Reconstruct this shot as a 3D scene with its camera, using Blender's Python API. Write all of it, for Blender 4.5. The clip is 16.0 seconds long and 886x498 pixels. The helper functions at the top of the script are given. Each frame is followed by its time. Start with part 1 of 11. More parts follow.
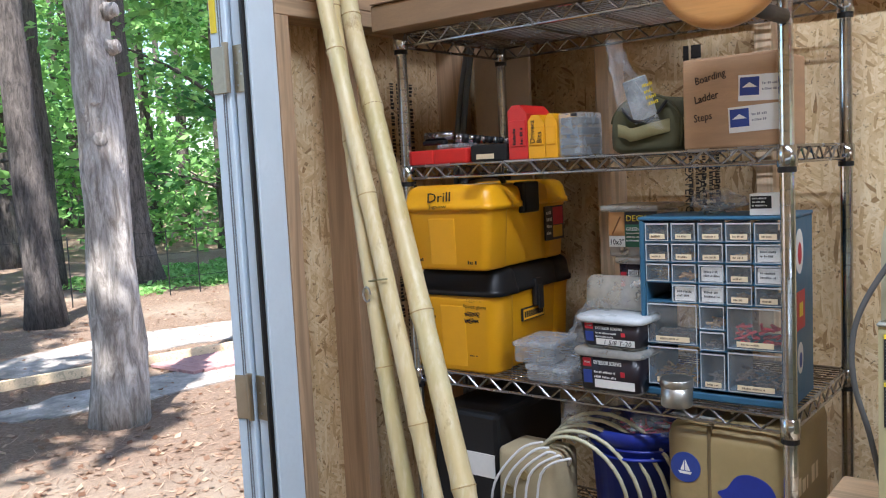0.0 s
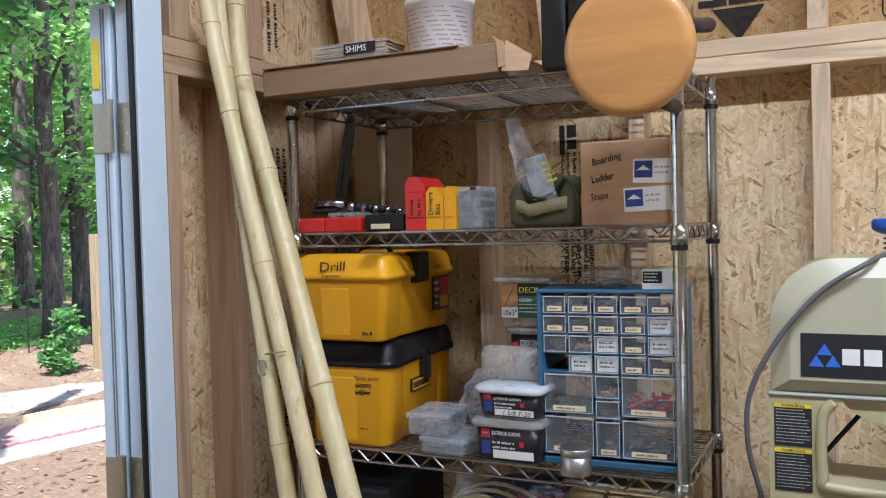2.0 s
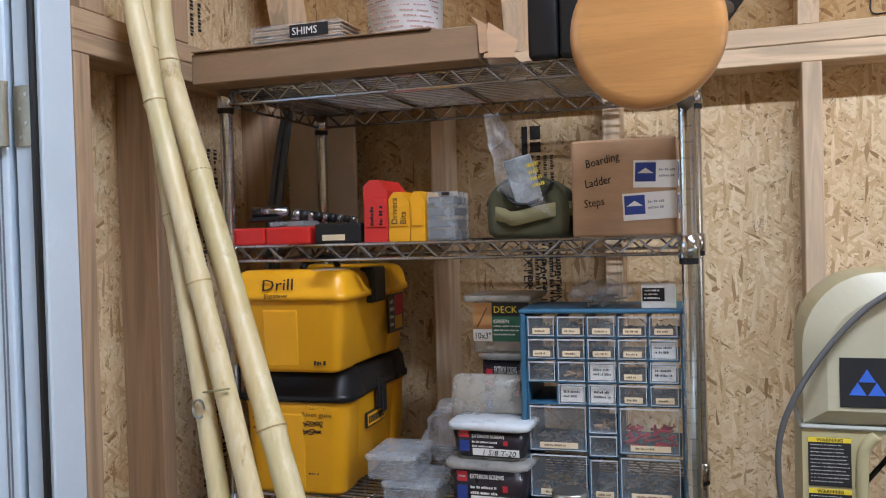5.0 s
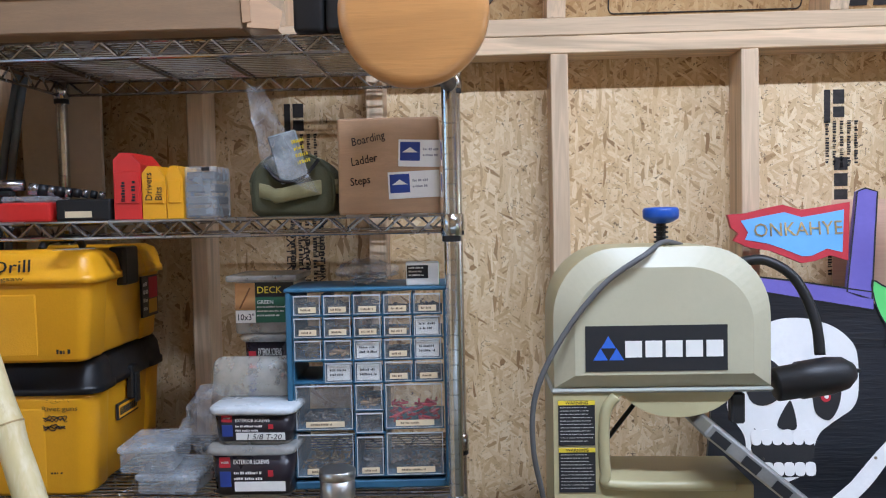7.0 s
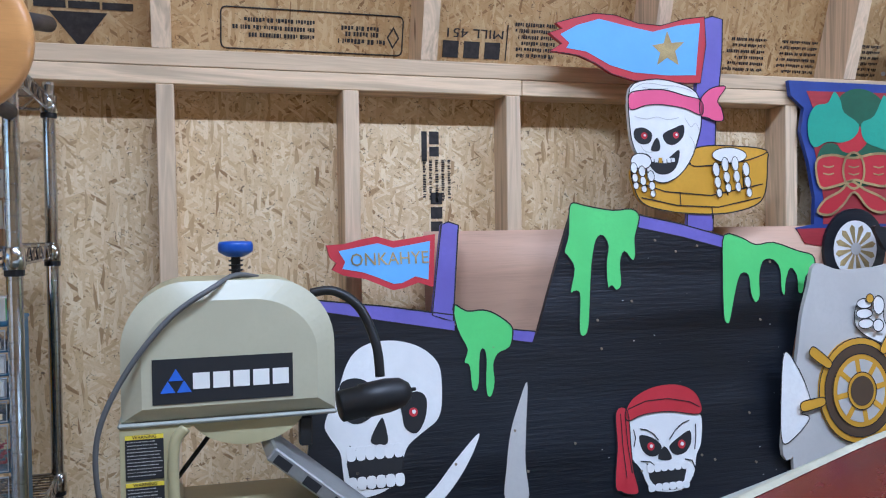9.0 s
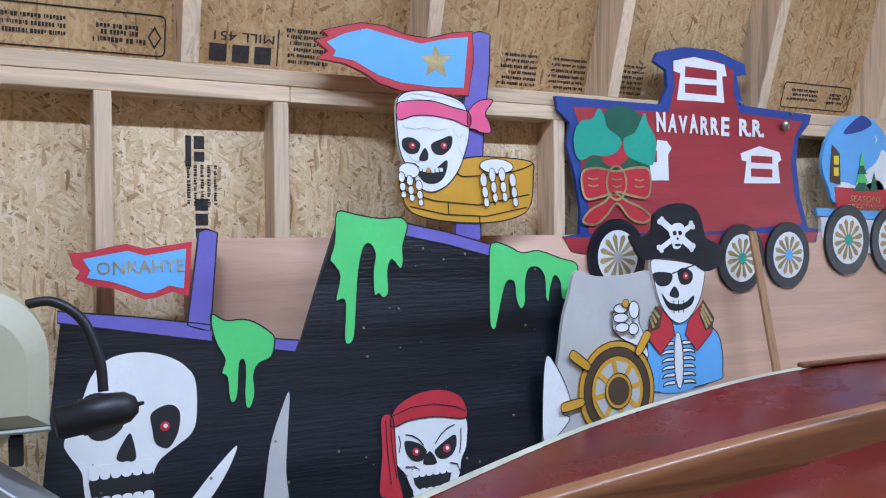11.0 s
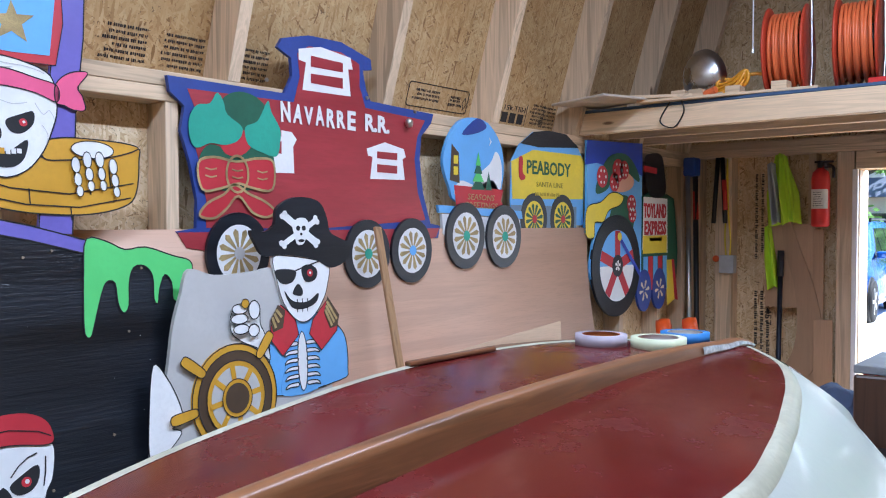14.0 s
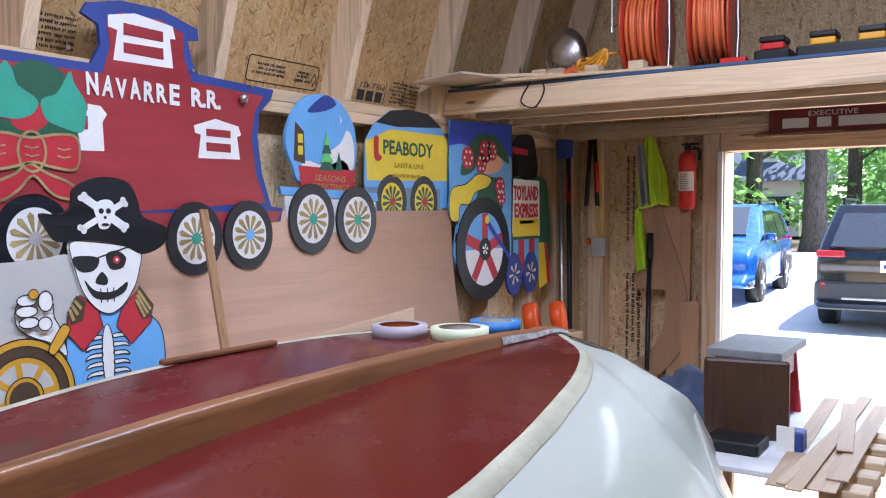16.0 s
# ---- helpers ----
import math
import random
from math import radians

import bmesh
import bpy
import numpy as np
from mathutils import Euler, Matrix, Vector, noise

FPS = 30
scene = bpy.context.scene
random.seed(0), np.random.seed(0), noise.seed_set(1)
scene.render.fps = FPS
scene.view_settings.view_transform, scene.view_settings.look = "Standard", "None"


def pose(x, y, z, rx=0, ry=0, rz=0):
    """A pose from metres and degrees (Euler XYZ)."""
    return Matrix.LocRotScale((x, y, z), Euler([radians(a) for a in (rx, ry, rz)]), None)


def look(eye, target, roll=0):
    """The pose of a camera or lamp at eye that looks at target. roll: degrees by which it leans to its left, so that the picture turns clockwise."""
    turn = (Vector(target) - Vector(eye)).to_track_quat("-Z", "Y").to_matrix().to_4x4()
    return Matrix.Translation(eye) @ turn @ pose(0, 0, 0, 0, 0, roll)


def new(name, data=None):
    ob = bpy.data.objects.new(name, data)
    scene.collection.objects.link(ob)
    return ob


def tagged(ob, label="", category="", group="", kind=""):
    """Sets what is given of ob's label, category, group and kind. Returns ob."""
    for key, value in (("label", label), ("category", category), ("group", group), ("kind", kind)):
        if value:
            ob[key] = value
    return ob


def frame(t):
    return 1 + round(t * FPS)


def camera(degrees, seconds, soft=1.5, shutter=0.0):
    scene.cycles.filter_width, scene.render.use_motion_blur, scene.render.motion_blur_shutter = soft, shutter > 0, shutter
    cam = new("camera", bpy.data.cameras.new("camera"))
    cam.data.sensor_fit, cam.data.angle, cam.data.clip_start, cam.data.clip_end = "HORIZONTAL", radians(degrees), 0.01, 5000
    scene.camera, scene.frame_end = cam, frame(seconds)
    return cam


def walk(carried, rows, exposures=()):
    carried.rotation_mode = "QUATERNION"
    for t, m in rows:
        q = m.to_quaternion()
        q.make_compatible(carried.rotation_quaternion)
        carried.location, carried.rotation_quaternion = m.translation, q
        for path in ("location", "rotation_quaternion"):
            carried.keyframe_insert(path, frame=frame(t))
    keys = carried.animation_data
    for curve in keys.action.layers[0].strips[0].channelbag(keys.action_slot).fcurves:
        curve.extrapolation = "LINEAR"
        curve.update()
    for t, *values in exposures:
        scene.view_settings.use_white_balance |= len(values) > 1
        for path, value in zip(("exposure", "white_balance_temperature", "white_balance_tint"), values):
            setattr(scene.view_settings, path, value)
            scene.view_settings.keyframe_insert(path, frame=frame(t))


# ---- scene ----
cam = camera(55.3, 16.0, 1.1)
METRES, EYE, TILT, LEAN, TURN = 1.555, 1.48, 0.0, 0.0, 38.6
ROWS = [
    (0.0, 0.0, 0.0, 0.0, -0.26, -5.26, 2.86),
    (0.5, -0.0383, 0.0223, 0.0068, -4.92, -4.59, 1.89),
    (1.0, -0.0758, 0.0323, 0.0105, -9.34, -3.37, 1.19),
    (1.5, -0.0929, 0.0259, 0.0163, -11.73, -2.25, 1.29),
    (2.0, -0.1094, 0.0189, 0.0177, -12.65, -1.65, 1.51),
    (2.5, -0.1271, 0.0171, 0.0174, -12.4, -1.6, 1.44),
    (3.0, -0.1297, 0.0369, 0.0118, -11.71, -1.91, 1.27),
    (5.5, -0.1708, 0.2123, 0.0198, -23.61, -1.05, 1.43),
    (6.0, -0.1759, 0.2155, 0.0157, -27.39, -1.35, 1.17),
    (6.5, -0.177, 0.2173, 0.0107, -31.55, -1.96, 1.22),
    (7.0, -0.1659, 0.2063, 0.01, -36.37, -2.39, 1.21),
    (7.5, -0.1486, 0.18, 0.0075, -41.35, -2.51, 1.19),
    (8.0, -0.1336, 0.1549, 0.0108, -46.54, -2.39, 1.11),
    (8.5, -0.1144, 0.1196, 0.0184, -51.46, -1.91, 0.98),
    (9.0, -0.0855, 0.0774, 0.0247, -55.56, -1.5, 0.78),
    (9.5, -0.0559, 0.0313, 0.026, -58.89, -1.11, 0.61),
    (12.0, -0.0129, -0.065, 0.0258, -69.08, -1.57, 0.37),
    (12.5, -0.0026, -0.0899, 0.0248, -71.53, -1.6, 0.29),
    (13.0, 0.0271, -0.0932, 0.0237, -77.02, -1.51, 0.1),
    (13.5, 0.0658, -0.0779, 0.0261, -83.68, -1.38, 0.01),
    (14.0, 0.0904, -0.065, 0.0235, -88.84, -1.56, 0.04),
    (14.5, 0.1093, -0.066, 0.0207, -92.31, -1.94, 0.08),
    (15.0, 0.1298, -0.0984, 0.0192, -93.9, -2.34, -0.0),
    (15.5, 0.1593, -0.1612, 0.0226, -94.37, -2.49, 0.11),
    (16.0, 0.1731, -0.2173, 0.0217, -94.59, -2.7, 0.13),
]
EXPOSURE = [(0.0, 1.44, 6050, 10), (1.5, 1.38, 6150, 10), (3.0, 1.30, 5500, 10), (5.5, 1.38, 6150, 12), (6.4, 1.40, 6100, 12), (7.4, 1.44, 5350, 10), (8.2, 1.36, 5200, 10), (9.2, 1.17, 5250, 10), (12.5, 1.22, 5250, 8), (13.5, 1.28, 5300, 9), (16.0, 1.25, 5700, 15)]
walk(cam, [(t, pose(0, 0, EYE, TILT, LEAN, TURN) @ pose(METRES * x, METRES * y, METRES * z, 90 + pitch, roll, yaw)) for t, x, y, z, yaw, pitch, roll in ROWS], EXPOSURE)

# ---- sky, sun, lamps ----
world = bpy.data.worlds.new("sky")
scene.world = world
world.use_nodes = True
_n, _l = world.node_tree.nodes, world.node_tree.links
_sky = _n.new("ShaderNodeTexSky")
_sky.sky_type, _sky.sun_disc = "NISHITA", False
_sky.sun_elevation, _sky.sun_rotation = radians(64), radians(127)
_l.new(_sky.outputs[0], _n["Background"].inputs[0])
_n["Background"].inputs[1].default_value = 0.15


def lamp(name, kind, m, energy, color=(1, 1, 1), size=1.0, size_y=None):
    d = bpy.data.lights.new(name, kind)
    d.energy, d.color = energy, color
    if kind == "AREA":
        d.size = size
        if size_y:
            d.shape, d.size_y = "RECTANGLE", size_y
    if kind == "SUN":
        d.angle = size
    ob = new(name, d)
    ob.matrix_world = m
    return ob


lamp("sun", "SUN", look((6.2, -5.5, 14), (2, 0, 0)), 6.6, (1.0, 0.95, 0.88), radians(0.6))
# two linear shop lights under the roof, out of view above the camera
lamp("shop_lamp_front", "AREA", look((0.05, 0.35, 3.05), (0.05, 0.4, 0)), 25, (0.82, 0.88, 1.0), 1.2, 0.10)
lamp("shop_lamp_back", "AREA", look((1.95, 0.35, 3.05), (1.95, 0.4, 0)), 25, (0.82, 0.88, 1.0), 1.2, 0.10)

# fill lamp added just above and outside the wide doorway, for its sky light
lamp("doorway_fill", "AREA", look((5.7, 0.2, 2.35), (3.9, 1.5, 1.15)), 34, (0.90, 0.95, 1.0), 1.9, 0.9)

# ---- materials ----
def _mix(nt, a, b, fac, kind="MIX"):
    m = nt.nodes.new("ShaderNodeMix")
    m.data_type, m.blend_type = "RGBA", kind
    for k, v in ((0, fac), (6, a), (7, b)):
        if hasattr(v, "links") or hasattr(v, "is_linked"):
            nt.links.new(v, m.inputs[k])
        elif k == 0:
            m.inputs[0].default_value = v
        else:
            m.inputs[k].default_value = (*v[:3], 1)
    return m.outputs[2]


def _coords(nt, scale=(1, 1, 1), rot=(0, 0, 0), kind="Object"):
    tc = nt.nodes.new("ShaderNodeTexCoord")
    mp = nt.nodes.new("ShaderNodeMapping")
    mp.inputs["Scale"].default_value = scale
    mp.inputs["Rotation"].default_value = [radians(a) for a in rot]
    nt.links.new(tc.outputs[kind], mp.inputs[0])
    return mp.outputs[0]


def _noise(nt, vec, scale, detail=4, rough=0.6, dist=0.0):
    n = nt.nodes.new("ShaderNodeTexNoise")
    n.inputs["Scale"].default_value, n.inputs["Detail"].default_value = scale, detail
    n.inputs["Roughness"].default_value, n.inputs["Distortion"].default_value = rough, dist
    nt.links.new(vec, n.inputs["Vector"])
    return n.outputs["Fac"]


def _ramp(nt, fac, stops):
    r = nt.nodes.new("ShaderNodeValToRGB")
    while len(r.color_ramp.elements) < len(stops):
        r.color_ramp.elements.new(0.5)
    for e, (p, c) in zip(r.color_ramp.elements, stops):
        e.position = p
        e.color = (*c[:3], 1) if hasattr(c, "__len__") else (c, c, c, 1)
    nt.links.new(fac, r.inputs[0])
    return r.outputs[0]


def _base(name):
    m = bpy.data.materials.new(name)
    m.use_nodes = True
    return m, m.node_tree, m.node_tree.nodes["Principled BSDF"]


def _bump(nt, b, h, strength, dist=0.002):
    n = nt.nodes.new("ShaderNodeBump")
    n.inputs["Strength"].default_value, n.inputs["Distance"].default_value = strength, dist
    nt.links.new(h, n.inputs["Height"])
    nt.links.new(n.outputs[0], b.inputs["Normal"])


def plain(name, col, rough=0.5, metal=0.0, vary=0.14, scale=9.0, bump=0.05, grain=90.0, coat=0.0, stretch=(1, 1, 1), spec=0.5):
    """A surface of one colour with large blotches, fine grain and relief."""
    m, nt, b = _base(name)
    v = _coords(nt, stretch)
    big, fine = _noise(nt, v, scale, 5), _noise(nt, v, grain, 3)
    dark = [c * (1 - vary * 1.6) for c in col]
    lite = [min(1, c * (1 + vary)) for c in col]
    c1 = _mix(nt, dark, lite, _ramp(nt, big, [(0.28, 0.0), (0.72, 1.0)]))
    c2 = _mix(nt, c1, [c * (1 - vary) for c in col], _ramp(nt, fine, [(0.45, 0.0), (0.75, 0.8)]))
    nt.links.new(c2, b.inputs["Base Color"])
    r = _ramp(nt, big, [(0.3, max(0.02, rough - 0.08)), (0.7, min(1, rough + 0.1))])
    nt.links.new(r, b.inputs["Roughness"])
    b.inputs["Metallic"].default_value = metal
    b.inputs["Coat Weight"].default_value = coat
    b.inputs["Coat Roughness"].default_value = 0.08
    b.inputs["Specular IOR Level"].default_value = spec
    if bump:
        _bump(nt, b, fine, bump * 4, 0.001)
    return m


def lacquer(name, col):
    """Brushed varnish with duller, scuffed stretches and fine scratches."""
    m, nt, b = _base(name)
    v = _coords(nt)
    big, brush, fine = _noise(nt, v, 2.5, 5), _noise(nt, _coords(nt, (0.25, 1, 1)), 55, 4), _noise(nt, v, 260, 3)
    c = _mix(nt, [x * 0.75 for x in col], [x * 1.2 for x in col], _ramp(nt, big, [(0.3, 0.0), (0.7, 1.0)]))
    c = _mix(nt, c, (0.17, 0.085, 0.06), _ramp(nt, fine, [(0.70, 0.0), (0.80, 0.5)]))
    nt.links.new(c, b.inputs["Base Color"])
    nt.links.new(_ramp(nt, _noise(nt, v, 7, 6, 0.7), [(0.35, 0.13), (0.52, 0.22), (0.68, 0.38)]), b.inputs["Roughness"])
    _bump(nt, b, brush, 0.22, 0.001)
    return m


def wood(name, col, axis="X", rough=0.62, knots=True, contrast=0.35, ring=7.0, coat=0.0):
    """Sawn timber with grain along one axis; each object takes its own tone."""
    m, nt, b = _base(name)
    k = {"X": (0.05, 1, 1), "Y": (1, 0.05, 1), "Z": (1, 1, 0.05)}[axis]
    oi = nt.nodes.new("ShaderNodeObjectInfo")
    v = _coords(nt, k)
    add = nt.nodes.new("ShaderNodeVectorMath")
    add.operation = "ADD"
    nt.links.new(v, add.inputs[0])
    nt.links.new(oi.outputs["Random"], add.inputs[1])
    v = add.outputs[0]
    rings, fibre = _noise(nt, v, ring * 4, 3, 0.5, 1.2), _noise(nt, v, 260, 2)
    d = [c * (1 - contrast) for c in col]
    c = _mix(nt, d, col, _ramp(nt, rings, [(0.36, 0.0), (0.5, 1.0), (0.62, 0.55), (0.7, 1.0)]))
    c = _mix(nt, c, [x * 0.72 for x in col], _ramp(nt, fibre, [(0.5, 0.0), (0.8, 0.5)]))
    if knots:
        vo = nt.nodes.new("ShaderNodeTexVoronoi")
        vo.inputs["Scale"].default_value = 2.6
        kk = {"X": (0.8, 3, 3), "Y": (3, 0.8, 3), "Z": (3, 3, 0.8)}[axis]
        nt.links.new(_coords(nt, kk), vo.inputs["Vector"])
        c = _mix(nt, c, (0.10, 0.045, 0.018), _ramp(nt, vo.outputs["Distance"], [(0.045, 0.85), (0.075, 0.0)]))
    tone = _ramp(nt, oi.outputs["Random"], [(0.0, 0.86), (1.0, 1.08)])
    c = _mix(nt, c, tone, 1.0, "MULTIPLY")
    nt.links.new(c, b.inputs["Base Color"])
    b.inputs["Roughness"].default_value = rough
    b.inputs["Coat Weight"].default_value = coat
    b.inputs["Coat Roughness"].default_value = 0.12
    _bump(nt, b, fibre, 0.25, 0.001)
    return m


def bamboo_skin(name):
    """Peeled bamboo: pale straw with greenish stretches, brown smudges and long fibres."""
    m, nt, b = _base(name)
    oi = nt.nodes.new("ShaderNodeObjectInfo")
    add = nt.nodes.new("ShaderNodeVectorMath")
    add.operation = "ADD"
    nt.links.new(_coords(nt, (1, 1, 0.12)), add.inputs[0])
    nt.links.new(oi.outputs["Random"], add.inputs[1])
    v = add.outputs[0]
    c = _mix(nt, (0.56, 0.44, 0.20), (0.74, 0.63, 0.38), _ramp(nt, _noise(nt, v, 16, 4), [(0.3, 0.0), (0.7, 1.0)]))
    c = _mix(nt, c, (0.50, 0.47, 0.21), _ramp(nt, _noise(nt, v, 7, 3), [(0.5, 0.0), (0.7, 0.6)]))
    c = _mix(nt, c, (0.80, 0.72, 0.52), _ramp(nt, _noise(nt, v, 70, 3), [(0.5, 0.0), (0.75, 0.6)]))
    c = _mix(nt, c, (0.30, 0.17, 0.06), _ramp(nt, _noise(nt, _coords(nt, (1, 1, 0.45)), 26, 5, 0.7), [(0.60, 0.0), (0.74, 0.75)]))
    nt.links.new(c, b.inputs["Base Color"])
    b.inputs["Roughness"].default_value = 0.42
    _bump(nt, b, _noise(nt, v, 160, 3), 0.2, 0.001)
    return m


def strand_board(name, plane="xz", tint=(1, 1, 1)):
    """Oriented strand board: overlapping long chips in several directions."""
    m, nt, b = _base(name)
    tc = nt.nodes.new("ShaderNodeTexCoord")
    sep = nt.nodes.new("ShaderNodeSeparateXYZ")
    com = nt.nodes.new("ShaderNodeCombineXYZ")
    nt.links.new(tc.outputs["Object"], sep.inputs[0])
    nt.links.new(sep.outputs[plane[0].upper()], com.inputs[0])
    nt.links.new(sep.outputs[plane[1].upper()], com.inputs[1])
    warp = nt.nodes.new("ShaderNodeTexNoise")
    warp.inputs["Scale"].default_value = 9
    nt.links.new(com.outputs[0], warp.inputs["Vector"])
    wv = nt.nodes.new("ShaderNodeVectorMath")
    wv.operation = "MULTIPLY_ADD"
    wv.inputs[1].default_value = (0.02, 0.02, 0)
    nt.links.new(warp.outputs["Color"], wv.inputs[0])
    nt.links.new(com.outputs[0], wv.inputs[2])
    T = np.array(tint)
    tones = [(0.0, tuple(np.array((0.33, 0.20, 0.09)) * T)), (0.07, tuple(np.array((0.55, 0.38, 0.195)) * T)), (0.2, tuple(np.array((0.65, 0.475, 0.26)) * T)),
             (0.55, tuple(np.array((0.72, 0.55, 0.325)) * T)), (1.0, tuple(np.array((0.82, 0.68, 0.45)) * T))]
    col = height = None
    for i, (ang, sx, sy, keep) in enumerate([(8, 25, 100, 0.0), (62, 22, 115, 0.42), (118, 25, 100, 0.46), (152, 20, 145, 0.55), (35, 32, 165, 0.62), (92, 24, 140, 0.66)]):
        mp = nt.nodes.new("ShaderNodeMapping")
        mp.inputs["Rotation"].default_value = (0, 0, radians(ang))
        mp.inputs["Location"].default_value = (i * 3.7, i * 1.3, 0)
        nt.links.new(wv.outputs[0], mp.inputs[0])
        sc = nt.nodes.new("ShaderNodeVectorMath")
        sc.operation = "MULTIPLY"
        sc.inputs[1].default_value = (sx, sy, 1)
        nt.links.new(mp.outputs[0], sc.inputs[0])
        vo = nt.nodes.new("ShaderNodeTexVoronoi")
        vo.inputs["Scale"].default_value = 1.0
        vo.voronoi_dimensions = "2D"
        nt.links.new(sc.outputs[0], vo.inputs["Vector"])
        sp = nt.nodes.new("ShaderNodeSeparateColor")
        nt.links.new(vo.outputs["Color"], sp.inputs[0])
        c = _ramp(nt, sp.outputs[0], tones)
        grain = _noise(nt, sc.outputs[0], 3.0, 3, 0.6)
        c = _mix(nt, c, (0.33, 0.19, 0.08), _ramp(nt, grain, [(0.52, 0.0), (0.8, 0.42)]))
        if col is None:
            col, height = c, sp.outputs[1]
        else:
            mask = _ramp(nt, sp.outputs[2], [(keep, 0.0), (keep + 0.01, 1.0)])
            col = _mix(nt, col, c, mask)
            height = _mix(nt, height, sp.outputs[1], mask)
    specks = _noise(nt, _coords(nt, (1, 1, 1)), 85, 3, 0.55, 1.8)
    col = _mix(nt, col, (0.09, 0.05, 0.025), _ramp(nt, specks, [(0.63, 0.0), (0.69, 0.8)]))
    blotch = _noise(nt, com.outputs[0], 2.2, 3)
    col = _mix(nt, col, _mix(nt, col, (0.82, 0.74, 0.62), 1.0, "MULTIPLY"), _ramp(nt, blotch, [(0.42, 0.0), (0.65, 0.7)]))
    nt.links.new(col, b.inputs["Base Color"])
    b.inputs["Roughness"].default_value = 0.6
    _bump(nt, b, height, 0.35, 0.002)
    return m


def glass(name, col=(0.9, 0.93, 0.95), rough=0.12, alpha=0.35, vary=0.1):
    """Thin cloudy clear plastic."""
    m, nt, b = _base(name)
    v = _coords(nt)
    n = _noise(nt, v, 30, 4)
    b.inputs["Base Color"].default_value = (*col, 1)
    nt.links.new(_ramp(nt, n, [(0.3, rough), (0.75, rough + 0.25)]), b.inputs["Roughness"])
    nt.links.new(_ramp(nt, n, [(0.3, max(0, alpha - vary)), (0.7, min(1, alpha + vary))]), b.inputs["Alpha"])
    return m


OSB = strand_board("strand_board_wall", "xz")
OSB_END = strand_board("strand_board_end_wall", "yz")
# wall board again, tinted darker to put the dimmer roof light into its colour
OSB_ROOF_DIM = strand_board("strand_board_roof_dimmed", "xz", (0.72, 0.63, 0.49))
# unseen wall, its board darkened to cut the bounce in the room
OSB_SOUTH_DIM = strand_board("strand_board_opposite_wall_dimmed", "xz", (0.5, 0.46, 0.40))
# floor tint kept dark so that less light bounces upwards
OSB_FLOOR_DIM = strand_board("strand_board_floor_dimmed", "xy", (0.42, 0.37, 0.32))
PINE_X, PINE_Y, PINE_Z = wood("pine_along", (0.74, 0.55, 0.35), "X"), wood("pine_across", (0.74, 0.55, 0.35), "Y"), wood("pine_upright", (0.74, 0.56, 0.37), "Z")
# darker pine for the entrance wall, its shade put into the colour
PINE_SHADED_Z, PINE_SHADED_Y = wood("shaded_pine_upright", (0.47, 0.32, 0.195), "Z", knots=False), wood("shaded_pine_across", (0.52, 0.36, 0.22), "Y", knots=False)
PINE_DARK = wood("aged_pine", (0.46, 0.28, 0.15), "Z", knots=False)
DOOR_PAINT = plain("pale_blue_door_paint", (0.62, 0.72, 0.80), 0.42, vary=0.05, scale=4)
CHROME = plain("chromed_wire", (0.40, 0.40, 0.42), 0.24, 1.0, 0.08)
CHROME_POST = plain("chromed_post", (0.66, 0.70, 0.74), 0.16, 1.0, 0.08)
CARD = plain("brown_cardboard", (0.46, 0.29, 0.165), 0.8, vary=0.1, stretch=(1, 1, 6))
YELLOW = plain("yellow_plastic", (0.80, 0.38, 0.006), 0.42, vary=0.06, bump=0.08, grain=300)
BLACK = plain("black_plastic", (0.011, 0.011, 0.012), 0.45, vary=0.3, grain=300, spec=0.4)
RED = plain("red_plastic", (0.62, 0.025, 0.02), 0.38, vary=0.08)
BLUE_CAB = plain("blue_painted_steel", (0.035, 0.125, 0.215), 0.48, vary=0.12)
TAN = plain("tan_enamel", (0.43, 0.385, 0.215), 0.40, vary=0.05, scale=5)
TAN_LITE = plain("pale_tan_enamel", (0.45, 0.425, 0.30), 0.42, vary=0.05, scale=5)
WHITE_P = plain("white_paint", (0.80, 0.80, 0.79), 0.55, vary=0.06)
BLACK_P = plain("black_paint_on_plywood", (0.010, 0.013, 0.020), 0.36, vary=0.4, scale=5, spec=0.5, bump=0.35, grain=60, stretch=(0.2, 1, 2.5))
RED_P = plain("dark_red_paint", (0.36, 0.036, 0.046), 0.42, vary=0.2, scale=6, bump=0.12, grain=60, stretch=(0.25, 1, 2))
BRIGHT_RED = plain("red_paint", (0.50, 0.025, 0.04), 0.5, vary=0.1)
BLUE_P = plain("navy_blue_paint", (0.028, 0.058, 0.27), 0.5, vary=0.14)
SKY_P = plain("light_blue_paint", (0.16, 0.42, 0.80), 0.5, vary=0.06)
PURPLE_P = plain("purple_paint", (0.15, 0.12, 0.45), 0.5, vary=0.1)
GREEN_P = plain("slime_green_paint", (0.13, 0.60, 0.16), 0.5, vary=0.06)
TEAL_P = plain("teal_green_paint", (0.045, 0.36, 0.25), 0.5, vary=0.1)
DKGREEN_P = plain("dark_green_paint", (0.02, 0.11, 0.06), 0.5, vary=0.15)
GOLD_P = plain("mustard_paint", (0.62, 0.33, 0.02), 0.5, vary=0.1)
GLITTER = plain("gold_glitter", (0.50, 0.38, 0.17), 0.4, 0.45, 0.4, grain=500, bump=0.5)
PINK_P = plain("pink_paint", (0.76, 0.10, 0.24), 0.5, vary=0.06)
GREY_P = plain("light_grey_paint", (0.50, 0.49, 0.47), 0.5, vary=0.05)
YELLOW_P = plain("yellow_paint", (0.80, 0.62, 0.04), 0.5, vary=0.08)
BROWN_P = plain("brown_paint", (0.075, 0.045, 0.025), 0.5, vary=0.15)
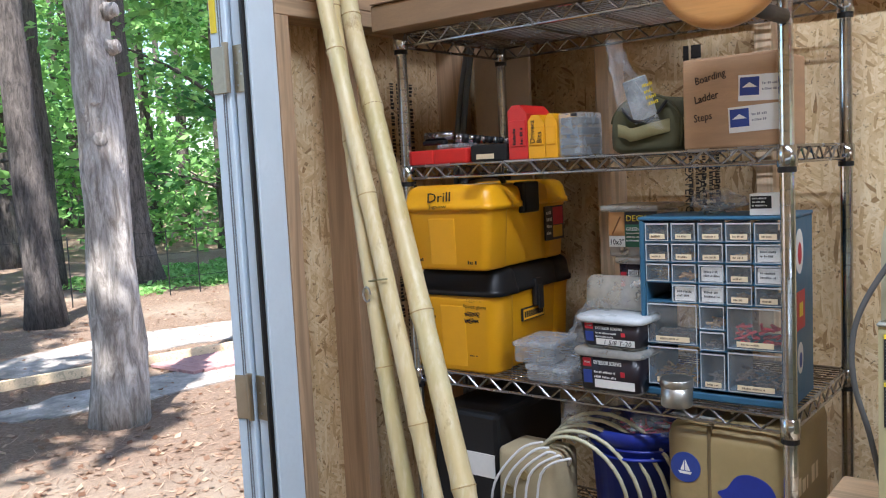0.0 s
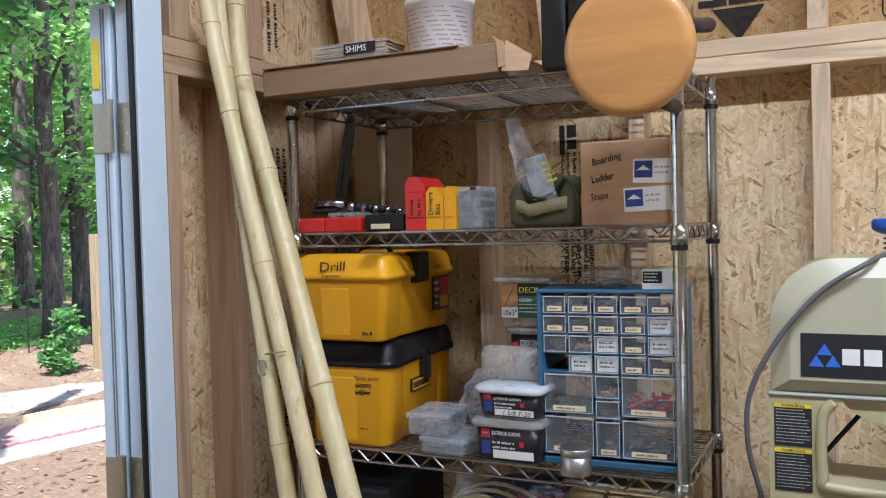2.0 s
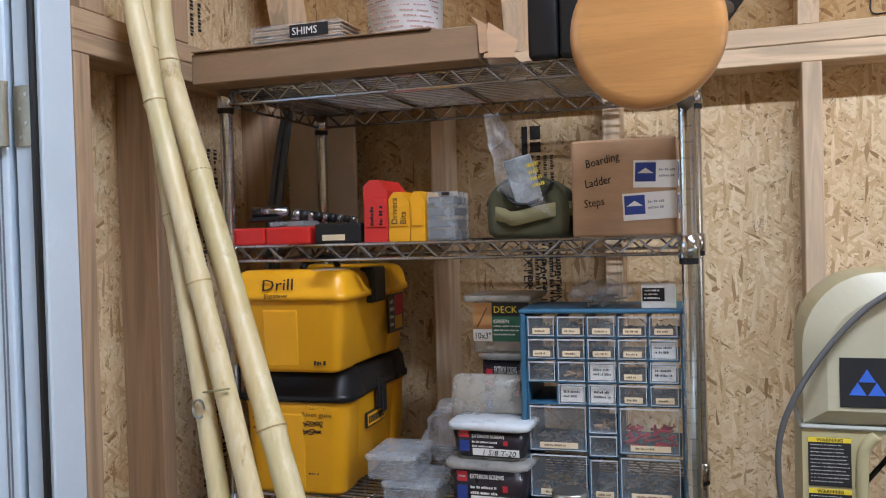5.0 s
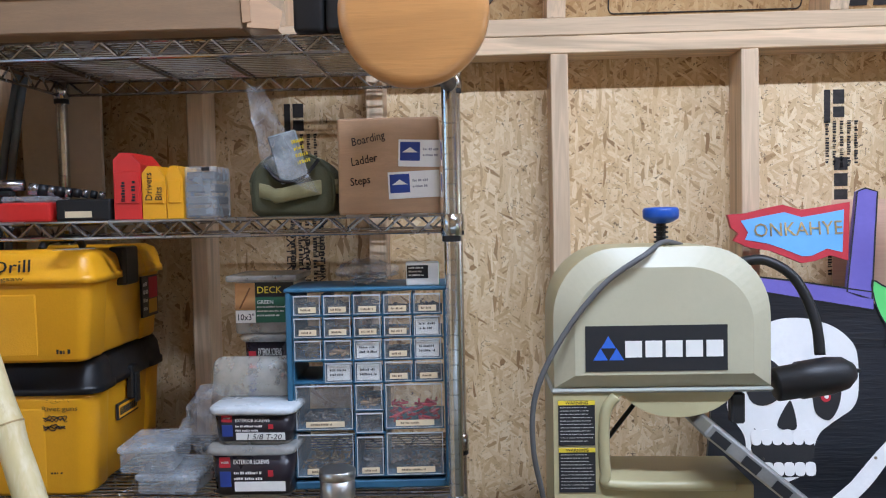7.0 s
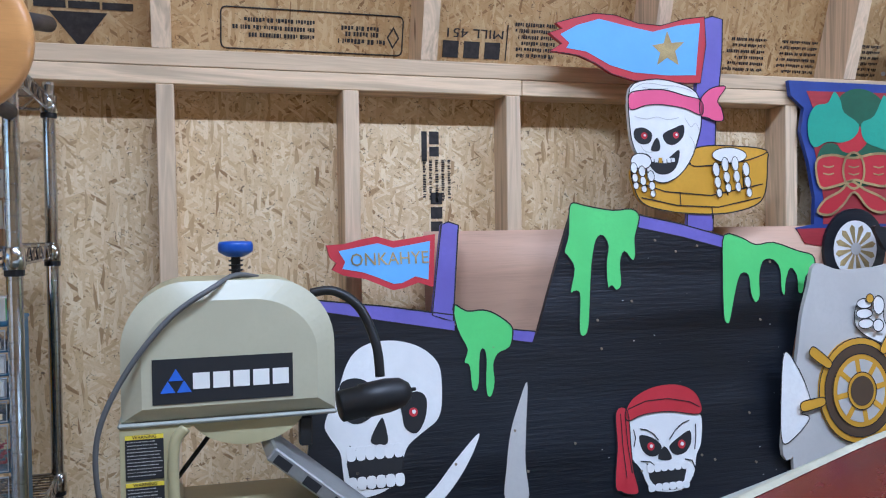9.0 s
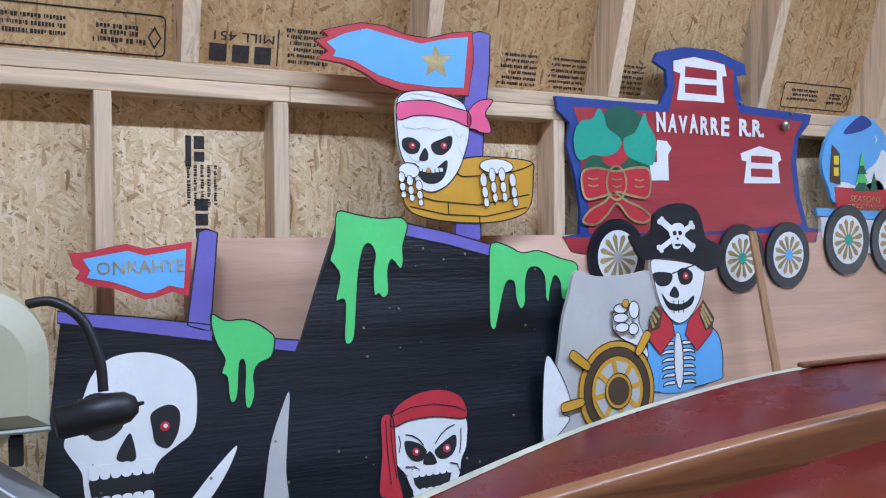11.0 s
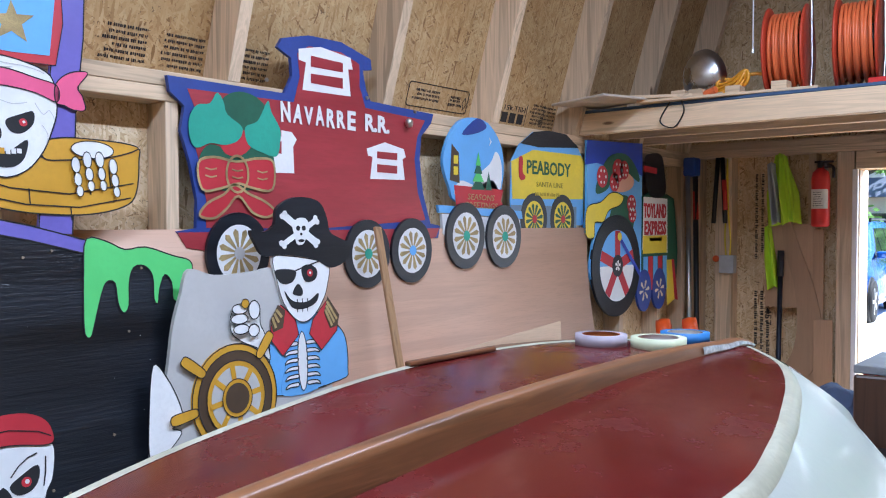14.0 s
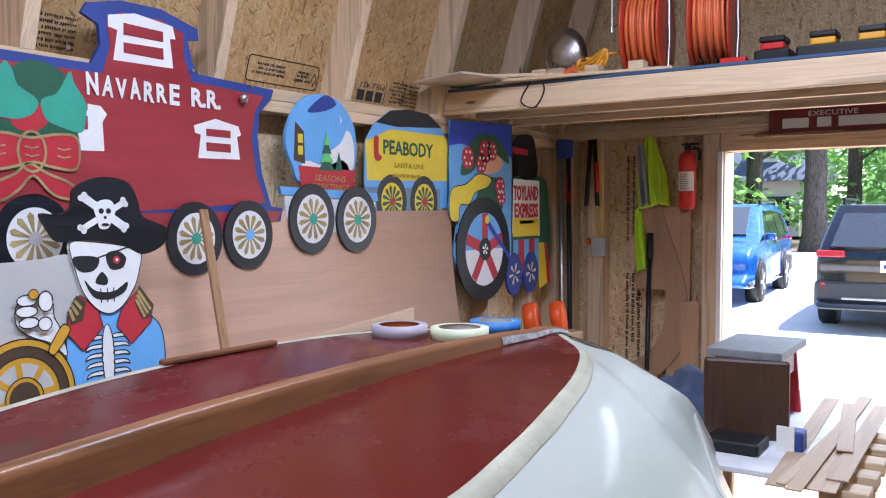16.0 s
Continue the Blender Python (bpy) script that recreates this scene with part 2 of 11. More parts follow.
SKIN_P = plain("peach_paint", (0.75, 0.40, 0.27), 0.5, vary=0.06)
PLY = wood("okoume_plywood", (0.66, 0.42, 0.29), "X", 0.5, knots=False, contrast=0.14, ring=2.0)
HULL_RED = lacquer("varnished_red_bottom", (0.085, 0.008, 0.007))
HULL_WHITE = plain("pearl_white_hull", (0.41, 0.43, 0.385), 0.36, vary=0.06, scale=3, coat=0.15)
TAPE_WHITE = plain("cream_seam_tape", (0.40, 0.385, 0.29), 0.38, vary=0.2, scale=14)
KEEL_WOOD = wood("varnished_keel", (0.25, 0.105, 0.040), "X", 0.40, knots=False, contrast=0.45, ring=9)
MAHOGANY = wood("varnished_mahogany", (0.17, 0.068, 0.028), "X", 0.38, knots=False, contrast=0.4, ring=9, coat=0.15)
BAMBOO = bamboo_skin("pale_bamboo")
KRAFT_BOARD = plain("dull_kraft_board", (0.27, 0.175, 0.10), 0.85, vary=0.12, stretch=(1, 1, 6))
OAK = wood("honey_maple", (0.60, 0.30, 0.10), "X", 0.3, knots=False, contrast=0.16, ring=3, coat=0.5)
CLEAR = glass("clear_plastic", (0.60, 0.64, 0.67), alpha=0.30)
CLOUDY = glass("cloudy_plastic", (0.50, 0.49, 0.45), 0.25, 0.45)
BAG = glass("plastic_bag_film", (0.62, 0.64, 0.66), 0.10, 0.20, 0.16)
STEEL = plain("brushed_steel", (0.55, 0.55, 0.53), 0.35, 1.0, 0.12)
INK = plain("black_ink", (0.012, 0.012, 0.014), 0.7, vary=0.2)
PAPER = plain("white_paper_label", (0.78, 0.77, 0.73), 0.7, vary=0.04)
CREAM = plain("cream_label", (0.72, 0.60, 0.40), 0.7, vary=0.06)
CONCRETE = plain("pale_concrete", (0.52, 0.51, 0.48), 0.85, vary=0.12, scale=0.8)


# ---- building helpers ----
def bm_new():
    return bmesh.new()


def box(bm, lo, hi, bevel=0.0, m=None, seg=1):
    lo, hi = Vector(lo), Vector(hi)
    c, s = (lo + hi) / 2, hi - lo
    r = bmesh.ops.create_cube(bm, size=1.0)
    vs = r["verts"]
    bmesh.ops.scale(bm, vec=s, verts=vs)
    bmesh.ops.translate(bm, vec=c, verts=vs)
    if bevel > 0:
        es = list({e for v in vs for e in v.link_edges})
        out = bmesh.ops.bevel(bm, geom=es, offset=min(bevel, min(s) * 0.45), segments=seg, affect="EDGES", profile=0.5)
        vs = list({v for f in out["faces"] for v in f.verts} | {v for v in vs if v.is_valid})
        seen, stack = set(vs), list(vs)
        while stack:
            for e in stack.pop().link_edges:
                for w in e.verts:
                    if w not in seen:
                        seen.add(w)
                        stack.append(w)
        vs = list(seen)
    if m is not None:
        bmesh.ops.transform(bm, matrix=m, verts=vs)
    return bm


def rod(bm, a, b, r, n=10, r2=None, caps=True):
    a, b = Vector(a), Vector(b)
    d = b - a
    q = d.to_track_quat("Z", "Y").to_matrix().to_4x4()
    bmesh.ops.create_cone(bm, cap_ends=caps, segments=n, radius1=r, radius2=r if r2 is None else r2, depth=d.length,
                          matrix=Matrix.Translation((a + b) / 2) @ q)
    return bm


def tube(bm, pts, r, n=8):
    """A round tube along points; r a number or a list."""
    pts = [Vector(p) for p in pts]
    rings = []
    for i, p in enumerate(pts):
        d = (pts[min(i + 1, len(pts) - 1)] - pts[max(i - 1, 0)]).normalized()
        q = d.to_track_quat("Z", "Y")
        rr = r[i] if hasattr(r, "__len__") else r
        rings.append([bm.verts.new(p + q @ Vector((rr * math.cos(2 * math.pi * k / n), rr * math.sin(2 * math.pi * k / n), 0))) for k in range(n)])
    for a, b in zip(rings, rings[1:]):
        off = min(range(n), key=lambda o: sum((a[k].co - b[(k + o) % n].co).length for k in range(n)))
        for k in range(n):
            bm.faces.new((a[k], a[(k + 1) % n], b[(k + 1 + off) % n], b[(k + off) % n]))
    bm.faces.new(rings[0][::-1])
    bm.faces.new(rings[-1])
    return bm


def spline(pts, n=6, closed=False):
    """Catmull-Rom through the points."""
    pts = [Vector(p) for p in pts]
    out, k = [], len(pts)
    for i in range(k if closed else k - 1):
        g = lambda j: pts[j % k] if closed else pts[max(0, min(k - 1, j))]
        p0, p1, p2, p3 = g(i - 1), g(i), g(i + 1), g(i + 2)
        for s in range(n):
            t = s / n
            out.append(0.5 * ((2 * p1) + (p2 - p0) * t + (2 * p0 - 5 * p1 + 4 * p2 - p3) * t * t + (3 * p1 - p0 - 3 * p2 + p3) * t ** 3))
    if not closed:
        out.append(pts[-1])
    return out


def slab(bm, outline, y0, y1):
    """A flat board cut to an outline given in (x, z), from y0 (front) to y1 (back)."""
    from_front = [bm.verts.new((p[0], y0, p[1])) for p in outline]
    back = [bm.verts.new((p[0], y1, p[1])) for p in outline]
    k = len(outline)
    bm.faces.new(from_front)
    bm.faces.new(back[::-1])
    for i in range(k):
        bm.faces.new((from_front[i], back[i], back[(i + 1) % k], from_front[(i + 1) % k]))
    bmesh.ops.recalc_face_normals(bm, faces=bm.faces)
    return bm


def lathe(bm, profile, c=(0, 0, 0), n=24, m=None):
    """Turns (radius, height) pairs round the z axis."""
    rings = []
    vs = []
    for r, z in profile:
        ring = [bm.verts.new((c[0] + r * math.cos(2 * math.pi * k / n), c[1] + r * math.sin(2 * math.pi * k / n), c[2] + z)) for k in range(n)]
        rings.append(ring)
        vs += ring
    for a, b in zip(rings, rings[1:]):
        for k in range(n):
            bm.faces.new((a[k], a[(k + 1) % n], b[(k + 1) % n], b[k]))
    bm.faces.new(rings[0][::-1])
    bm.faces.new(rings[-1])
    if m is not None:
        bmesh.ops.transform(bm, matrix=m, verts=vs)
    return bm


def rounded(bm, rings, seg=5, m=None):
    """A prism of rounded oblongs, ring by ring upwards: (z, x0, x1, y0, y1, corner radius)."""
    loops, made = [], []
    for z, x0, x1, y0, y1, r in rings:
        r = min(r, (x1 - x0) * 0.49, (y1 - y0) * 0.49)
        loop = []
        for cx, cy, a0 in ((x1 - r, y1 - r, 0), (x0 + r, y1 - r, 90), (x0 + r, y0 + r, 180), (x1 - r, y0 + r, 270)):
            for k in range(seg + 1):
                a = radians(a0 + 90 * k / seg)
                loop.append(bm.verts.new((cx + r * math.cos(a), cy + r * math.sin(a), z)))
        loops.append(loop)
        made += loop
    n = len(loops[0])
    for a, b in zip(loops, loops[1:]):
        for k in range(n):
            bm.faces.new((a[k], a[(k + 1) % n], b[(k + 1) % n], b[k]))
    bm.faces.new(loops[0][::-1])
    bm.faces.new(loops[-1])
    if m is not None:
        bmesh.ops.transform(bm, matrix=m, verts=made)
    return bm


def thing(name, at, label, category, group="", kind=""):
    ob = new(name)
    ob.location = at
    ob.empty_display_size = 0.05
    return tagged(ob, label, category, group, kind)


def root_of(ob):
    while ob.parent:
        ob = ob.parent
    return ob


def part(name, bm, mat, parent=None, label="", smooth=False, m=None):
    """One mesh under a thing or part. The bmesh is in world places."""
    if m is not None:
        bm.transform(m)
    if parent is not None:
        bm.transform(Matrix.Translation(-Vector(root_of(parent).location)))
    me = bpy.data.meshes.new(name)
    bm.to_mesh(me)
    bm.free()
    for x in (mat if isinstance(mat, (list, tuple)) else [mat]):
        me.materials.append(x)
    if smooth:
        for p in me.polygons:
            p.use_smooth = True
    ob = new(name, me)
    ob.parent = parent
    return tagged(ob, label)


def lone(name, bm, mat, label, category, group="", kind="", smooth=False):
    """A thing of one mesh, with its origin at the middle of its foot."""
    xs = [v.co for v in bm.verts]
    at = Vector(((min(v.x for v in xs) + max(v.x for v in xs)) / 2, (min(v.y for v in xs) + max(v.y for v in xs)) / 2, min(v.z for v in xs)))
    bm.transform(Matrix.Translation(-at))
    ob = part(name, bm, mat, smooth=smooth)
    ob.location = at
    return tagged(ob, label, category, group, kind)


def setting(name, bm, mat, label, category="wall"):
    return tagged(part(name, bm, mat), label, category, "", "structure")


def lettering(words, size, m, mat, parent, name="lettering", depth=0.0004, wide=1.0, shear=0.0, label="", fit=None, bold=0.0):
    """Words in the built-in font, lying on the local xy plane of m, origin at left base."""
    cu = bpy.data.curves.new(name, "FONT")
    cu.body, cu.size, cu.extrude, cu.shear = words, size, depth, shear
    cu.resolution_u, cu.offset = 2, bold
    ob = bpy.data.objects.new(name, cu)
    scene.collection.objects.link(ob)
    dg = bpy.context.evaluated_depsgraph_get()
    me = bpy.data.meshes.new_from_object(ob.evaluated_get(dg))
    bpy.data.objects.remove(ob)
    bpy.data.curves.remove(cu)
    bm = bmesh.new()
    bm.from_mesh(me)
    bpy.data.meshes.remove(me)
    if fit:
        xs, ys = [v.co.x for v in bm.verts], [v.co.y for v in bm.verts]
        bm.transform(Matrix.Diagonal((fit[0] / (max(xs) - min(xs)), fit[1] / (max(ys) - min(ys)), 1, 1)) @ Matrix.Translation((-min(xs), -min(ys), 0)))
    bm.transform(m @ Matrix.Diagonal((wide if not fit else 1, 1, 1, 1)))
    return part(name, bm, mat, parent, label)


def facing(x, y, z, turn=0.0, spin=0.0):
    """A sheet's pose on a wall that looks towards -y: x to the right, y up. turn about z, spin in its plane."""
    return Matrix.Translation((x, y, z)) @ Euler((0, 0, radians(turn))).to_matrix().to_4x4() @ Euler((radians(90), 0, 0)).to_matrix().to_4x4() @ Euler((0, 0, radians(spin))).to_matrix().to_4x4()


def bars(bm, m, rows, wide, gap, high, seed=1, depth=0.0006):
    """Lines of unreadable print as short upright bars in words, on the local xy plane of m, from the top down."""
    rnd = random.Random(seed)
    for i in range(rows):
        x, left = 0.0, rnd.randint(2, 8)
        end = wide * rnd.uniform(0.72, 1.0)
        while x < end:
            w = high * rnd.choice((0.28, 0.5, 0.5, 0.62))
            top = -i * gap - high * rnd.choice((0.0, 0.0, 0.25))
            bm.faces.new([bm.verts.new(m @ Vector(p)) for p in ((x, -i * gap - high, depth), (x + w, -i * gap - high, depth), (x + w, top, depth), (x, top, depth))])
            left -= 1
            x += w + high * (0.2 if left else 0.65)
            left = left or rnd.randint(2, 8)
    return bm

# ---- the shed ----
WALL_Y, OSB_Y, PLATE_Z = 1.95, 2.039, 1.915
END_X, DOOR_X, FAR_Y = 4.62, -1.43, -1.62
bm = bm_new(); box(bm, (DOOR_X - 0.1, FAR_Y - 0.1, -0.05), (END_X + 0.1, OSB_Y + 0.02, 0.0))
setting("floor", bm, OSB_FLOOR_DIM, "strand board shed floor tinted dark against bounced light", "floor")
bm = bm_new(); box(bm, (DOOR_X - 0.1, OSB_Y, 0), (END_X + 0.1, OSB_Y + 0.015, PLATE_Z))
long_wall = setting("wall_north", bm, OSB, "raw strand board sheathing of the long wall")
for x in [-1.02, -0.62, -0.215, 0.194, 0.597, 1.005, 1.412, 1.82, 2.226, 2.632, 3.04, 3.446, 3.852, 4.258, 4.56]:
    bm = bm_new(); box(bm, (x - 0.019, WALL_Y, 0.04), (x + 0.019, OSB_Y, PLATE_Z - 0.078), 0.002)
    part("stud", bm, PINE_Z, long_wall)
for z, cut in ((PLATE_Z - 0.0775, (0.62, 3.1)), (PLATE_Z - 0.0385, (-0.56, 1.9))):
    xs = [DOOR_X, *cut, END_X]
    for a, b in zip(xs, xs[1:]):
        bm = bm_new(); box(bm, (a + 0.0006, WALL_Y, z), (b - 0.0006, OSB_Y, z + 0.038), 0.002)
        part("top_plate", bm, PINE_X, long_wall)
bm = bm_new(); box(bm, (DOOR_X, WALL_Y, 0.001), (END_X, OSB_Y, 0.039), 0.002)
part("bottom_plate", bm, PINE_X, long_wall)

# steep lower roof slope of the gambrel, its rafters and sheathing
LEAN_IN = 0.30
def slope(x, z, back=0.0):
    return Vector((x, WALL_Y - LEAN_IN * (z - PLATE_Z) + back, z))
bm = bm_new()
ROOF_BACK = 0.125
za, zb = PLATE_Z - 0.02, 3.05
q = [(DOOR_X - 0.1, za), (END_X + 0.1, za), (END_X + 0.1, zb), (DOOR_X - 0.1, zb)]
vs = [bm.verts.new(slope(x, z, ROOF_BACK)) for x, z in q] + [bm.verts.new(slope(x, z, ROOF_BACK + 0.016)) for x, z in q]
for f in ((0, 1, 2, 3), (7, 6, 5, 4), (0, 4, 5, 1), (1, 5, 6, 2), (2, 6, 7, 3), (3, 7, 4, 0)):
    bm.faces.new([vs[i] for i in f])
roof_n = setting("roof_slope_north", bm, OSB_ROOF_DIM, "printed strand board roof sheathing between rafters", "roof")
for x in [-1.43 + 0.02, -0.83, -0.22, 0.383, 0.995, 1.605, 2.217, 2.822, 3.43, 4.04, 4.6]:
    bm = bm_new()
    vs = []
    for dx in (-0.02, 0.02):
        vs.append([bm.verts.new(slope(x + dx, z, b)) for z, b in ((PLATE_Z, 0.0), (3.05, 0.0), (3.05, 0.124), (PLATE_Z, 0.124))])
    a, b = vs
    for i in range(4):
        bm.faces.new((a[i], a[(i + 1) % 4], b[(i + 1) % 4], b[i]))
    bm.faces.new(a[::-1]); bm.faces.new(b)
    bmesh.ops.recalc_face_normals(bm, faces=bm.faces)
    part("rafter", bm, PINE_Z, roof_n)
# upper slopes and the far slope close the roof
top_y = slope(0, 3.05)[1] + 0.14
bm = bm_new()
MID_Y = (FAR_Y + WALL_Y) / 2
pts = [(top_y, 3.05), (MID_Y, 3.75), (2 * MID_Y - top_y, 3.05), (FAR_Y - 0.12, PLATE_Z - 0.02)]
for (ya, z1), (yb, z2) in zip(pts, pts[1:]):
    a = [bm.verts.new(p) for p in ((DOOR_X - 0.1, ya, z1), (END_X + 0.1, ya, z1), (END_X + 0.1, yb, z2), (DOOR_X - 0.1, yb, z2))]
    c = [bm.verts.new(v.co + Vector((0, 0, 0.02))) for v in a]
    for i in range(4):
        bm.faces.new((a[i], a[(i + 1) % 4], c[(i + 1) % 4], c[i]))
    bm.faces.new(a[::-1]); bm.faces.new(c)
setting("ceiling", bm, OSB_ROOF_DIM, "strand board underside of the gambrel roof", "ceiling")
bm = bm_new(); box(bm, (DOOR_X - 0.1, FAR_Y - 0.12, 0), (END_X + 0.1, FAR_Y - 0.1, PLATE_Z))
setting("wall_south", bm, OSB_SOUTH_DIM, "raw strand board sheathing of the opposite wall")

# end wall with the wide opening
OPEN_A, OPEN_B, OPEN_Z = 1.10, -0.70, 1.79
bm = bm_new()
X0, X1 = END_X + 0.089, END_X + 0.105
for lo, hi in (((X0, OPEN_A, 0), (X1, OSB_Y, 1.915)), ((X0, FAR_Y - 0.1, 0), (X1, OPEN_B, 1.915)), ((X0, FAR_Y - 0.1, 1.9153), (X1, OSB_Y, 3.72)), ((X0, OPEN_B, OPEN_Z), (X1, OPEN_A, 1.915))):
    box(bm, lo, hi)
end_wall = setting("wall_east", bm, OSB_END, "raw strand board end wall with a wide doorway")
for y, w in ((1.915, 0.03), (1.755, 0.045), (1.30, 0.019), (1.145, 0.04)):
    bm = bm_new(); box(bm, (END_X, y - w, 0.04), (END_X + 0.0885, y + w, 1.878), 0.002)
    part("stud", bm, PINE_Z, end_wall)
for z0, z1 in ((1.88, 1.918), (1.9185, 1.957)):
    bm = bm_new(); box(bm, (END_X - 0.002, FAR_Y - 0.1, z0), (END_X + 0.0885, WALL_Y - 0.002, z1), 0.002)
    part("top_plate", bm, PINE_Y, end_wall)
bm = bm_new(); box(bm, (END_X - 0.004, OPEN_B, OPEN_Z + 0.002), (END_X + 0.0885, OPEN_A, 1.8795), 0.002)
part("header", bm, PINE_Y, end_wall)
bm = bm_new(); box(bm, (END_X - 0.02, OPEN_A - 0.015, 0.0), (END_X + 0.0, OPEN_A + 0.01, OPEN_Z), 0.002)
part("jamb_stop", bm, WHITE_P, end_wall, "white painted stop")
bm = bm_new(); box(bm, (END_X + 0.001, OPEN_A - 0.02, 0.0), (END_X + 0.16, OPEN_A - 0.001, OPEN_Z), 0.002)
part("jamb", bm, PINE_Z, end_wall, "raw pine jamb board")
# storage loft over the end
LOFT_X, LOFT_Z0, LOFT_Z1 = 3.45, 1.918, 2.012
loft = thing("storage_loft", (4.0, 0.2, LOFT_Z0), "pine joist storage loft with a strand board deck", "loft", kind="structure")
for x in (LOFT_X, 3.72, 4.06):
    bm = bm_new(); box(bm, (x, FAR_Y, LOFT_Z0), (x + 0.038, WALL_Y, LOFT_Z1 - 0.002), 0.002)
    part("joist", bm, PINE_Y, loft)
bm = bm_new(); box(bm, (LOFT_X + 0.004, FAR_Y, LOFT_Z1), (END_X, WALL_Y, LOFT_Z1 + 0.012), 0.001)
part("deck", bm, plain("blue_edged_deck", (0.05, 0.10, 0.20), 0.7), loft, "blue-edged deck board")

# door wall at the other end, with a doorway and its open door
JAMB_Y, DOOR_TOP = 1.251, 2.02
bm = bm_new()
DX0, DX1 = DOOR_X - 0.105, DOOR_X - 0.089
for lo, hi in (((DX0, JAMB_Y, 0), (DX1, OSB_Y, 3.72)), ((DX0, FAR_Y - 0.1, 0), (DX1, 0.26, 3.72)), ((DX0, 0.26, DOOR_TOP), (DX1, JAMB_Y, 3.72))):
    box(bm, lo, hi)
door_wall = setting("wall_west", bm, OSB_END, "strand board end wall beside the entrance door")


# ---- mill prints on the boards ----
PRINT = plain("black_mill_print", (0.035, 0.030, 0.028), 0.8, vary=0.5, scale=60, bump=0)
def roof_pose(x, z):
    """Sheet pose on the roof slope, seen from the room, printed upside down."""
    s = slope(x, z, ROOF_BACK - 0.0015)
    up = Vector((0, -LEAN_IN, 1)).normalized()
    return Matrix.Translation(s) @ Matrix(((-1, 0, 0, 0), (0, -up.y, -up.z, 0), (0, -up.z, up.y, 0), (0, 0, 0, 1)))
def print_block(m, rows, wide, gap, high, seed, parent, name="mill_print"):
    bm = bm_new()
    bars(bm, m, rows, wide, gap, high, seed, 0.0005)
    return part(name, bm, PRINT, parent, "black printed text lines")
def frame_print(x0, x1, z0, z1, seed):
    """Rounded frame with lines of text in it, upside down."""
    bm = bm_new()
    o = []
    r = 0.012
    for cx, cz, a in ((x1 - r, z1 - r, 0), (x0 + r, z1 - r, 90), (x0 + r, z0 + r, 180), (x1 - r, z0 + r, 270)):
        o += [(cx + r * math.cos(radians(a + k * 30)), cz + r * math.sin(radians(a + k * 30))) for k in range(4)]
    pts = [slope(x, z, ROOF_BACK - 0.0015) for x, z in o]
    tube(bm, pts + [pts[0]], 0.0018, 4)
    part("print_frame", bm, PRINT, roof_n)
    w, h_ = x1 - x0, z1 - z0
    print_block(roof_pose(x1 - w * 0.10, z0 + h_ * 0.25), 1, w * 0.30, 0.02, h_ * 0.13, seed, roof_n)
    print_block(roof_pose(x1 - w * 0.14, z0 + h_ * 0.44), 2, w * 0.24, h_ * 0.15, h_ * 0.12, seed + 1, roof_n)
    print_block(roof_pose(x0 + w * 0.50, z0 + h_ * 0.30), 3, w * 0.44, h_ * 0.19, h_ * 0.11, seed + 2, roof_n)
    bm = bm_new(); bmesh.ops.create_circle(bm, cap_ends=False, segments=4, radius=h_ * 0.3, matrix=roof_pose(x1 - w * 0.055, z0 + h_ * 0.45) @ Matrix.Diagonal((0.6, 1, 1, 1)))
    g = bmesh.ops.extrude_edge_only(bm, edges=bm.edges)
    bmesh.ops.scale(bm, vec=(0.72, 0.72, 0.72), verts=[v for v in g["geom"] if isinstance(v, bmesh.types.BMVert)], space=Matrix.Translation(-roof_pose(x1 - w * 0.055, z0 + h_ * 0.45).translation))
    part("print_diamond", bm, PRINT, roof_n)
frame_print(-0.09, 0.345, 1.945, 2.035, 3)
frame_print(2.43, 2.775, 1.952, 2.035, 9)
frame_print(1.07, 1.42, 2.5, 2.58, 12)
for x, seed in ((0.61, 1), (3.17, 5)):
    # three broad slanting blocks over a line of print
    for k in range(3):
        bm = bm_new(); box(bm, (0.006 + 0.056 * k, -0.042, 0), (0.048 + 0.056 * k, 0.0, 0.0006), 0, roof_pose(x, 1.947)); part("mill_mark", bm, PRINT, roof_n)
    lettering("MILL 451", 0.03, roof_pose(x, 1.990) @ Matrix.Translation((0.0, -0.028, 0)), PRINT, roof_n, fit=(0.15, 0.022))
    bm = bm_new(); box(bm, (-0.012, -0.09, 0), (-0.009, 0.0, 0.0006), 0, roof_pose(x, 1.945)); part("print_rule", bm, PRINT, roof_n)
    print_block(roof_pose(x + 0.145, 1.955), 6, 0.12, 0.0155, 0.0095, seed, roof_n)
for x, seed in ((1.40, 7), (1.545 + 0.03, 8), (1.80, 21), (3.40, 22), (-0.62, 24)):
    print_block(roof_pose(x, 1.948), 6, 0.13, 0.0165, 0.0085, seed, roof_n)
bm = bm_new(); slab(bm, [(-0.455, 0), (-0.335, 0), (-0.395, -0.075)], -0.0003, 0.0003)
for v in bm.verts:
    v.co = slope(v.co.x, 2.005 + v.co.z, ROOF_BACK - 0.0015 + v.co.y)
part("mill_triangle", bm, PRINT, roof_n, "black printed triangle")
for k in range(3):
    bm = bm_new(); box(bm, (0, -0.016, 0), (0.065, 0, 0.0006), 0, roof_pose(-0.28 - 0.07 * k, 2.012)); part("mill_mark", bm, PRINT, roof_n)
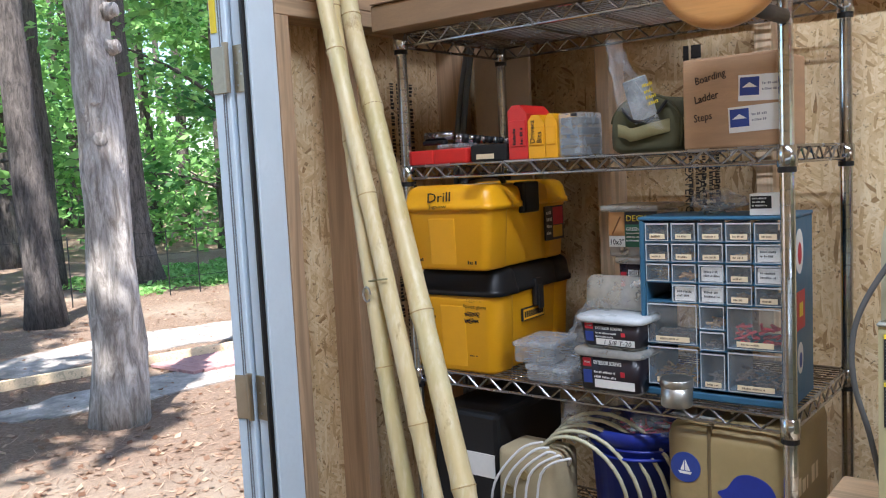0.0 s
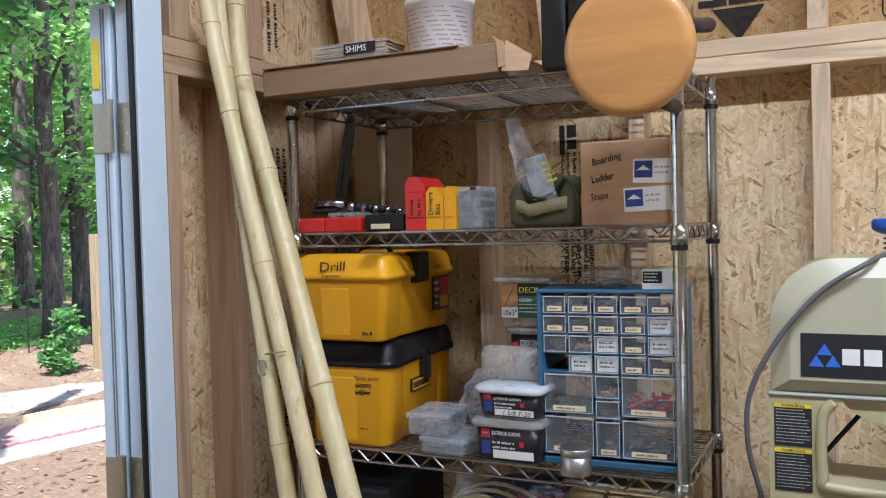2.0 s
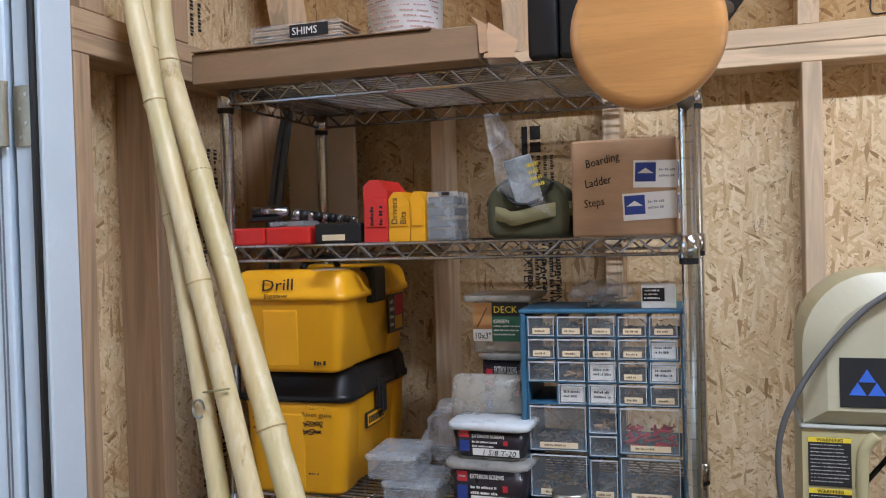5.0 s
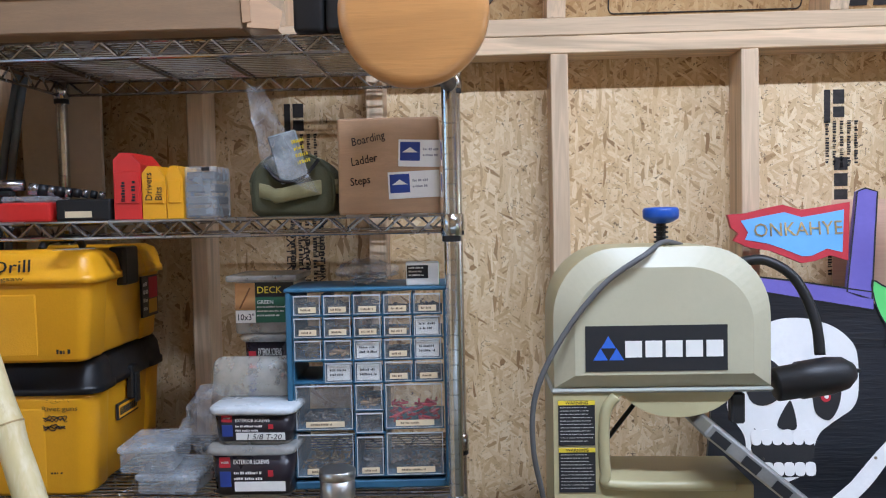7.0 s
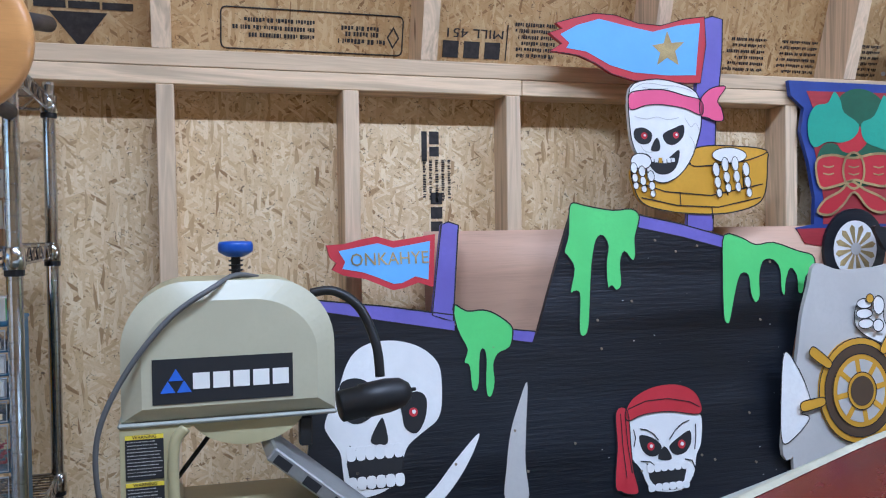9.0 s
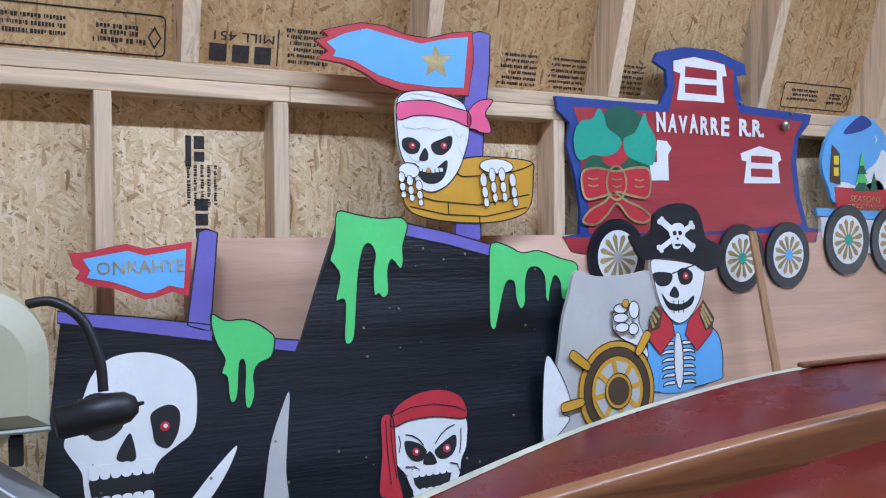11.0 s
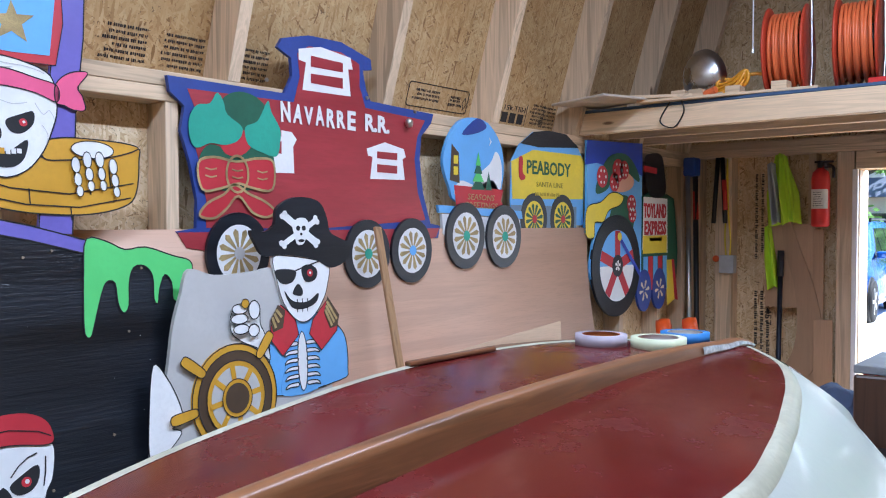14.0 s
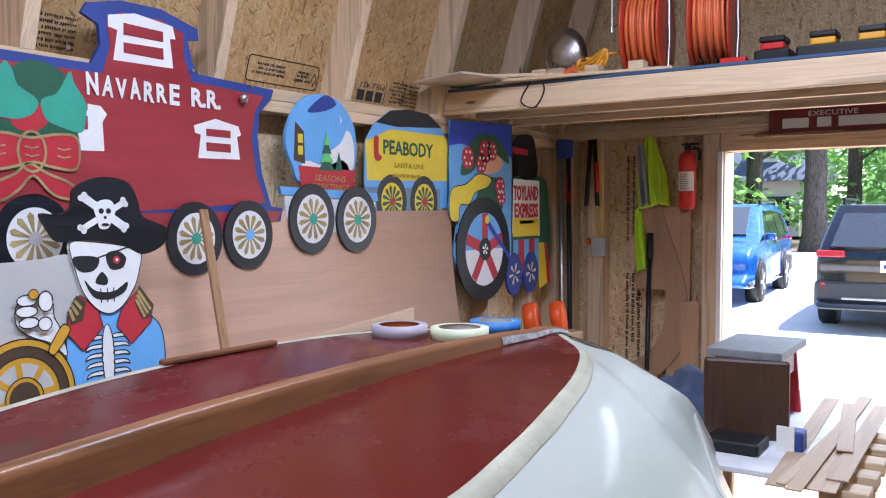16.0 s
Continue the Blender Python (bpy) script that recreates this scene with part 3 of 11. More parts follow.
def wall_print(x, z, seed, parent, end=False, y=None):
    """A column of sideways print on the wall sheathing: a solid bar, broad marks and small lines."""
    f = (lambda a, b: Matrix.Translation((END_X + 0.0885, x - (a - x), b)) @ Euler((radians(90), 0, radians(-90))).to_matrix().to_4x4()) if end else (lambda a, b: facing(a, OSB_Y - 0.0006, b))
    R = Euler((0, 0, radians(-90))).to_matrix().to_4x4()
    bm = bm_new(); box(bm, (0, 0, 0), (0.075, 0.014, 0.0005), 0, f(x, z) @ R); part("print_bar", bm, PRINT, parent)
    bm = bm_new(); box(bm, (0, 0.02, 0), (0.032, 0.045, 0.0005), 0, f(x, z) @ R); box(bm, (0.038, 0.02, 0), (0.062, 0.045, 0.0005), 0, f(x, z) @ R); part("mill_mark", bm, PRINT, parent)
    print_block(f(x, z - 0.02) @ R @ Matrix.Translation((0.05, 0.075, 0)), 5, 0.11, 0.016, 0.008, seed, parent)
    for k in range(3):
        bm = bm_new(); box(bm, (0.152 + 0.036 * k, 0.022, 0), (0.181 + 0.036 * k, 0.052, 0.0005), 0, f(x, z) @ R); part("mill_mark", bm, PRINT, parent)
    print_block(f(x, z - 0.26) @ R @ Matrix.Translation((0, 0.085, 0)), 5, 0.17, 0.017, 0.009, seed + 1, parent)
wall_print(0.386, 1.756, 31, long_wall)
wall_print(-0.84, 1.756, 33, long_wall)
for k, wd in enumerate(("SHEATHING", "SPACING", "EXTERIOR")):
    lettering(wd, 0.03, facing(-0.775 - 0.034 * k, OSB_Y - 0.001, 1.46, 0, -90), PRINT, long_wall, fit=(0.14, 0.022))
lettering("SPACING", 0.03, facing(0.44, OSB_Y - 0.001, 1.46, 0, -90), PRINT, long_wall, fit=(0.10, 0.018))
for k in range(3):
    m = Matrix.Translation((END_X + 0.0878, 1.60 - 0.032 * k, 1.79)) @ Euler((radians(90), 0, radians(-90))).to_matrix().to_4x4() @ Euler((0, 0, radians(-90))).to_matrix().to_4x4()
    print_block(m, 1, 0.55, 0.02, 0.014, 41 + k, end_wall)
    print_block(m @ Matrix.Translation((0.62, 0, 0)), 1, 0.5, 0.02, 0.016, 51 + k, end_wall)
lettering("457", 0.05, Matrix.Translation((END_X + 0.0875, 1.56, 1.08)) @ Euler((radians(90), 0, radians(-90))).to_matrix().to_4x4() @ Euler((0, 0, radians(-90))).to_matrix().to_4x4(), PRINT, end_wall, fit=(0.09, 0.035))

# ---- upturned boat ----
KEEL_Y = 0.645
def hull_rows():
    """Station x; keel y and z; near edge y, z; far edge y, z; knuckle z and half width; rail z and half width."""
    return [(-0.55, 0.62, 1.09, 0.617, 1.085, 0.623, 1.088, 0.98, 0.16, 0.62, 0.30), (-0.25, 0.62, 1.13, 0.585, 1.12, 0.655, 1.13, 1.02, 0.25, 0.60, 0.42),
            (0.1, 0.622, 1.175, 0.53, 1.16, 0.715, 1.18, 1.03, 0.34, 0.58, 0.50), (0.4, 0.625, 1.212, 0.455, 1.19, 0.79, 1.22, 1.04, 0.42, 0.57, 0.56),
            (0.7, 0.63, 1.240, 0.375, 1.222, 0.88, 1.25, 1.05, 0.48, 0.56, 0.60), (1.0, 0.642, 1.257, 0.322, 1.243, 0.942, 1.268, 1.055, 0.50, 0.56, 0.61),
            (1.22, 0.648, 1.268, 0.352, 1.249, 0.978, 1.273, 1.05, 0.49, 0.56, 0.60), (1.45, 0.66, 1.273, 0.41, 1.251, 0.972, 1.278, 1.04, 0.46, 0.57, 0.58),
            (1.65, 0.664, 1.272, 0.47, 1.252, 0.925, 1.279, 1.03, 0.42, 0.58, 0.54), (1.83, 0.665, 1.268, 0.548, 1.254, 0.82, 1.272, 1.02, 0.37, 0.59, 0.50),
            (1.985, 0.665, 1.258, 0.662, 1.255, 0.668, 1.256, 1.0, 0.31, 0.60, 0.46), (2.35, 0.665, 1.15, 0.663, 1.147, 0.667, 1.147, 0.98, 0.17, 0.62, 0.34),
            (2.78, 0.662, 0.965, 0.660, 0.962, 0.664, 0.962, 0.93, 0.02, 0.64, 0.16), (3.02, 0.66, 0.78, 0.658, 0.778, 0.662, 0.778, 0.77, 0.004, 0.64, 0.01)]
def smooth_rows(n=6):
    r = hull_rows()
    cols = []
    for i in range(1, 11, 2):
        cols.append(spline([(x[0], x[i], x[i + 1]) for x in r], n))
    out = []
    for k in range(len(cols[0])):
        out.append(tuple([cols[0][k][0]] + [c for col in cols for c in (col[k][1], col[k][2])]))
    return out
ROWS_H = smooth_rows()
boat = thing("rowing_boat", (1.1, KEEL_Y, 0.55), "upturned white rowing boat with varnished red bottom", "boat")
def strip(pairs, bm=None):
    bm = bm or bm_new()
    prev = None
    for row in pairs:
        cur = [bm.verts.new(p) for p in row]
        if prev:
            for i in range(len(cur) - 1):
                bm.faces.new((prev[i], prev[i + 1], cur[i + 1], cur[i]))
        prev = cur
    return bm
def across(row, k):
    """A point of the bottom: k -1 at the near edge, 0 at the keel, 1 at the far edge."""
    x, ky, kz, ny, nz, fy, fz = row[:7]
    ey, ez = (ny, nz) if k < 0 else (fy, fz)
    a = abs(k)
    return (x, ky + (ey - ky) * a, kz + (ez - kz) * a + 0.004 * a * (1 - a) * 4 * min(1.0, abs(ey - ky) / 0.2))
bm = strip([[across(r, k / 6) for k in range(-6, 7)] for r in ROWS_H])
bmesh.ops.recalc_face_normals(bm, faces=bm.faces)
part("bottom", bm, HULL_RED, boat, "glossy red-brown bottom panel", True)
for s in (-1, 1):
    def edge(r):
        return (r[3], r[4]) if s < 0 else (r[5], r[6])
    def knuckle(r):
        return KEEL_Y + 0.012 + s * r[8], r[7]
    bm = strip([[(r[0], edge(r)[0] + (knuckle(r)[0] - edge(r)[0]) * k, edge(r)[1] + (knuckle(r)[1] - edge(r)[1]) * k - 0.001 + 0.022 * math.sin(math.pi * k)) for k in (0, 0.12, 0.25, 0.4, 0.55, 0.7, 0.85, 1)] for r in ROWS_H])
    bmesh.ops.recalc_face_normals(bm, faces=bm.faces)
    part("strake", bm, HULL_WHITE, boat, "pearl white upper strake", True)
    bm = strip([[(r[0], knuckle(r)[0] + s * ((r[10] - r[8]) * k + 0.006), r[7] + (r[9] - r[7]) * k - 0.004) for k in (0, 0.25, 0.5, 0.75, 1)] for r in ROWS_H])
    bmesh.ops.recalc_face_normals(bm, faces=bm.faces)
    part("strake", bm, HULL_WHITE, boat, "pearl white lower strake", True)
    bm = bm_new()
    tube(bm, [(r[0], knuckle(r)[0], r[7] + 0.001) for r in ROWS_H], 0.006, 6)
    part("knuckle_bead", bm, HULL_WHITE, boat)
    rows = []
    for r in ROWS_H:
        if r[0] < 2.0:
            e, q = Vector((r[0], *edge(r))), Vector((r[0], *knuckle(r)))
            d = (q - e).normalized()
            inn = Vector(across(r, s * max(0.0, 1 - 0.009 / max(0.012, abs(e.y - r[1])))))
            w = 0.024 + 0.004 * noise.noise(Vector((r[0] * 9, s, 0)))
            up = Vector((0, 0.0, 1))
            rows.append([inn + up * 0.0006, e + up * 0.0032, e + d * w * 0.35 + up * 0.0055, e + d * w * 0.75 + up * 0.0075, e + d * w + up * 0.0060])
    bm = strip(rows)
    bmesh.ops.recalc_face_normals(bm, faces=bm.faces)
    part("seam_tape", bm, TAPE_WHITE, boat, "cream seam tape along the bottom edge", True)
    bm = strip([[(r[0], KEEL_Y + 0.012 + s * (r[10] + k * 0.03), r[9] - abs(k - 0.5) * 0.02) for k in (0, 0.5, 1)] for r in ROWS_H])
    part("rail", bm, MAHOGANY, boat)
def keel_high(x):
    pts = [(-0.4, 0.040), (0.4, 0.046), (0.7, 0.043), (1.0, 0.040), (1.25, 0.032), (1.45, 0.026), (1.75, 0.019), (1.99, 0.011)]
    for (a, p), (b, q) in zip(pts, pts[1:]):
        if x <= b:
            return p + (q - p) * max(0, x - a) / (b - a)
    return 0.008
def keel_run(lo, hi):
    out = []
    for r in ROWS_H:
        if lo <= r[0] <= hi:
            k, y, z = keel_high(r[0]), r[1], r[2]
            out.append([(r[0], y - 0.016, z - 0.008), (r[0], y - 0.0135, z + k * 0.7), (r[0], y - 0.0125, z + k - 0.003), (r[0], y - 0.009, z + k), (r[0], y, z + k + 0.001),
                        (r[0], y + 0.009, z + k), (r[0], y + 0.0125, z + k - 0.003), (r[0], y + 0.0135, z + k * 0.7), (r[0], y + 0.016, z - 0.008)])
    bm = strip(out)
    for row in (out[0], out[-1]):
        bm.faces.new([bm.verts.new(p) for p in row])
    bmesh.ops.recalc_face_normals(bm, faces=bm.faces)
    return bm
part("keel", keel_run(-0.3, 1.99), KEEL_WOOD, boat, "varnished brown keel strip", True)
bm = bm_new()
last = [r for r in ROWS_H if 1.70 <= r[0] <= 1.99]
bm = strip([[(r[0], r[1] - 0.0175, r[2] + 0.002), (r[0], r[1] - 0.0165, r[2] + keel_high(r[0]) * 0.5), (r[0], r[1] - 0.0142, r[2] + keel_high(r[0]) - 0.004)] for r in last])
bmesh.ops.recalc_face_normals(bm, faces=bm.faces)
part("keel_tape", bm, plain("smeared_grey_epoxy", (0.42, 0.42, 0.43), 0.4, vary=0.5, scale=60, coat=0.3), boat, "smeared grey tape at the end of the keel", True)

# ---- trestles that carry the boat ----
def sawhorse(x, top, half):
    ob = thing("sawhorse", (x, KEEL_Y, 0), "plain wooden sawhorse under the upturned boat", "sawhorse", "sawhorses under the boat")
    bm = bm_new(); box(bm, (x - 0.045, KEEL_Y - half, top - 0.09), (x + 0.045, KEEL_Y + half, top), 0.004); part("beam", bm, PINE_Y, ob)
    for sy in (-1, 1):
        for sx in (-1, 1):
            a, b = Vector((x + sx * 0.05, KEEL_Y + sy * (half - 0.1), top - 0.03)), Vector((x + sx * 0.22, KEEL_Y + sy * (half - 0.04), 0.0))
            bm = bm_new(); rod(bm, a, b, 0.032, 4); part("leg", bm, PINE_Y, ob)
        bm = bm_new(); box(bm, (x - 0.15, KEEL_Y + sy * (half - 0.075) - 0.01, 0.20), (x + 0.15, KEEL_Y + sy * (half - 0.075) + 0.01, 0.28), 0.003); part("brace", bm, PINE_Y, ob)
sawhorse(0.55, 0.56, 0.62)
sawhorse(1.95, 0.585, 0.56)

# ---- outlines of the painted cut-outs, as (x, z) ----
HULL_L = [(0.097,1.344), (0.398,1.295), (0.537,1.275), (0.592,1.257), (0.604,1.272), (0.652,1.402), (0.712,1.556)]
HULL_R = [(0.709,1.561), (0.883,1.547), (1.127,1.479), (1.395,1.412), (1.359,1.332), (1.314,1.212), (1.278,1.095), (1.248,1.001)]
STRIP_A = [(0.091,1.363), (0.236,1.345), (0.402,1.318), (0.4,1.282), (0.235,1.312), (0.091,1.339)]
STRIP_B = [(0.537,1.28), (0.598,1.272), (0.588,1.246), (0.539,1.254)]
STRIP_C = [(0.885,1.542), (1.006,1.518), (1.129,1.485), (1.123,1.455), (1.003,1.486), (0.88,1.511)]
POLE_S = [(0.381,1.523), (0.398,1.53), (0.422,1.522), (0.412,1.435), (0.398,1.305), (0.375,1.311), (0.349,1.32)]
FLAG_S = [(0.116,1.481), (0.155,1.483), (0.192,1.492), (0.229,1.499), (0.267,1.488), (0.305,1.493), (0.365,1.502), (0.355,1.383), (0.32,1.394), (0.288,1.383), (0.262,1.379), (0.232,1.392), (0.201,1.405), (0.153,1.414), (0.127,1.427), (0.137,1.442), (0.123,1.454)]
FLAG_SI = [(0.142,1.468), (0.191,1.477), (0.231,1.484), (0.266,1.473), (0.305,1.479), (0.352,1.487), (0.344,1.4), (0.314,1.408), (0.282,1.394), (0.263,1.393), (0.228,1.408), (0.196,1.42), (0.149,1.429), (0.156,1.444)]
SLIME_A = [(0.4,1.342), (0.431,1.326), (0.469,1.327), (0.498,1.318), (0.535,1.291), (0.54,1.27), (0.53,1.239), (0.501,1.226), (0.489,1.201), (0.49,1.163), (0.48,1.133), (0.469,1.134), (0.467,1.165), (0.471,1.215), (0.467,1.238), (0.458,1.228), (0.452,1.166), (0.443,1.146), (0.433,1.155), (0.43,1.202), (0.418,1.212), (0.427,1.24), (0.412,1.272), (0.403,1.301)]
SLIME_B = [(0.703,1.555), (0.715,1.572), (0.751,1.564), (0.82,1.553), (0.871,1.556), (0.891,1.536), (0.875,1.487), (0.873,1.445), (0.863,1.43), (0.843,1.453), (0.83,1.425), (0.829,1.373), (0.814,1.36), (0.803,1.371), (0.791,1.369), (0.792,1.426), (0.8,1.467), (0.787,1.492), (0.769,1.481), (0.754,1.427), (0.745,1.36), (0.734,1.274), (0.719,1.255), (0.709,1.269), (0.716,1.348), (0.708,1.362), (0.692,1.36), (0.706,1.415), (0.691,1.445), (0.683,1.456), (0.697,1.496)]
SLIME_C = [(1.129,1.488), (1.179,1.481), (1.221,1.462), (1.275,1.467), (1.347,1.444), (1.393,1.431), (1.396,1.402), (1.367,1.378), (1.352,1.336), (1.337,1.339), (1.337,1.379), (1.32,1.399), (1.303,1.365), (1.296,1.332), (1.286,1.342), (1.287,1.397), (1.268,1.422), (1.239,1.419), (1.225,1.383), (1.22,1.331), (1.205,1.315), (1.193,1.34), (1.19,1.385), (1.169,1.388), (1.153,1.356), (1.134,1.298), (1.122,1.267), (1.109,1.276), (1.11,1.329), (1.117,1.417)]
MAST = [(1.115,2.042), (1.146,2.052), (1.177,2.046), (1.166,1.948), (1.133,1.777), (1.1,1.498), (1.024,1.504), (1.049,1.668), (1.08,1.849)]
FLAG_B = [(0.686,1.985), (0.722,1.998), (0.706,2.01), (0.749,2.023), (0.809,2.039), (0.869,2.038), (0.93,2.021), (0.993,2.019), (1.06,2.039), (1.122,2.049), (1.12,1.975), (1.095,1.878), (0.999,1.876), (0.904,1.878), (0.844,1.893), (0.801,1.918), (0.758,1.934), (0.719,1.938), (0.685,1.941), (0.717,1.961)]
FLAG_BI = [(0.715,1.983), (0.763,2.008), (0.823,2.026), (0.89,2.014), (0.968,2.002), (1.043,2.022), (1.107,2.032), (1.083,1.898), (1.001,1.894), (0.906,1.898), (0.843,1.913), (0.781,1.944), (0.728,1.95), (0.737,1.963)]
STAR = [(1.009,2.006), (1.019,1.977), (1.056,1.981), (1.028,1.957), (1.035,1.921), (1.004,1.939), (0.973,1.919), (0.985,1.95), (0.964,1.968), (0.997,1.975)]
SKULL_A = [(0.891,1.858), (0.952,1.882), (1.016,1.878), (1.08,1.852), (1.088,1.782), (1.07,1.725), (1.047,1.68), (1.011,1.641), (0.965,1.622), (0.928,1.636), (0.915,1.667), (0.89,1.707), (0.882,1.764)]
BAND_A = [(0.887,1.842), (0.918,1.853), (0.982,1.857), (1.046,1.844), (1.092,1.832), (1.089,1.796), (1.043,1.811), (0.979,1.819), (0.931,1.816), (0.887,1.804)]
KNOT_A = [(1.089,1.835), (1.123,1.865), (1.167,1.871), (1.14,1.835), (1.149,1.816), (1.153,1.785), (1.125,1.782), (1.105,1.79), (1.086,1.795)]
EYE_AL = [(0.896,1.756), (0.921,1.76), (0.942,1.746), (0.934,1.723), (0.909,1.719), (0.892,1.735)]
EYE_AR = [(0.974,1.745), (1.007,1.761), (1.034,1.769), (1.032,1.742), (1.007,1.72), (0.982,1.722)]
NOSE_A = [(0.954,1.735), (0.963,1.721), (0.958,1.703), (0.936,1.705)]
MOUTH_A = [(0.92,1.696), (0.946,1.68), (0.977,1.681), (1.016,1.706), (1.007,1.667), (0.983,1.646), (0.951,1.645), (0.93,1.665)]
NEST = [(0.884,1.664), (0.969,1.68), (1.066,1.669), (1.169,1.678), (1.274,1.706), (1.279,1.675), (1.265,1.597), (1.229,1.563), (1.141,1.544), (1.04,1.544), (0.96,1.553), (0.905,1.57), (0.883,1.607)]
NEST_TOP = [(1.052,1.704), (1.103,1.718), (1.189,1.718), (1.253,1.714), (1.278,1.703), (1.204,1.679), (1.099,1.667), (1.049,1.668)]
SKULL_B = [(0.149,1.219), (0.171,1.249), (0.208,1.266), (0.258,1.268), (0.308,1.255), (0.343,1.231), (0.362,1.197), (0.361,1.123), (0.349,1.09), (0.325,1.072), (0.299,1.055), (0.276,1.034), (0.257,0.985), (0.233,0.953), (0.173,0.939), (0.14,0.966), (0.133,1.001), (0.129,1.037), (0.106,1.074), (0.098,1.098), (0.114,1.137), (0.133,1.177)]
EYE_BL = [(0.133,1.177), (0.169,1.192), (0.205,1.172), (0.213,1.123), (0.178,1.096), (0.143,1.108)]
EYE_BR = [(0.268,1.14), (0.304,1.155), (0.326,1.138), (0.321,1.095), (0.3,1.065), (0.275,1.077), (0.269,1.106)]
NOSE_B = [(0.217,1.097), (0.227,1.1), (0.235,1.054), (0.22,1.046), (0.196,1.056)]
MOUTH_B = [(0.15,1.051), (0.176,1.029), (0.212,1.021), (0.242,1.025), (0.264,1.037), (0.268,1.013), (0.252,0.955), (0.197,0.954), (0.15,0.965), (0.142,1.012)]
SABRE_A = [(0.444,1.052), (0.431,1.016), (0.403,0.972), (0.365,0.928), (0.318,0.892), (0.28,0.896), (0.335,0.943), (0.386,0.998)]
SABRE_B = [(0.569,1.157), (0.561,1.069), (0.553,0.981), (0.554,0.893), (0.5,0.9), (0.507,0.973), (0.521,1.047), (0.544,1.108)]
SKULL_C = [(0.818,1.056), (0.886,1.064), (0.964,1.063), (1.018,1.053), (1.015,0.987), (0.999,0.955), (0.986,0.909), (0.948,0.878), (0.872,0.887), (0.845,0.937), (0.821,0.973)]
BAND_C = [(0.813,1.07), (0.836,1.103), (0.891,1.126), (0.954,1.129), (1.0,1.112), (1.02,1.083), (1.014,1.053), (0.933,1.065), (0.862,1.063), (0.82,1.051)]
TAIL_C = [(0.789,1.075), (0.819,1.075), (0.822,0.992), (0.824,0.94), (0.834,0.886), (0.808,0.883), (0.789,0.891), (0.774,0.906), (0.786,0.996)]
EYE_CL = [(0.848,1.014), (0.881,1.007), (0.904,0.987), (0.896,0.967), (0.872,0.964), (0.852,0.982)]
EYE_CR = [(0.926,0.982), (0.952,1.001), (0.985,1.015), (0.986,0.987), (0.968,0.965), (0.94,0.962)]
NOSE_C = [(0.913,0.984), (0.93,0.953), (0.893,0.956)]
MOUTH_C = [(0.861,0.949), (0.891,0.935), (0.921,0.929), (0.956,0.936), (0.973,0.943), (0.96,0.901), (0.933,0.88), (0.887,0.885), (0.867,0.911)]
GREY = [(1.349,1.412), (1.422,1.395), (1.53,1.398), (1.611,1.405), (1.672,1.354), (1.797,1.232), (1.837,1.112), (1.658,1.046), (1.339,0.974), (1.24,0.927), (1.236,1.016), (1.278,1.16), (1.3,1.278), (1.325,1.353)]
BLADE_G = [(1.243,1.193), (1.278,1.16), (1.308,1.098), (1.317,1.049), (1.287,1.04), (1.312,1.025), (1.267,0.983), (1.228,0.973), (1.228,1.076)]
HAT = [(1.53,1.505), (1.575,1.502), (1.608,1.521), (1.618,1.563), (1.661,1.589), (1.715,1.596), (1.769,1.583), (1.794,1.543), (1.805,1.5), (1.843,1.482), (1.881,1.465), (1.87,1.423), (1.805,1.399), (1.74,1.426), (1.634,1.44), (1.572,1.438), (1.545,1.47)]
HATSKULL = [(1.667,1.517), (1.685,1.537), (1.715,1.537), (1.727,1.514), (1.717,1.491), (1.703,1.468), (1.681,1.468), (1.674,1.491)]
BONE_A = [(1.63,1.54), (1.647,1.553), (1.76,1.477), (1.746,1.46)]
BONE_B = [(1.627,1.472), (1.639,1.462), (1.758,1.527), (1.75,1.54)]
FACE = [(1.6,1.434), (1.655,1.436), (1.74,1.424), (1.796,1.406), (1.79,1.358), (1.774,1.317), (1.737,1.272), (1.697,1.255), (1.66,1.273), (1.628,1.315), (1.61,1.373)]
PATCH = [(1.611,1.401), (1.674,1.396), (1.664,1.367), (1.63,1.362), (1.61,1.379)]
PEYE = [(1.696,1.402), (1.726,1.411), (1.752,1.394), (1.742,1.368), (1.707,1.366)]
PNOSE = [(1.681,1.36), (1.697,1.343), (1.692,1.327), (1.663,1.335)]
PMOUTH = [(1.634,1.343), (1.662,1.315), (1.713,1.31), (1.753,1.331), (1.743,1.305), (1.699,1.291), (1.657,1.299)]
COAT = [(1.592,1.245), (1.637,1.275), (1.755,1.276), (1.82,1.239), (1.854,1.195), (1.859,1.11), (1.83,1.079), (1.597,1.069), (1.58,1.166)]
COLLAR_L = [(1.589,1.269), (1.62,1.308), (1.668,1.269), (1.679,1.223), (1.622,1.171), (1.579,1.222)]
COLLAR_R = [(1.732,1.261), (1.783,1.308), (1.825,1.256), (1.819,1.222), (1.759,1.172), (1.717,1.221)]
STRIPE_L = [(1.585,1.269), (1.611,1.308), (1.635,1.291), (1.625,1.246), (1.592,1.237)]
STRIPE_R = [(1.773,1.275), (1.788,1.319), (1.83,1.264), (1.82,1.234), (1.793,1.229)]
CHEST = [(1.675,1.232), (1.709,1.234), (1.742,1.186), (1.756,1.119), (1.741,1.067), (1.621,1.066), (1.628,1.13), (1.647,1.177)]
FIST_P = [(1.466,1.3), (1.51,1.31), (1.549,1.298), (1.552,1.263), (1.567,1.231), (1.58,1.166), (1.541,1.201), (1.492,1.223), (1.46,1.253)]
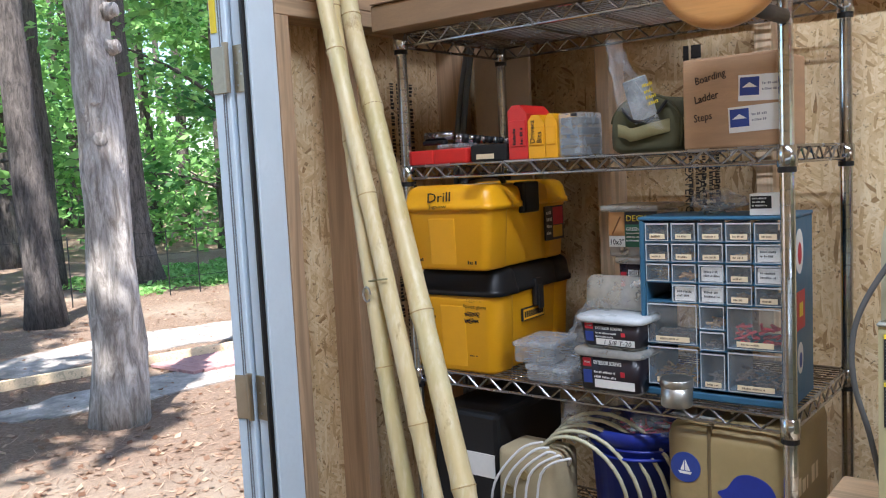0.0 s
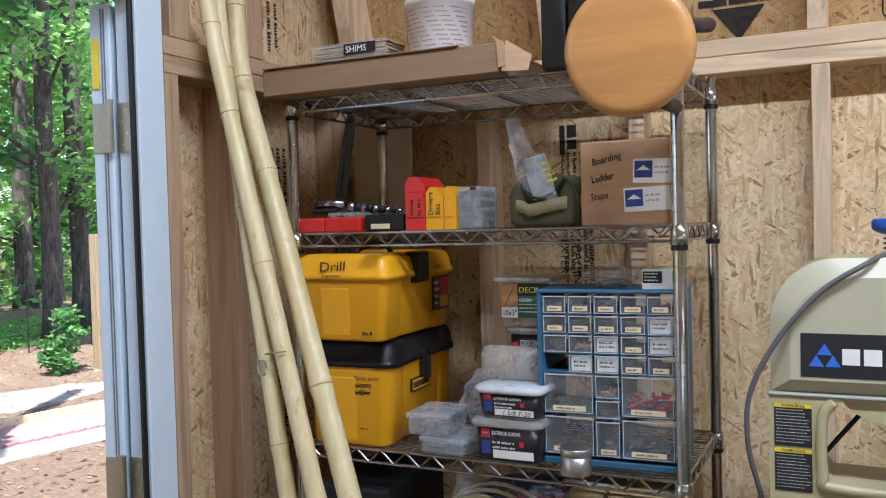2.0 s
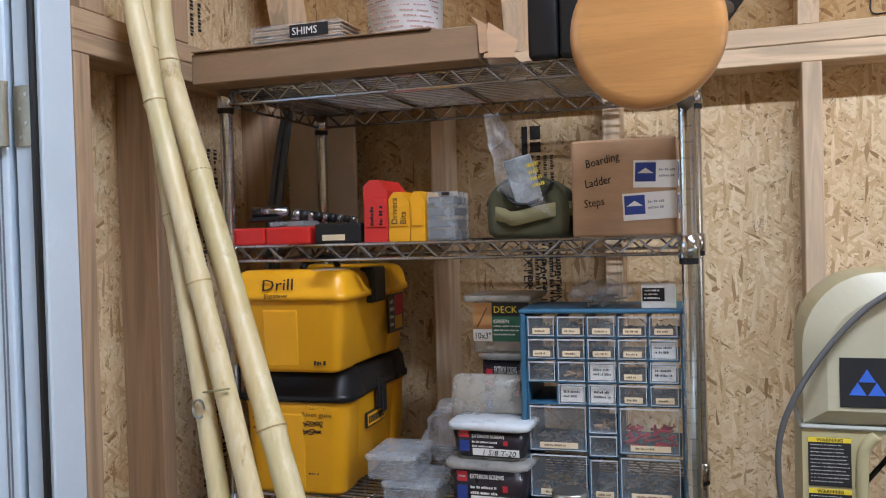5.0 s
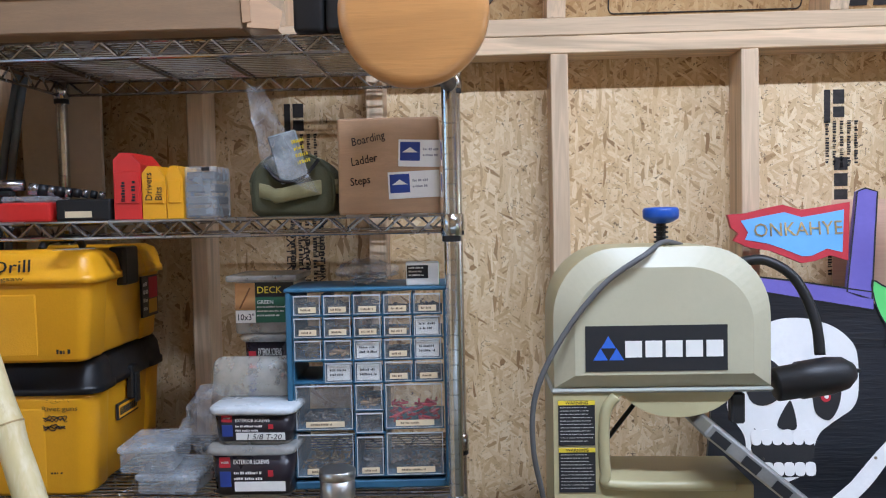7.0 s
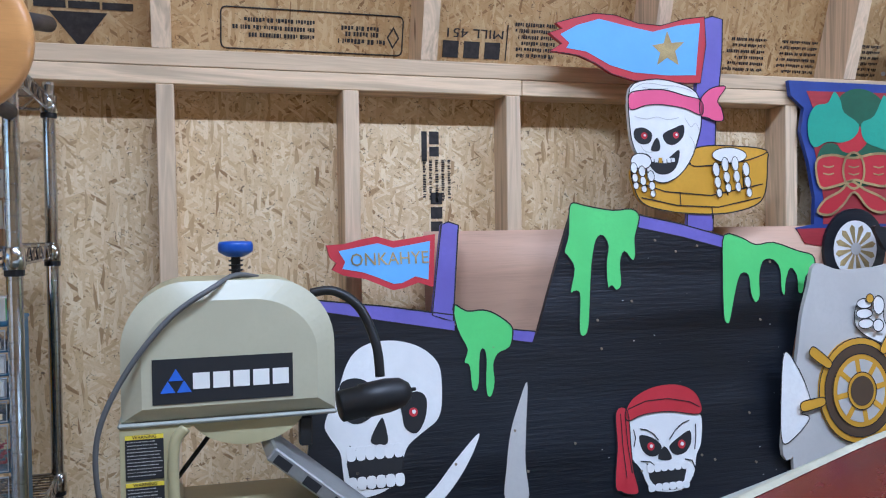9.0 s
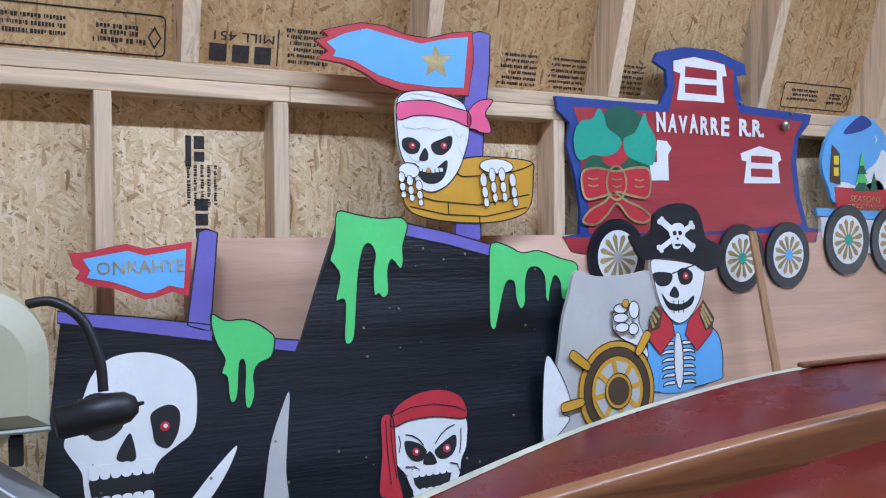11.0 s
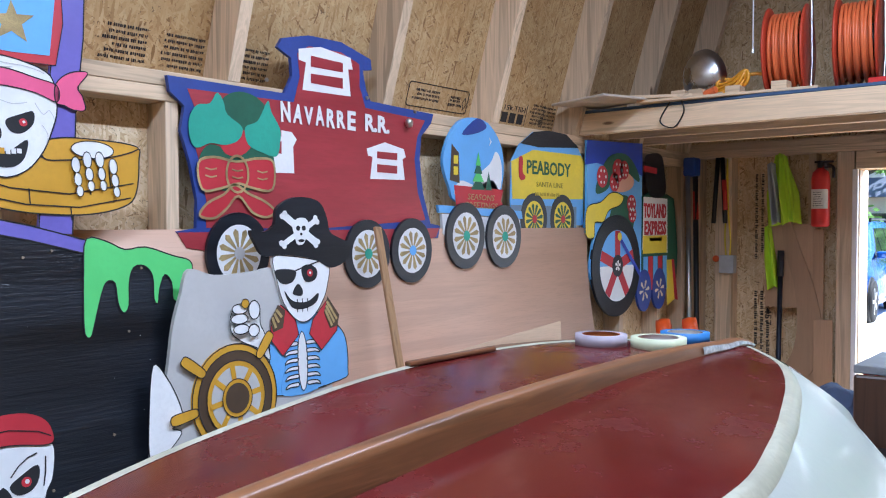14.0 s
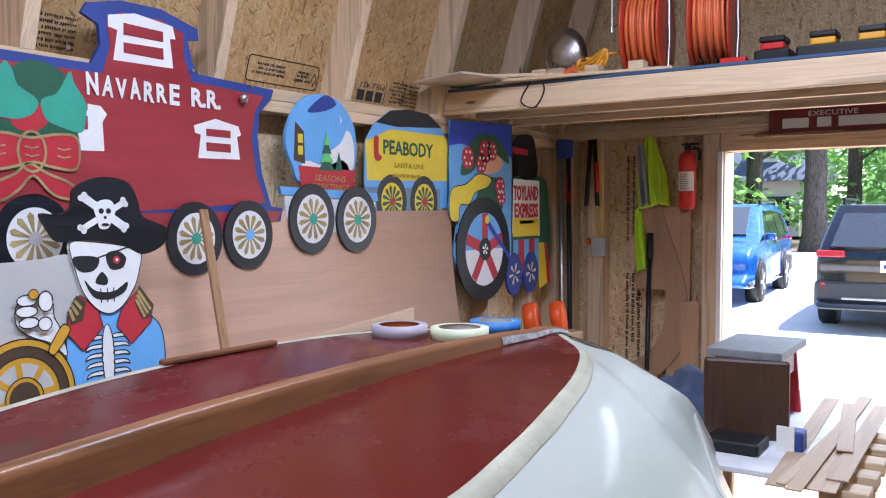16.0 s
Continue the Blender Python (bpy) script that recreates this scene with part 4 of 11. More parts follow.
CABOOSE = [(1.386,1.901), (1.767,1.9), (1.796,1.954), (1.792,2.006), (1.742,2.029), (1.76,2.058), (1.859,2.082), (1.99,2.084), (2.12,2.05), (2.125,2.017), (2.084,2.01), (2.1,1.95), (2.12,1.917), (2.43,1.906), (2.418,1.874), (2.367,1.825), (2.357,1.747), (2.374,1.631), (2.414,1.525), (2.466,1.517), (2.455,1.474), (2.275,1.476), (1.893,1.481), (1.581,1.485), (1.428,1.478), (1.407,1.503), (1.468,1.511), (1.471,1.585), (1.451,1.682), (1.424,1.763), (1.436,1.828), (1.393,1.861)]
CAB_IN = [(1.444,1.874), (1.801,1.878), (1.824,1.956), (1.815,2.022), (1.859,2.05), (1.99,2.052), (2.069,2.027), (2.069,1.957), (2.095,1.893), (2.384,1.88), (2.345,1.824), (2.329,1.746), (2.346,1.63), (2.386,1.537), (1.893,1.509), (1.498,1.512), (1.499,1.585), (1.479,1.683), (1.455,1.764), (1.468,1.822)]
CAB_LOW = [(1.411,1.5), (2.46,1.509), (2.443,1.478), (2.275,1.445), (1.893,1.445), (1.56,1.441), (1.438,1.46)]
LEAF_A = [(1.533,1.874), (1.553,1.852), (1.565,1.819), (1.614,1.788), (1.603,1.754), (1.561,1.736), (1.51,1.737), (1.469,1.722), (1.449,1.744), (1.446,1.796), (1.47,1.834), (1.51,1.843)]
LEAF_B = [(1.551,1.86), (1.603,1.885), (1.663,1.876), (1.702,1.844), (1.689,1.806), (1.635,1.781), (1.582,1.79), (1.557,1.819)]
LEAF_C = [(1.702,1.87), (1.715,1.841), (1.746,1.795), (1.746,1.757), (1.733,1.716), (1.684,1.723), (1.635,1.742), (1.624,1.789), (1.667,1.811)]
LEAF_D = [(1.51,1.734), (1.592,1.72), (1.667,1.74), (1.722,1.716), (1.71,1.638), (1.581,1.611), (1.479,1.634), (1.475,1.691)]
BERRY = [(1.54,1.748), (1.561,1.792), (1.599,1.808), (1.635,1.789), (1.65,1.748), (1.613,1.712), (1.561,1.712)]
BOW = [(1.471,1.683), (1.52,1.701), (1.592,1.693), (1.667,1.706), (1.719,1.697), (1.715,1.621), (1.645,1.623), (1.598,1.633), (1.54,1.618), (1.483,1.614)]
BOWTAIL = [(1.586,1.629), (1.634,1.606), (1.688,1.586), (1.724,1.559), (1.693,1.542), (1.645,1.555), (1.598,1.599), (1.56,1.565), (1.519,1.538), (1.474,1.545), (1.499,1.578), (1.55,1.602)]
WIN_A = [(1.819,2.036), (1.903,2.055), (2.029,2.041), (2.039,2.006), (2.019,2.004), (2.029,1.921), (1.833,1.918), (1.847,2.0), (1.819,2.005)]
WIN_A1 = [(1.866,2.023), (1.995,2.02), (1.995,1.991), (1.865,1.991)]
WIN_A2 = [(1.865,1.97), (1.995,1.973), (1.995,1.941), (1.865,1.942)]
WIN_B = [(1.733,1.794), (1.791,1.79), (1.81,1.77), (1.796,1.748), (1.8,1.671), (1.719,1.669), (1.724,1.725)]
WIN_C = [(2.1,1.764), (2.183,1.79), (2.274,1.774), (2.285,1.748), (2.268,1.74), (2.279,1.671), (2.115,1.668), (2.126,1.739), (2.105,1.742)]
WIN_C1 = [(2.146,1.758), (2.241,1.758), (2.241,1.735), (2.146,1.736)]
WIN_C2 = [(2.146,1.717), (2.241,1.716), (2.241,1.69), (2.146,1.691)]
GLOBE = [(2.483,1.739), (2.508,1.823), (2.569,1.892), (2.652,1.917), (2.752,1.903), (2.829,1.834), (2.85,1.757), (2.843,1.681), (2.807,1.616), (2.779,1.59), (2.562,1.605), (2.519,1.657)]
GLOBE_RED = [(2.543,1.664), (2.846,1.656), (2.828,1.612), (2.864,1.583), (2.555,1.589)]
CART_T = [(2.453,1.591), (2.969,1.576), (2.977,1.545), (2.459,1.564)]
CART_B = [(2.476,1.56), (2.961,1.541), (2.954,1.465), (2.792,1.425), (2.53,1.45), (2.482,1.49)]
PEA = [(2.923,1.777), (2.976,1.843), (3.078,1.901), (3.194,1.916), (3.335,1.911), (3.437,1.856), (3.485,1.805), (3.477,1.519), (2.93,1.514), (2.916,1.619)]
PEA_Y = [(2.923,1.773), (3.078,1.828), (3.456,1.828), (3.485,1.805), (3.477,1.635), (2.931,1.624)]
PEA_TOP = [(2.984,1.848), (3.078,1.901), (3.194,1.916), (3.335,1.911), (3.437,1.861), (3.119,1.841)]
ELF = [(3.487,1.899), (4.021,1.922), (4.016,1.257), (3.875,1.149), (3.708,1.125), (3.576,1.189), (3.51,1.308), (3.549,1.459), (3.47,1.485), (3.489,1.585)]
ELF_TOP = [(3.487,1.899), (4.021,1.922), (4.023,1.761), (3.868,1.802), (3.676,1.79), (3.572,1.802), (3.468,1.788)]
ELF_HAT = [(3.573,1.713), (3.676,1.834), (3.839,1.859), (3.956,1.799), (3.987,1.731), (3.869,1.767), (3.73,1.772), (3.677,1.692), (3.573,1.662)]
ELF_FACE = [(3.757,1.748), (3.84,1.773), (3.927,1.742), (3.898,1.695), (3.785,1.675), (3.703,1.698)]
ELF_SACK = [(3.479,1.597), (3.599,1.625), (3.703,1.672), (3.813,1.657), (3.786,1.616), (3.677,1.588), (3.625,1.535), (3.549,1.53), (3.539,1.464), (3.47,1.475)]
TOY = [(4.036,1.661), (4.11,1.686), (4.307,1.68), (4.39,1.659), (4.437,1.388), (4.425,1.237), (4.314,1.228), (4.022,1.257)]
TOY_HAT = [(4.046,1.846), (4.108,1.878), (4.224,1.88), (4.264,1.816), (4.28,1.685), (4.142,1.658), (4.072,1.707)]
TOY_CORE = [(4.036,1.661), (4.307,1.657), (4.312,1.376), (4.027,1.397)]


# ---- painted plywood cut-outs on the long wall ----
def tilt(y0, z0, lean):
    m = Matrix.Identity(4)
    m[1][2], m[1][3] = lean, y0 - lean * z0
    return m


SHIP_M, PIR_M, CAB_M, PEA_M = tilt(1.873, 1.6, 0.13), tilt(1.79, 1.5, 0.05), tilt(1.930, 1.7, 0.0), tilt(1.946, 1.7, 0.0)


TOP_M = tilt(1.866, 1.7, 0.02)
TOP_M[0][0], TOP_M[0][2], TOP_M[0][3] = 0.9888, -0.068, 0.1144
TOP_M[2][2], TOP_M[2][3] = 0.982, 0.027


def curved(o, n=4):
    return [(p[0], p[1]) for p in spline([(x, z, 0) for x, z in o], n, True)]


def painted(name, outline, mat, parent, m, level=0, thick=0.0, round_it=True, ink=0.0, label="", n=4):
    """A painted shape: a board of its own (thick) or a coat of paint, level by level towards the room."""
    o = curved(outline, n) if round_it else list(outline)
    front = -0.0011 * level
    bm = slab(bm_new(), o, front, front + (thick or 0.0009))
    ob = part(name, bm, mat, parent, label, m=m)
    if ink:
        bm = bm_new()
        k = len(o)
        ring = []
        for i, p in enumerate(o):
            d = Vector(o[(i + 1) % k]) - Vector(o[i - 1])
            nrm = Vector((-d.y, d.x)).normalized() * ink / 2 if d.length > 1e-6 else Vector((0, ink / 2))
            ring.append([bm.verts.new((p[0] + s * nrm.x, front - 0.0008, p[1] + s * nrm.y)) for s in (-1, 1)])
        for i in range(k):
            a, b = ring[i], ring[(i + 1) % k]
            bm.faces.new((a[0], b[0], b[1], a[1]))
        part("outline", bm, INK, ob if ob.parent and ob.parent.parent is None else parent, m=m)
    return ob


def disc(cx, cz, rx, rz=None, n=28, a0=0.0, a1=2 * math.pi):
    rz = rz or rx
    full = abs(a1 - a0 - 2 * math.pi) < 1e-6
    return [(cx + rx * math.cos(a0 + (a1 - a0) * i / (n if full else n - 1)), cz + rz * math.sin(a0 + (a1 - a0) * i / (n if full else n - 1))) for i in range(n)]


def line(name, pts, w, mat, parent, m, level):
    pts = [Vector((p[0], p[1])) for p in pts]
    bm = bm_new()
    front = -0.0011 * level
    prev = None
    for i, p in enumerate(pts):
        d = (pts[min(i + 1, len(pts) - 1)] - pts[max(i - 1, 0)]).normalized()
        c = [bm.verts.new((p.x + s * -d.y * w / 2, front, p.y + s * d.x * w / 2)) for s in (-1, 1)]
        if prev:
            bm.faces.new((prev[0], c[0], c[1], prev[1]))
        prev = c
    return part(name, bm, mat, parent, m=m)


def petals(cx, cz, r0, r1, count, w, mat, parent, m, level, name="spoke"):
    for i in range(count):
        a = 2 * math.pi * i / count + 0.2
        u, v = Vector((math.cos(a), math.sin(a))), Vector((-math.sin(a), math.cos(a)))
        c = Vector((cx, cz))
        o = [c + u * r0 + v * w * 0.25, c + u * r1 * 0.86 + v * w, c + u * r1, c + u * r1 * 0.86 - v * w, c + u * r0 - v * w * 0.25]
        painted(name, [(p.x, p.y) for p in o], mat, parent, m, level, round_it=False)


# pirate ship
ship = thing("pirate_ship_cutout", (0.75, 1.76, 0.0), "black painted plywood pirate ship cut-out with green slime", "decoration")
hull_o = HULL_L + HULL_R + [(1.29, 0.9), (1.2, 0.12), (0.12, 0.12), (0.02, 0.7)]
painted("hull", hull_o, BLACK_P, ship, SHIP_M, 0, 0.012, False, label="black painted plywood hull")
bm = bm_new(); box(bm, (0.15, 1.64, 0.0), (1.2, 1.70, 0.13), 0.004)
part("foot_block", bm, PINE_X, ship)
for o in (STRIP_A, STRIP_B, STRIP_C):
    painted("gunwale", o, PURPLE_P, ship, SHIP_M, 1, round_it=False, ink=0.003, label="purple gunwale stripe")
painted("flag_pole", POLE_S, PURPLE_P, ship, SHIP_M, 1.5, 0.014, False, ink=0.003)
fl = painted("pennant", FLAG_S, BRIGHT_RED, ship, SHIP_M, 2, 0.014, False, label="red-edged blue wooden pennant")
painted("pennant_field", FLAG_SI, SKY_P, fl, SHIP_M, 3, round_it=False)
lettering("ONKAHYE", 0.032, SHIP_M @ facing(0.168, -0.0048, 1.434, 0, 1), GLITTER, fl, depth=0.0003, fit=(0.178, 0.028))
for o in (SLIME_A, SLIME_B, SLIME_C):
    painted("slime", o, GREEN_P, ship, SHIP_M, 2, ink=0.003, label="dripping green slime", n=3)
painted("mast", MAST, PURPLE_P, ship, TOP_M, 0, 0.012, False, ink=0.003, label="purple mast")
fb = painted("flag", FLAG_B, BRIGHT_RED, ship, TOP_M, 2, 0.012, False, ink=0.002, label="red-edged blue flag")
painted("flag_field", FLAG_BI, SKY_P, fb, TOP_M, 3, round_it=False)
painted("star", STAR, GLITTER, fb, TOP_M, 4, round_it=False, label="gold glitter star")
nest = painted("crows_nest", NEST, GOLD_P, ship, TOP_M, 2, 0.012, ink=0.0035, label="mustard barrel lookout")
painted("nest_rim", NEST_TOP, GOLD_P, nest, TOP_M, 3, ink=0.003)
for pts in ([(0.885, 1.625), (0.97, 1.60), (1.10, 1.59), (1.26, 1.62)], [(0.90, 1.585), (1.0, 1.565), (1.12, 1.56), (1.25, 1.585)], [(1.01, 1.60), (1.01, 1.565)], [(1.10, 1.56), (1.10, 1.53)], [(1.15, 1.62), (1.15, 1.59)], [(1.2, 1.655), (1.2, 1.61)]):
    line("seam", pts, 0.003, INK, nest, TOP_M, 3.6)
sk = painted("skull", SKULL_A, WHITE_P, ship, TOP_M, 4, 0.012, ink=0.0028, label="white painted skull with pink headscarf")
painted("headscarf", BAND_A, PINK_P, sk, TOP_M, 5, ink=0.0025)
painted("knot", KNOT_A, PINK_P, sk, TOP_M, 5, ink=0.0025)
for o in (EYE_AL, EYE_AR, NOSE_A, MOUTH_A):
    painted("dark_hollow", o, INK, sk, TOP_M, 5)
for o in (EYE_AL, EYE_AR):
    c = np.mean(o, 0)
    painted("red_eye", disc(c[0] + 0.004, c[1], 0.0085), BRIGHT_RED, sk, TOP_M, 6, round_it=False)
    painted("glint", disc(c[0] + 0.005, c[1] + 0.001, 0.003), WHITE_P, sk, TOP_M, 7, round_it=False)
mc = np.mean(MOUTH_A, 0)
for i in range(6):
    x = mc[0] - 0.03 + 0.012 * i
    painted("tooth", [(x - 0.005, mc[1] + 0.012), (x + 0.005, mc[1] + 0.012), (x + 0.0045, mc[1] - 0.002 + 0.004 * abs(i - 2.5) * 0.4), (x - 0.0045, mc[1] - 0.002 + 0.004 * abs(i - 2.5) * 0.4)], GOLD_P if i == 2 else WHITE_P, sk, TOP_M, 6, round_it=False)
def bony_grip(knuckles, length, lean, w):
    """A skeleton hand over the rim: a back of small bones and fingers of three joints each."""
    xs = [p[0] for p in knuckles]
    cx, cz = sum(xs) / len(xs), max(p[1] for p in knuckles)
    grip = painted("bony_grip", disc(cx, cz + 0.004, (max(xs) - min(xs)) * 0.5 + w * 0.6, 0.020, 20), WHITE_P, ship, TOP_M, 6, round_it=False, ink=0.0022, label="white skeleton hand over the barrel rim")
    for x, z in knuckles:
        for k in range(3):
            h = length * (0.40, 0.33, 0.27)[k]
            z -= h * 0.5
            painted("finger_bone", disc(x, z, w * (1.0, 0.9, 0.8)[k], h * 0.52, 12), WHITE_P, grip, TOP_M, 7 + 0.3 * k, round_it=False)
            line("bone_outline", disc(x, z, w * (1.0, 0.9, 0.8)[k], h * 0.52, 12) + [(x + w * (1.0, 0.9, 0.8)[k], z)], 0.0018, INK, grip, TOP_M, 8.2 + 0.3 * k)
            z -= h * 0.5
            x += lean
bony_grip([(0.882, 1.672), (0.904, 1.664), (0.928, 1.652)], 0.066, 0.001, 0.0095)
bony_grip([(1.118, 1.675), (1.146, 1.688), (1.176, 1.690), (1.208, 1.676)], 0.090, 0.002, 0.0105)
for pts in ([(0.90, 1.845), (0.92, 1.868), (0.95, 1.872), (0.985, 1.868), (1.03, 1.866), (1.06, 1.852)], [(0.925, 1.862), (0.96, 1.858), (1.0, 1.862)],
            [(1.04, 1.79), (1.055, 1.765), (1.07, 1.775), (1.078, 1.755)], [(0.90, 1.79), (0.93, 1.782), (0.96, 1.788), (0.99, 1.782), (1.02, 1.79)], [(1.05, 1.74), (1.062, 1.72), (1.055, 1.70)], [(0.91, 1.715), (0.922, 1.70), (0.945, 1.702)]):
    line("crack", curved(pts)[:-4], 0.0016, GREY_P, sk, TOP_M, 5.2)


def skull_face(o, eyes, nose, mouth, teeth, lvl, gape=0.0):
    s = painted("skull", o, WHITE_P, ship, SHIP_M, lvl, label="white painted skull on the hull")
    for e in eyes:
        painted("eye_hollow", e, INK, s, SHIP_M, lvl + 1)
        c = np.mean(e, 0)
        r = (max(p[0] for p in e) - min(p[0] for p in e)) * 0.17
        painted("red_eye", disc(c[0], c[1], r), BRIGHT_RED, s, SHIP_M, lvl + 2, round_it=False)
        painted("glint", disc(c[0] + r * 0.1, c[1] + r * 0.1, r * 0.45), WHITE_P, s, SHIP_M, lvl + 3, round_it=False)
    painted("nose_hollow", nose, INK, s, SHIP_M, lvl + 1)
    painted("mouth", mouth, INK, s, SHIP_M, lvl + 1, round_it=False)
    x0, x1 = min(p[0] for p in mouth), max(p[0] for p in mouth)
    zt, zb = max(p[1] for p in mouth), min(p[1] for p in mouth)
    w = (x1 - x0) / teeth
    for i in range(teeth):
        x = x0 + w * (i + 0.5)
        for top in (True, False):
            za = zt - (zt - zb) * (0.42 - gape if top else 0.95)
            zc = zt - (zt - zb) * (0.06 if top else 0.62 + gape)
            painted("tooth", curved([(x - w * 0.4, za), (x + w * 0.4, za), (x + w * 0.42, zc), (x - w * 0.42, zc)], 3), WHITE_P, s, SHIP_M, lvl + 2, round_it=False)
    return s


skull_face(SKULL_B, (EYE_BL, EYE_BR), NOSE_B, MOUTH_B, 6, 1, 0.10)
painted("sabre", SABRE_A, WHITE_P, ship, SHIP_M, 1)
painted("sabre", SABRE_B, GREY_P, ship, SHIP_M, 1)
s2 = skull_face(SKULL_C, (EYE_CL, EYE_CR), NOSE_C, MOUTH_C, 6, 2, 0.12)
painted("headscarf", BAND_C, BRIGHT_RED, s2, SHIP_M, 4, ink=0.0025)
painted("scarf_tail", TAIL_C, BRIGHT_RED, s2, SHIP_M, 4, ink=0.0025)
for pts in ([(0.850, 1.030), (0.868, 1.026), (0.885, 1.015), (0.897, 1.000)], [(0.928, 1.000), (0.945, 1.020), (0.965, 1.034), (0.985, 1.040)], [(0.832, 1.03), (0.836, 1.01), (0.83, 0.99)], [(1.002, 1.03), (1.0, 1.0), (0.994, 0.97)], [(0.845, 0.955), (0.87, 0.952), (0.882, 0.942)], [(0.965, 0.95), (0.985, 0.945), (0.992, 0.925)]):
    line("brow", pts, 0.0028, INK, s2, SHIP_M, 4)
for pts in ([(0.82, 1.078), (0.87, 1.094), (0.93, 1.096), (0.99, 1.084), (1.016, 1.07)], [(0.80, 1.07), (0.80, 1.0), (0.805, 0.92)], [(0.812, 1.06), (0.813, 1.0), (0.82, 0.93)]):
    line("scarf_fold", pts, 0.0022, INK, s2, SHIP_M, 5.4)
rnd = random.Random(5)
WORN_SCREW = plain("worn_screw", (0.30, 0.24, 0.17), 0.6, 0.5)
for i in range(26):
    x, z = rnd.uniform(0.15, 1.28), rnd.uniform(0.85, 1.5)
    if z > 1.25 and x < 0.68:
        continue
    bm = bm_new(); rod(bm, (x, -0.0022, z), (x, 0.0, z), 0.0032, 8); part("screw_head", bm, WORN_SCREW, ship, m=SHIP_M)
bm = bm_new()
for i in range(22):
    x, z = rnd.uniform(0.72, 1.27), rnd.uniform(0.88, 1.48)
    w = rnd.uniform(0.001, 0.004)
    box(bm, (x, -0.0012, z), (x + w, -0.0004, z + w * 0.4))
tagged(part("chipped_paint", bm, GREY_P, ship, m=SHIP_M), "pale chips in the black paint", kind="stuff")

# helmsman cut-out
helm = thing("helmsman_cutout", (1.5, 1.72, 0.0), "grey plywood cut-out with a skeleton helmsman", "decoration")
painted("backing", GREY, GREY_P, helm, PIR_M, 0, 0.012, label="light grey backing board")
painted("lower_board", [(1.26, 0.0), (1.8, 0.0), (1.8, 1.12), (1.26, 1.12)], GREY_P, helm, PIR_M, -0.5, 0.010, False)
painted("blade", BLADE_G, WHITE_P, helm, PIR_M, 1, ink=0.0025)
painted("coat", COAT, SKY_P, helm, PIR_M, 2, 0.012, ink=0.0028, label="light blue coat")
painted("chest", CHEST, SKY_P, helm, PIR_M, 3)
cx = np.mean([p[0] for p in CHEST])
zt, zb = max(p[1] for p in CHEST), min(p[1] for p in CHEST)
painted("breastbone", disc(cx, (zt + zb) / 2, 0.017, (zt - zb) * 0.48, 16), WHITE_P, helm, PIR_M, 4.4, round_it=False, ink=0.0025)
for i in range(6):
    z = zt - 0.03 - i * 0.022
    for s in (-1, 1):
        painted("rib", curved([(cx + s * 0.018, z), (cx + s * 0.05, z - 0.002), (cx + s * 0.062, z - 0.014), (cx + s * 0.045, z - 0.010), (cx + s * 0.018, z - 0.010)], 3), WHITE_P, helm, PIR_M, 4, round_it=False, ink=0.0028)
for o in (COLLAR_L, COLLAR_R):
    painted("lapel", o, BRIGHT_RED, helm, PIR_M, 5, round_it=False, ink=0.0025, label="dark red lapel")
for o in (STRIPE_L, STRIPE_R):
    e = painted("epaulette", o, BROWN_P, helm, PIR_M, 6, round_it=False)
    c = np.array(o)
    for f in (0.2, 0.45, 0.7):
        a = c[0] + (c[1] - c[0]) * f
        b = c[4] + (c[2] - c[4]) * f
        line("gold_bar", [tuple(a), tuple(b)], 0.008, GLITTER, e, PIR_M, 7)
fc = painted("face", FACE, WHITE_P, helm, PIR_M, 6, 0.010, ink=0.0025, label="white painted skull face")
painted("eye_patch", PATCH, INK, fc, PIR_M, 7)
line("patch_strap", [PATCH[1], (FACE[2][0] + 0.02, FACE[2][1] - 0.005)], 0.004, INK, fc, PIR_M, 7)
painted("eye_hollow", PEYE, INK, fc, PIR_M, 7)
c = np.mean(PEYE, 0)
painted("red_eye", disc(c[0], c[1], 0.010), BRIGHT_RED, fc, PIR_M, 8, round_it=False)
painted("glint", disc(c[0], c[1], 0.0035), WHITE_P, fc, PIR_M, 9, round_it=False)
painted("nose_hollow", PNOSE, INK, fc, PIR_M, 7)
painted("mouth", PMOUTH, INK, fc, PIR_M, 7)
mc = np.mean(PMOUTH, 0)
for i in range(3):
    line("tooth_gap", [(mc[0] - 0.018 + 0.018 * i, mc[1] + 0.006), (mc[0] - 0.018 + 0.018 * i, mc[1] - 0.03)], 0.003, INK, fc, PIR_M, 7)
hat = painted("hat", HAT, BLACK_P, helm, PIR_M, 8, 0.012, label="black wooden captain's hat")
for o in (BONE_A, BONE_B):
    b = painted("crossbone", o, WHITE_P, hat, PIR_M, 9, round_it=False)
    for i in (0, 2):
        e = (Vector(o[i]) + Vector(o[(i + 1) % 4])) / 2
        for s in (-1, 1):
            d = (Vector(o[(i + 1) % 4]) - Vector(o[i])).normalized() * 0.006 * s
            painted("bone_knob", disc(e.x + d.x, e.y + d.y, 0.008, n=12), WHITE_P, hat, PIR_M, 9, round_it=False)
hs = painted("badge_skull", HATSKULL, WHITE_P, hat, PIR_M, 10)
c = np.mean(HATSKULL, 0)
for dx in (-0.010, 0.010):
    painted("socket", disc(c[0] + dx, c[1] + 0.008, 0.007, n=12), INK, hat, PIR_M, 11, round_it=False)
painted("socket", disc(c[0], c[1] - 0.008, 0.004, n=8), INK, hat, PIR_M, 11, round_it=False)
painted("socket", disc(c[0], c[1] - 0.026, 0.011, 0.004, n=12), INK, hat, PIR_M, 11, round_it=False)
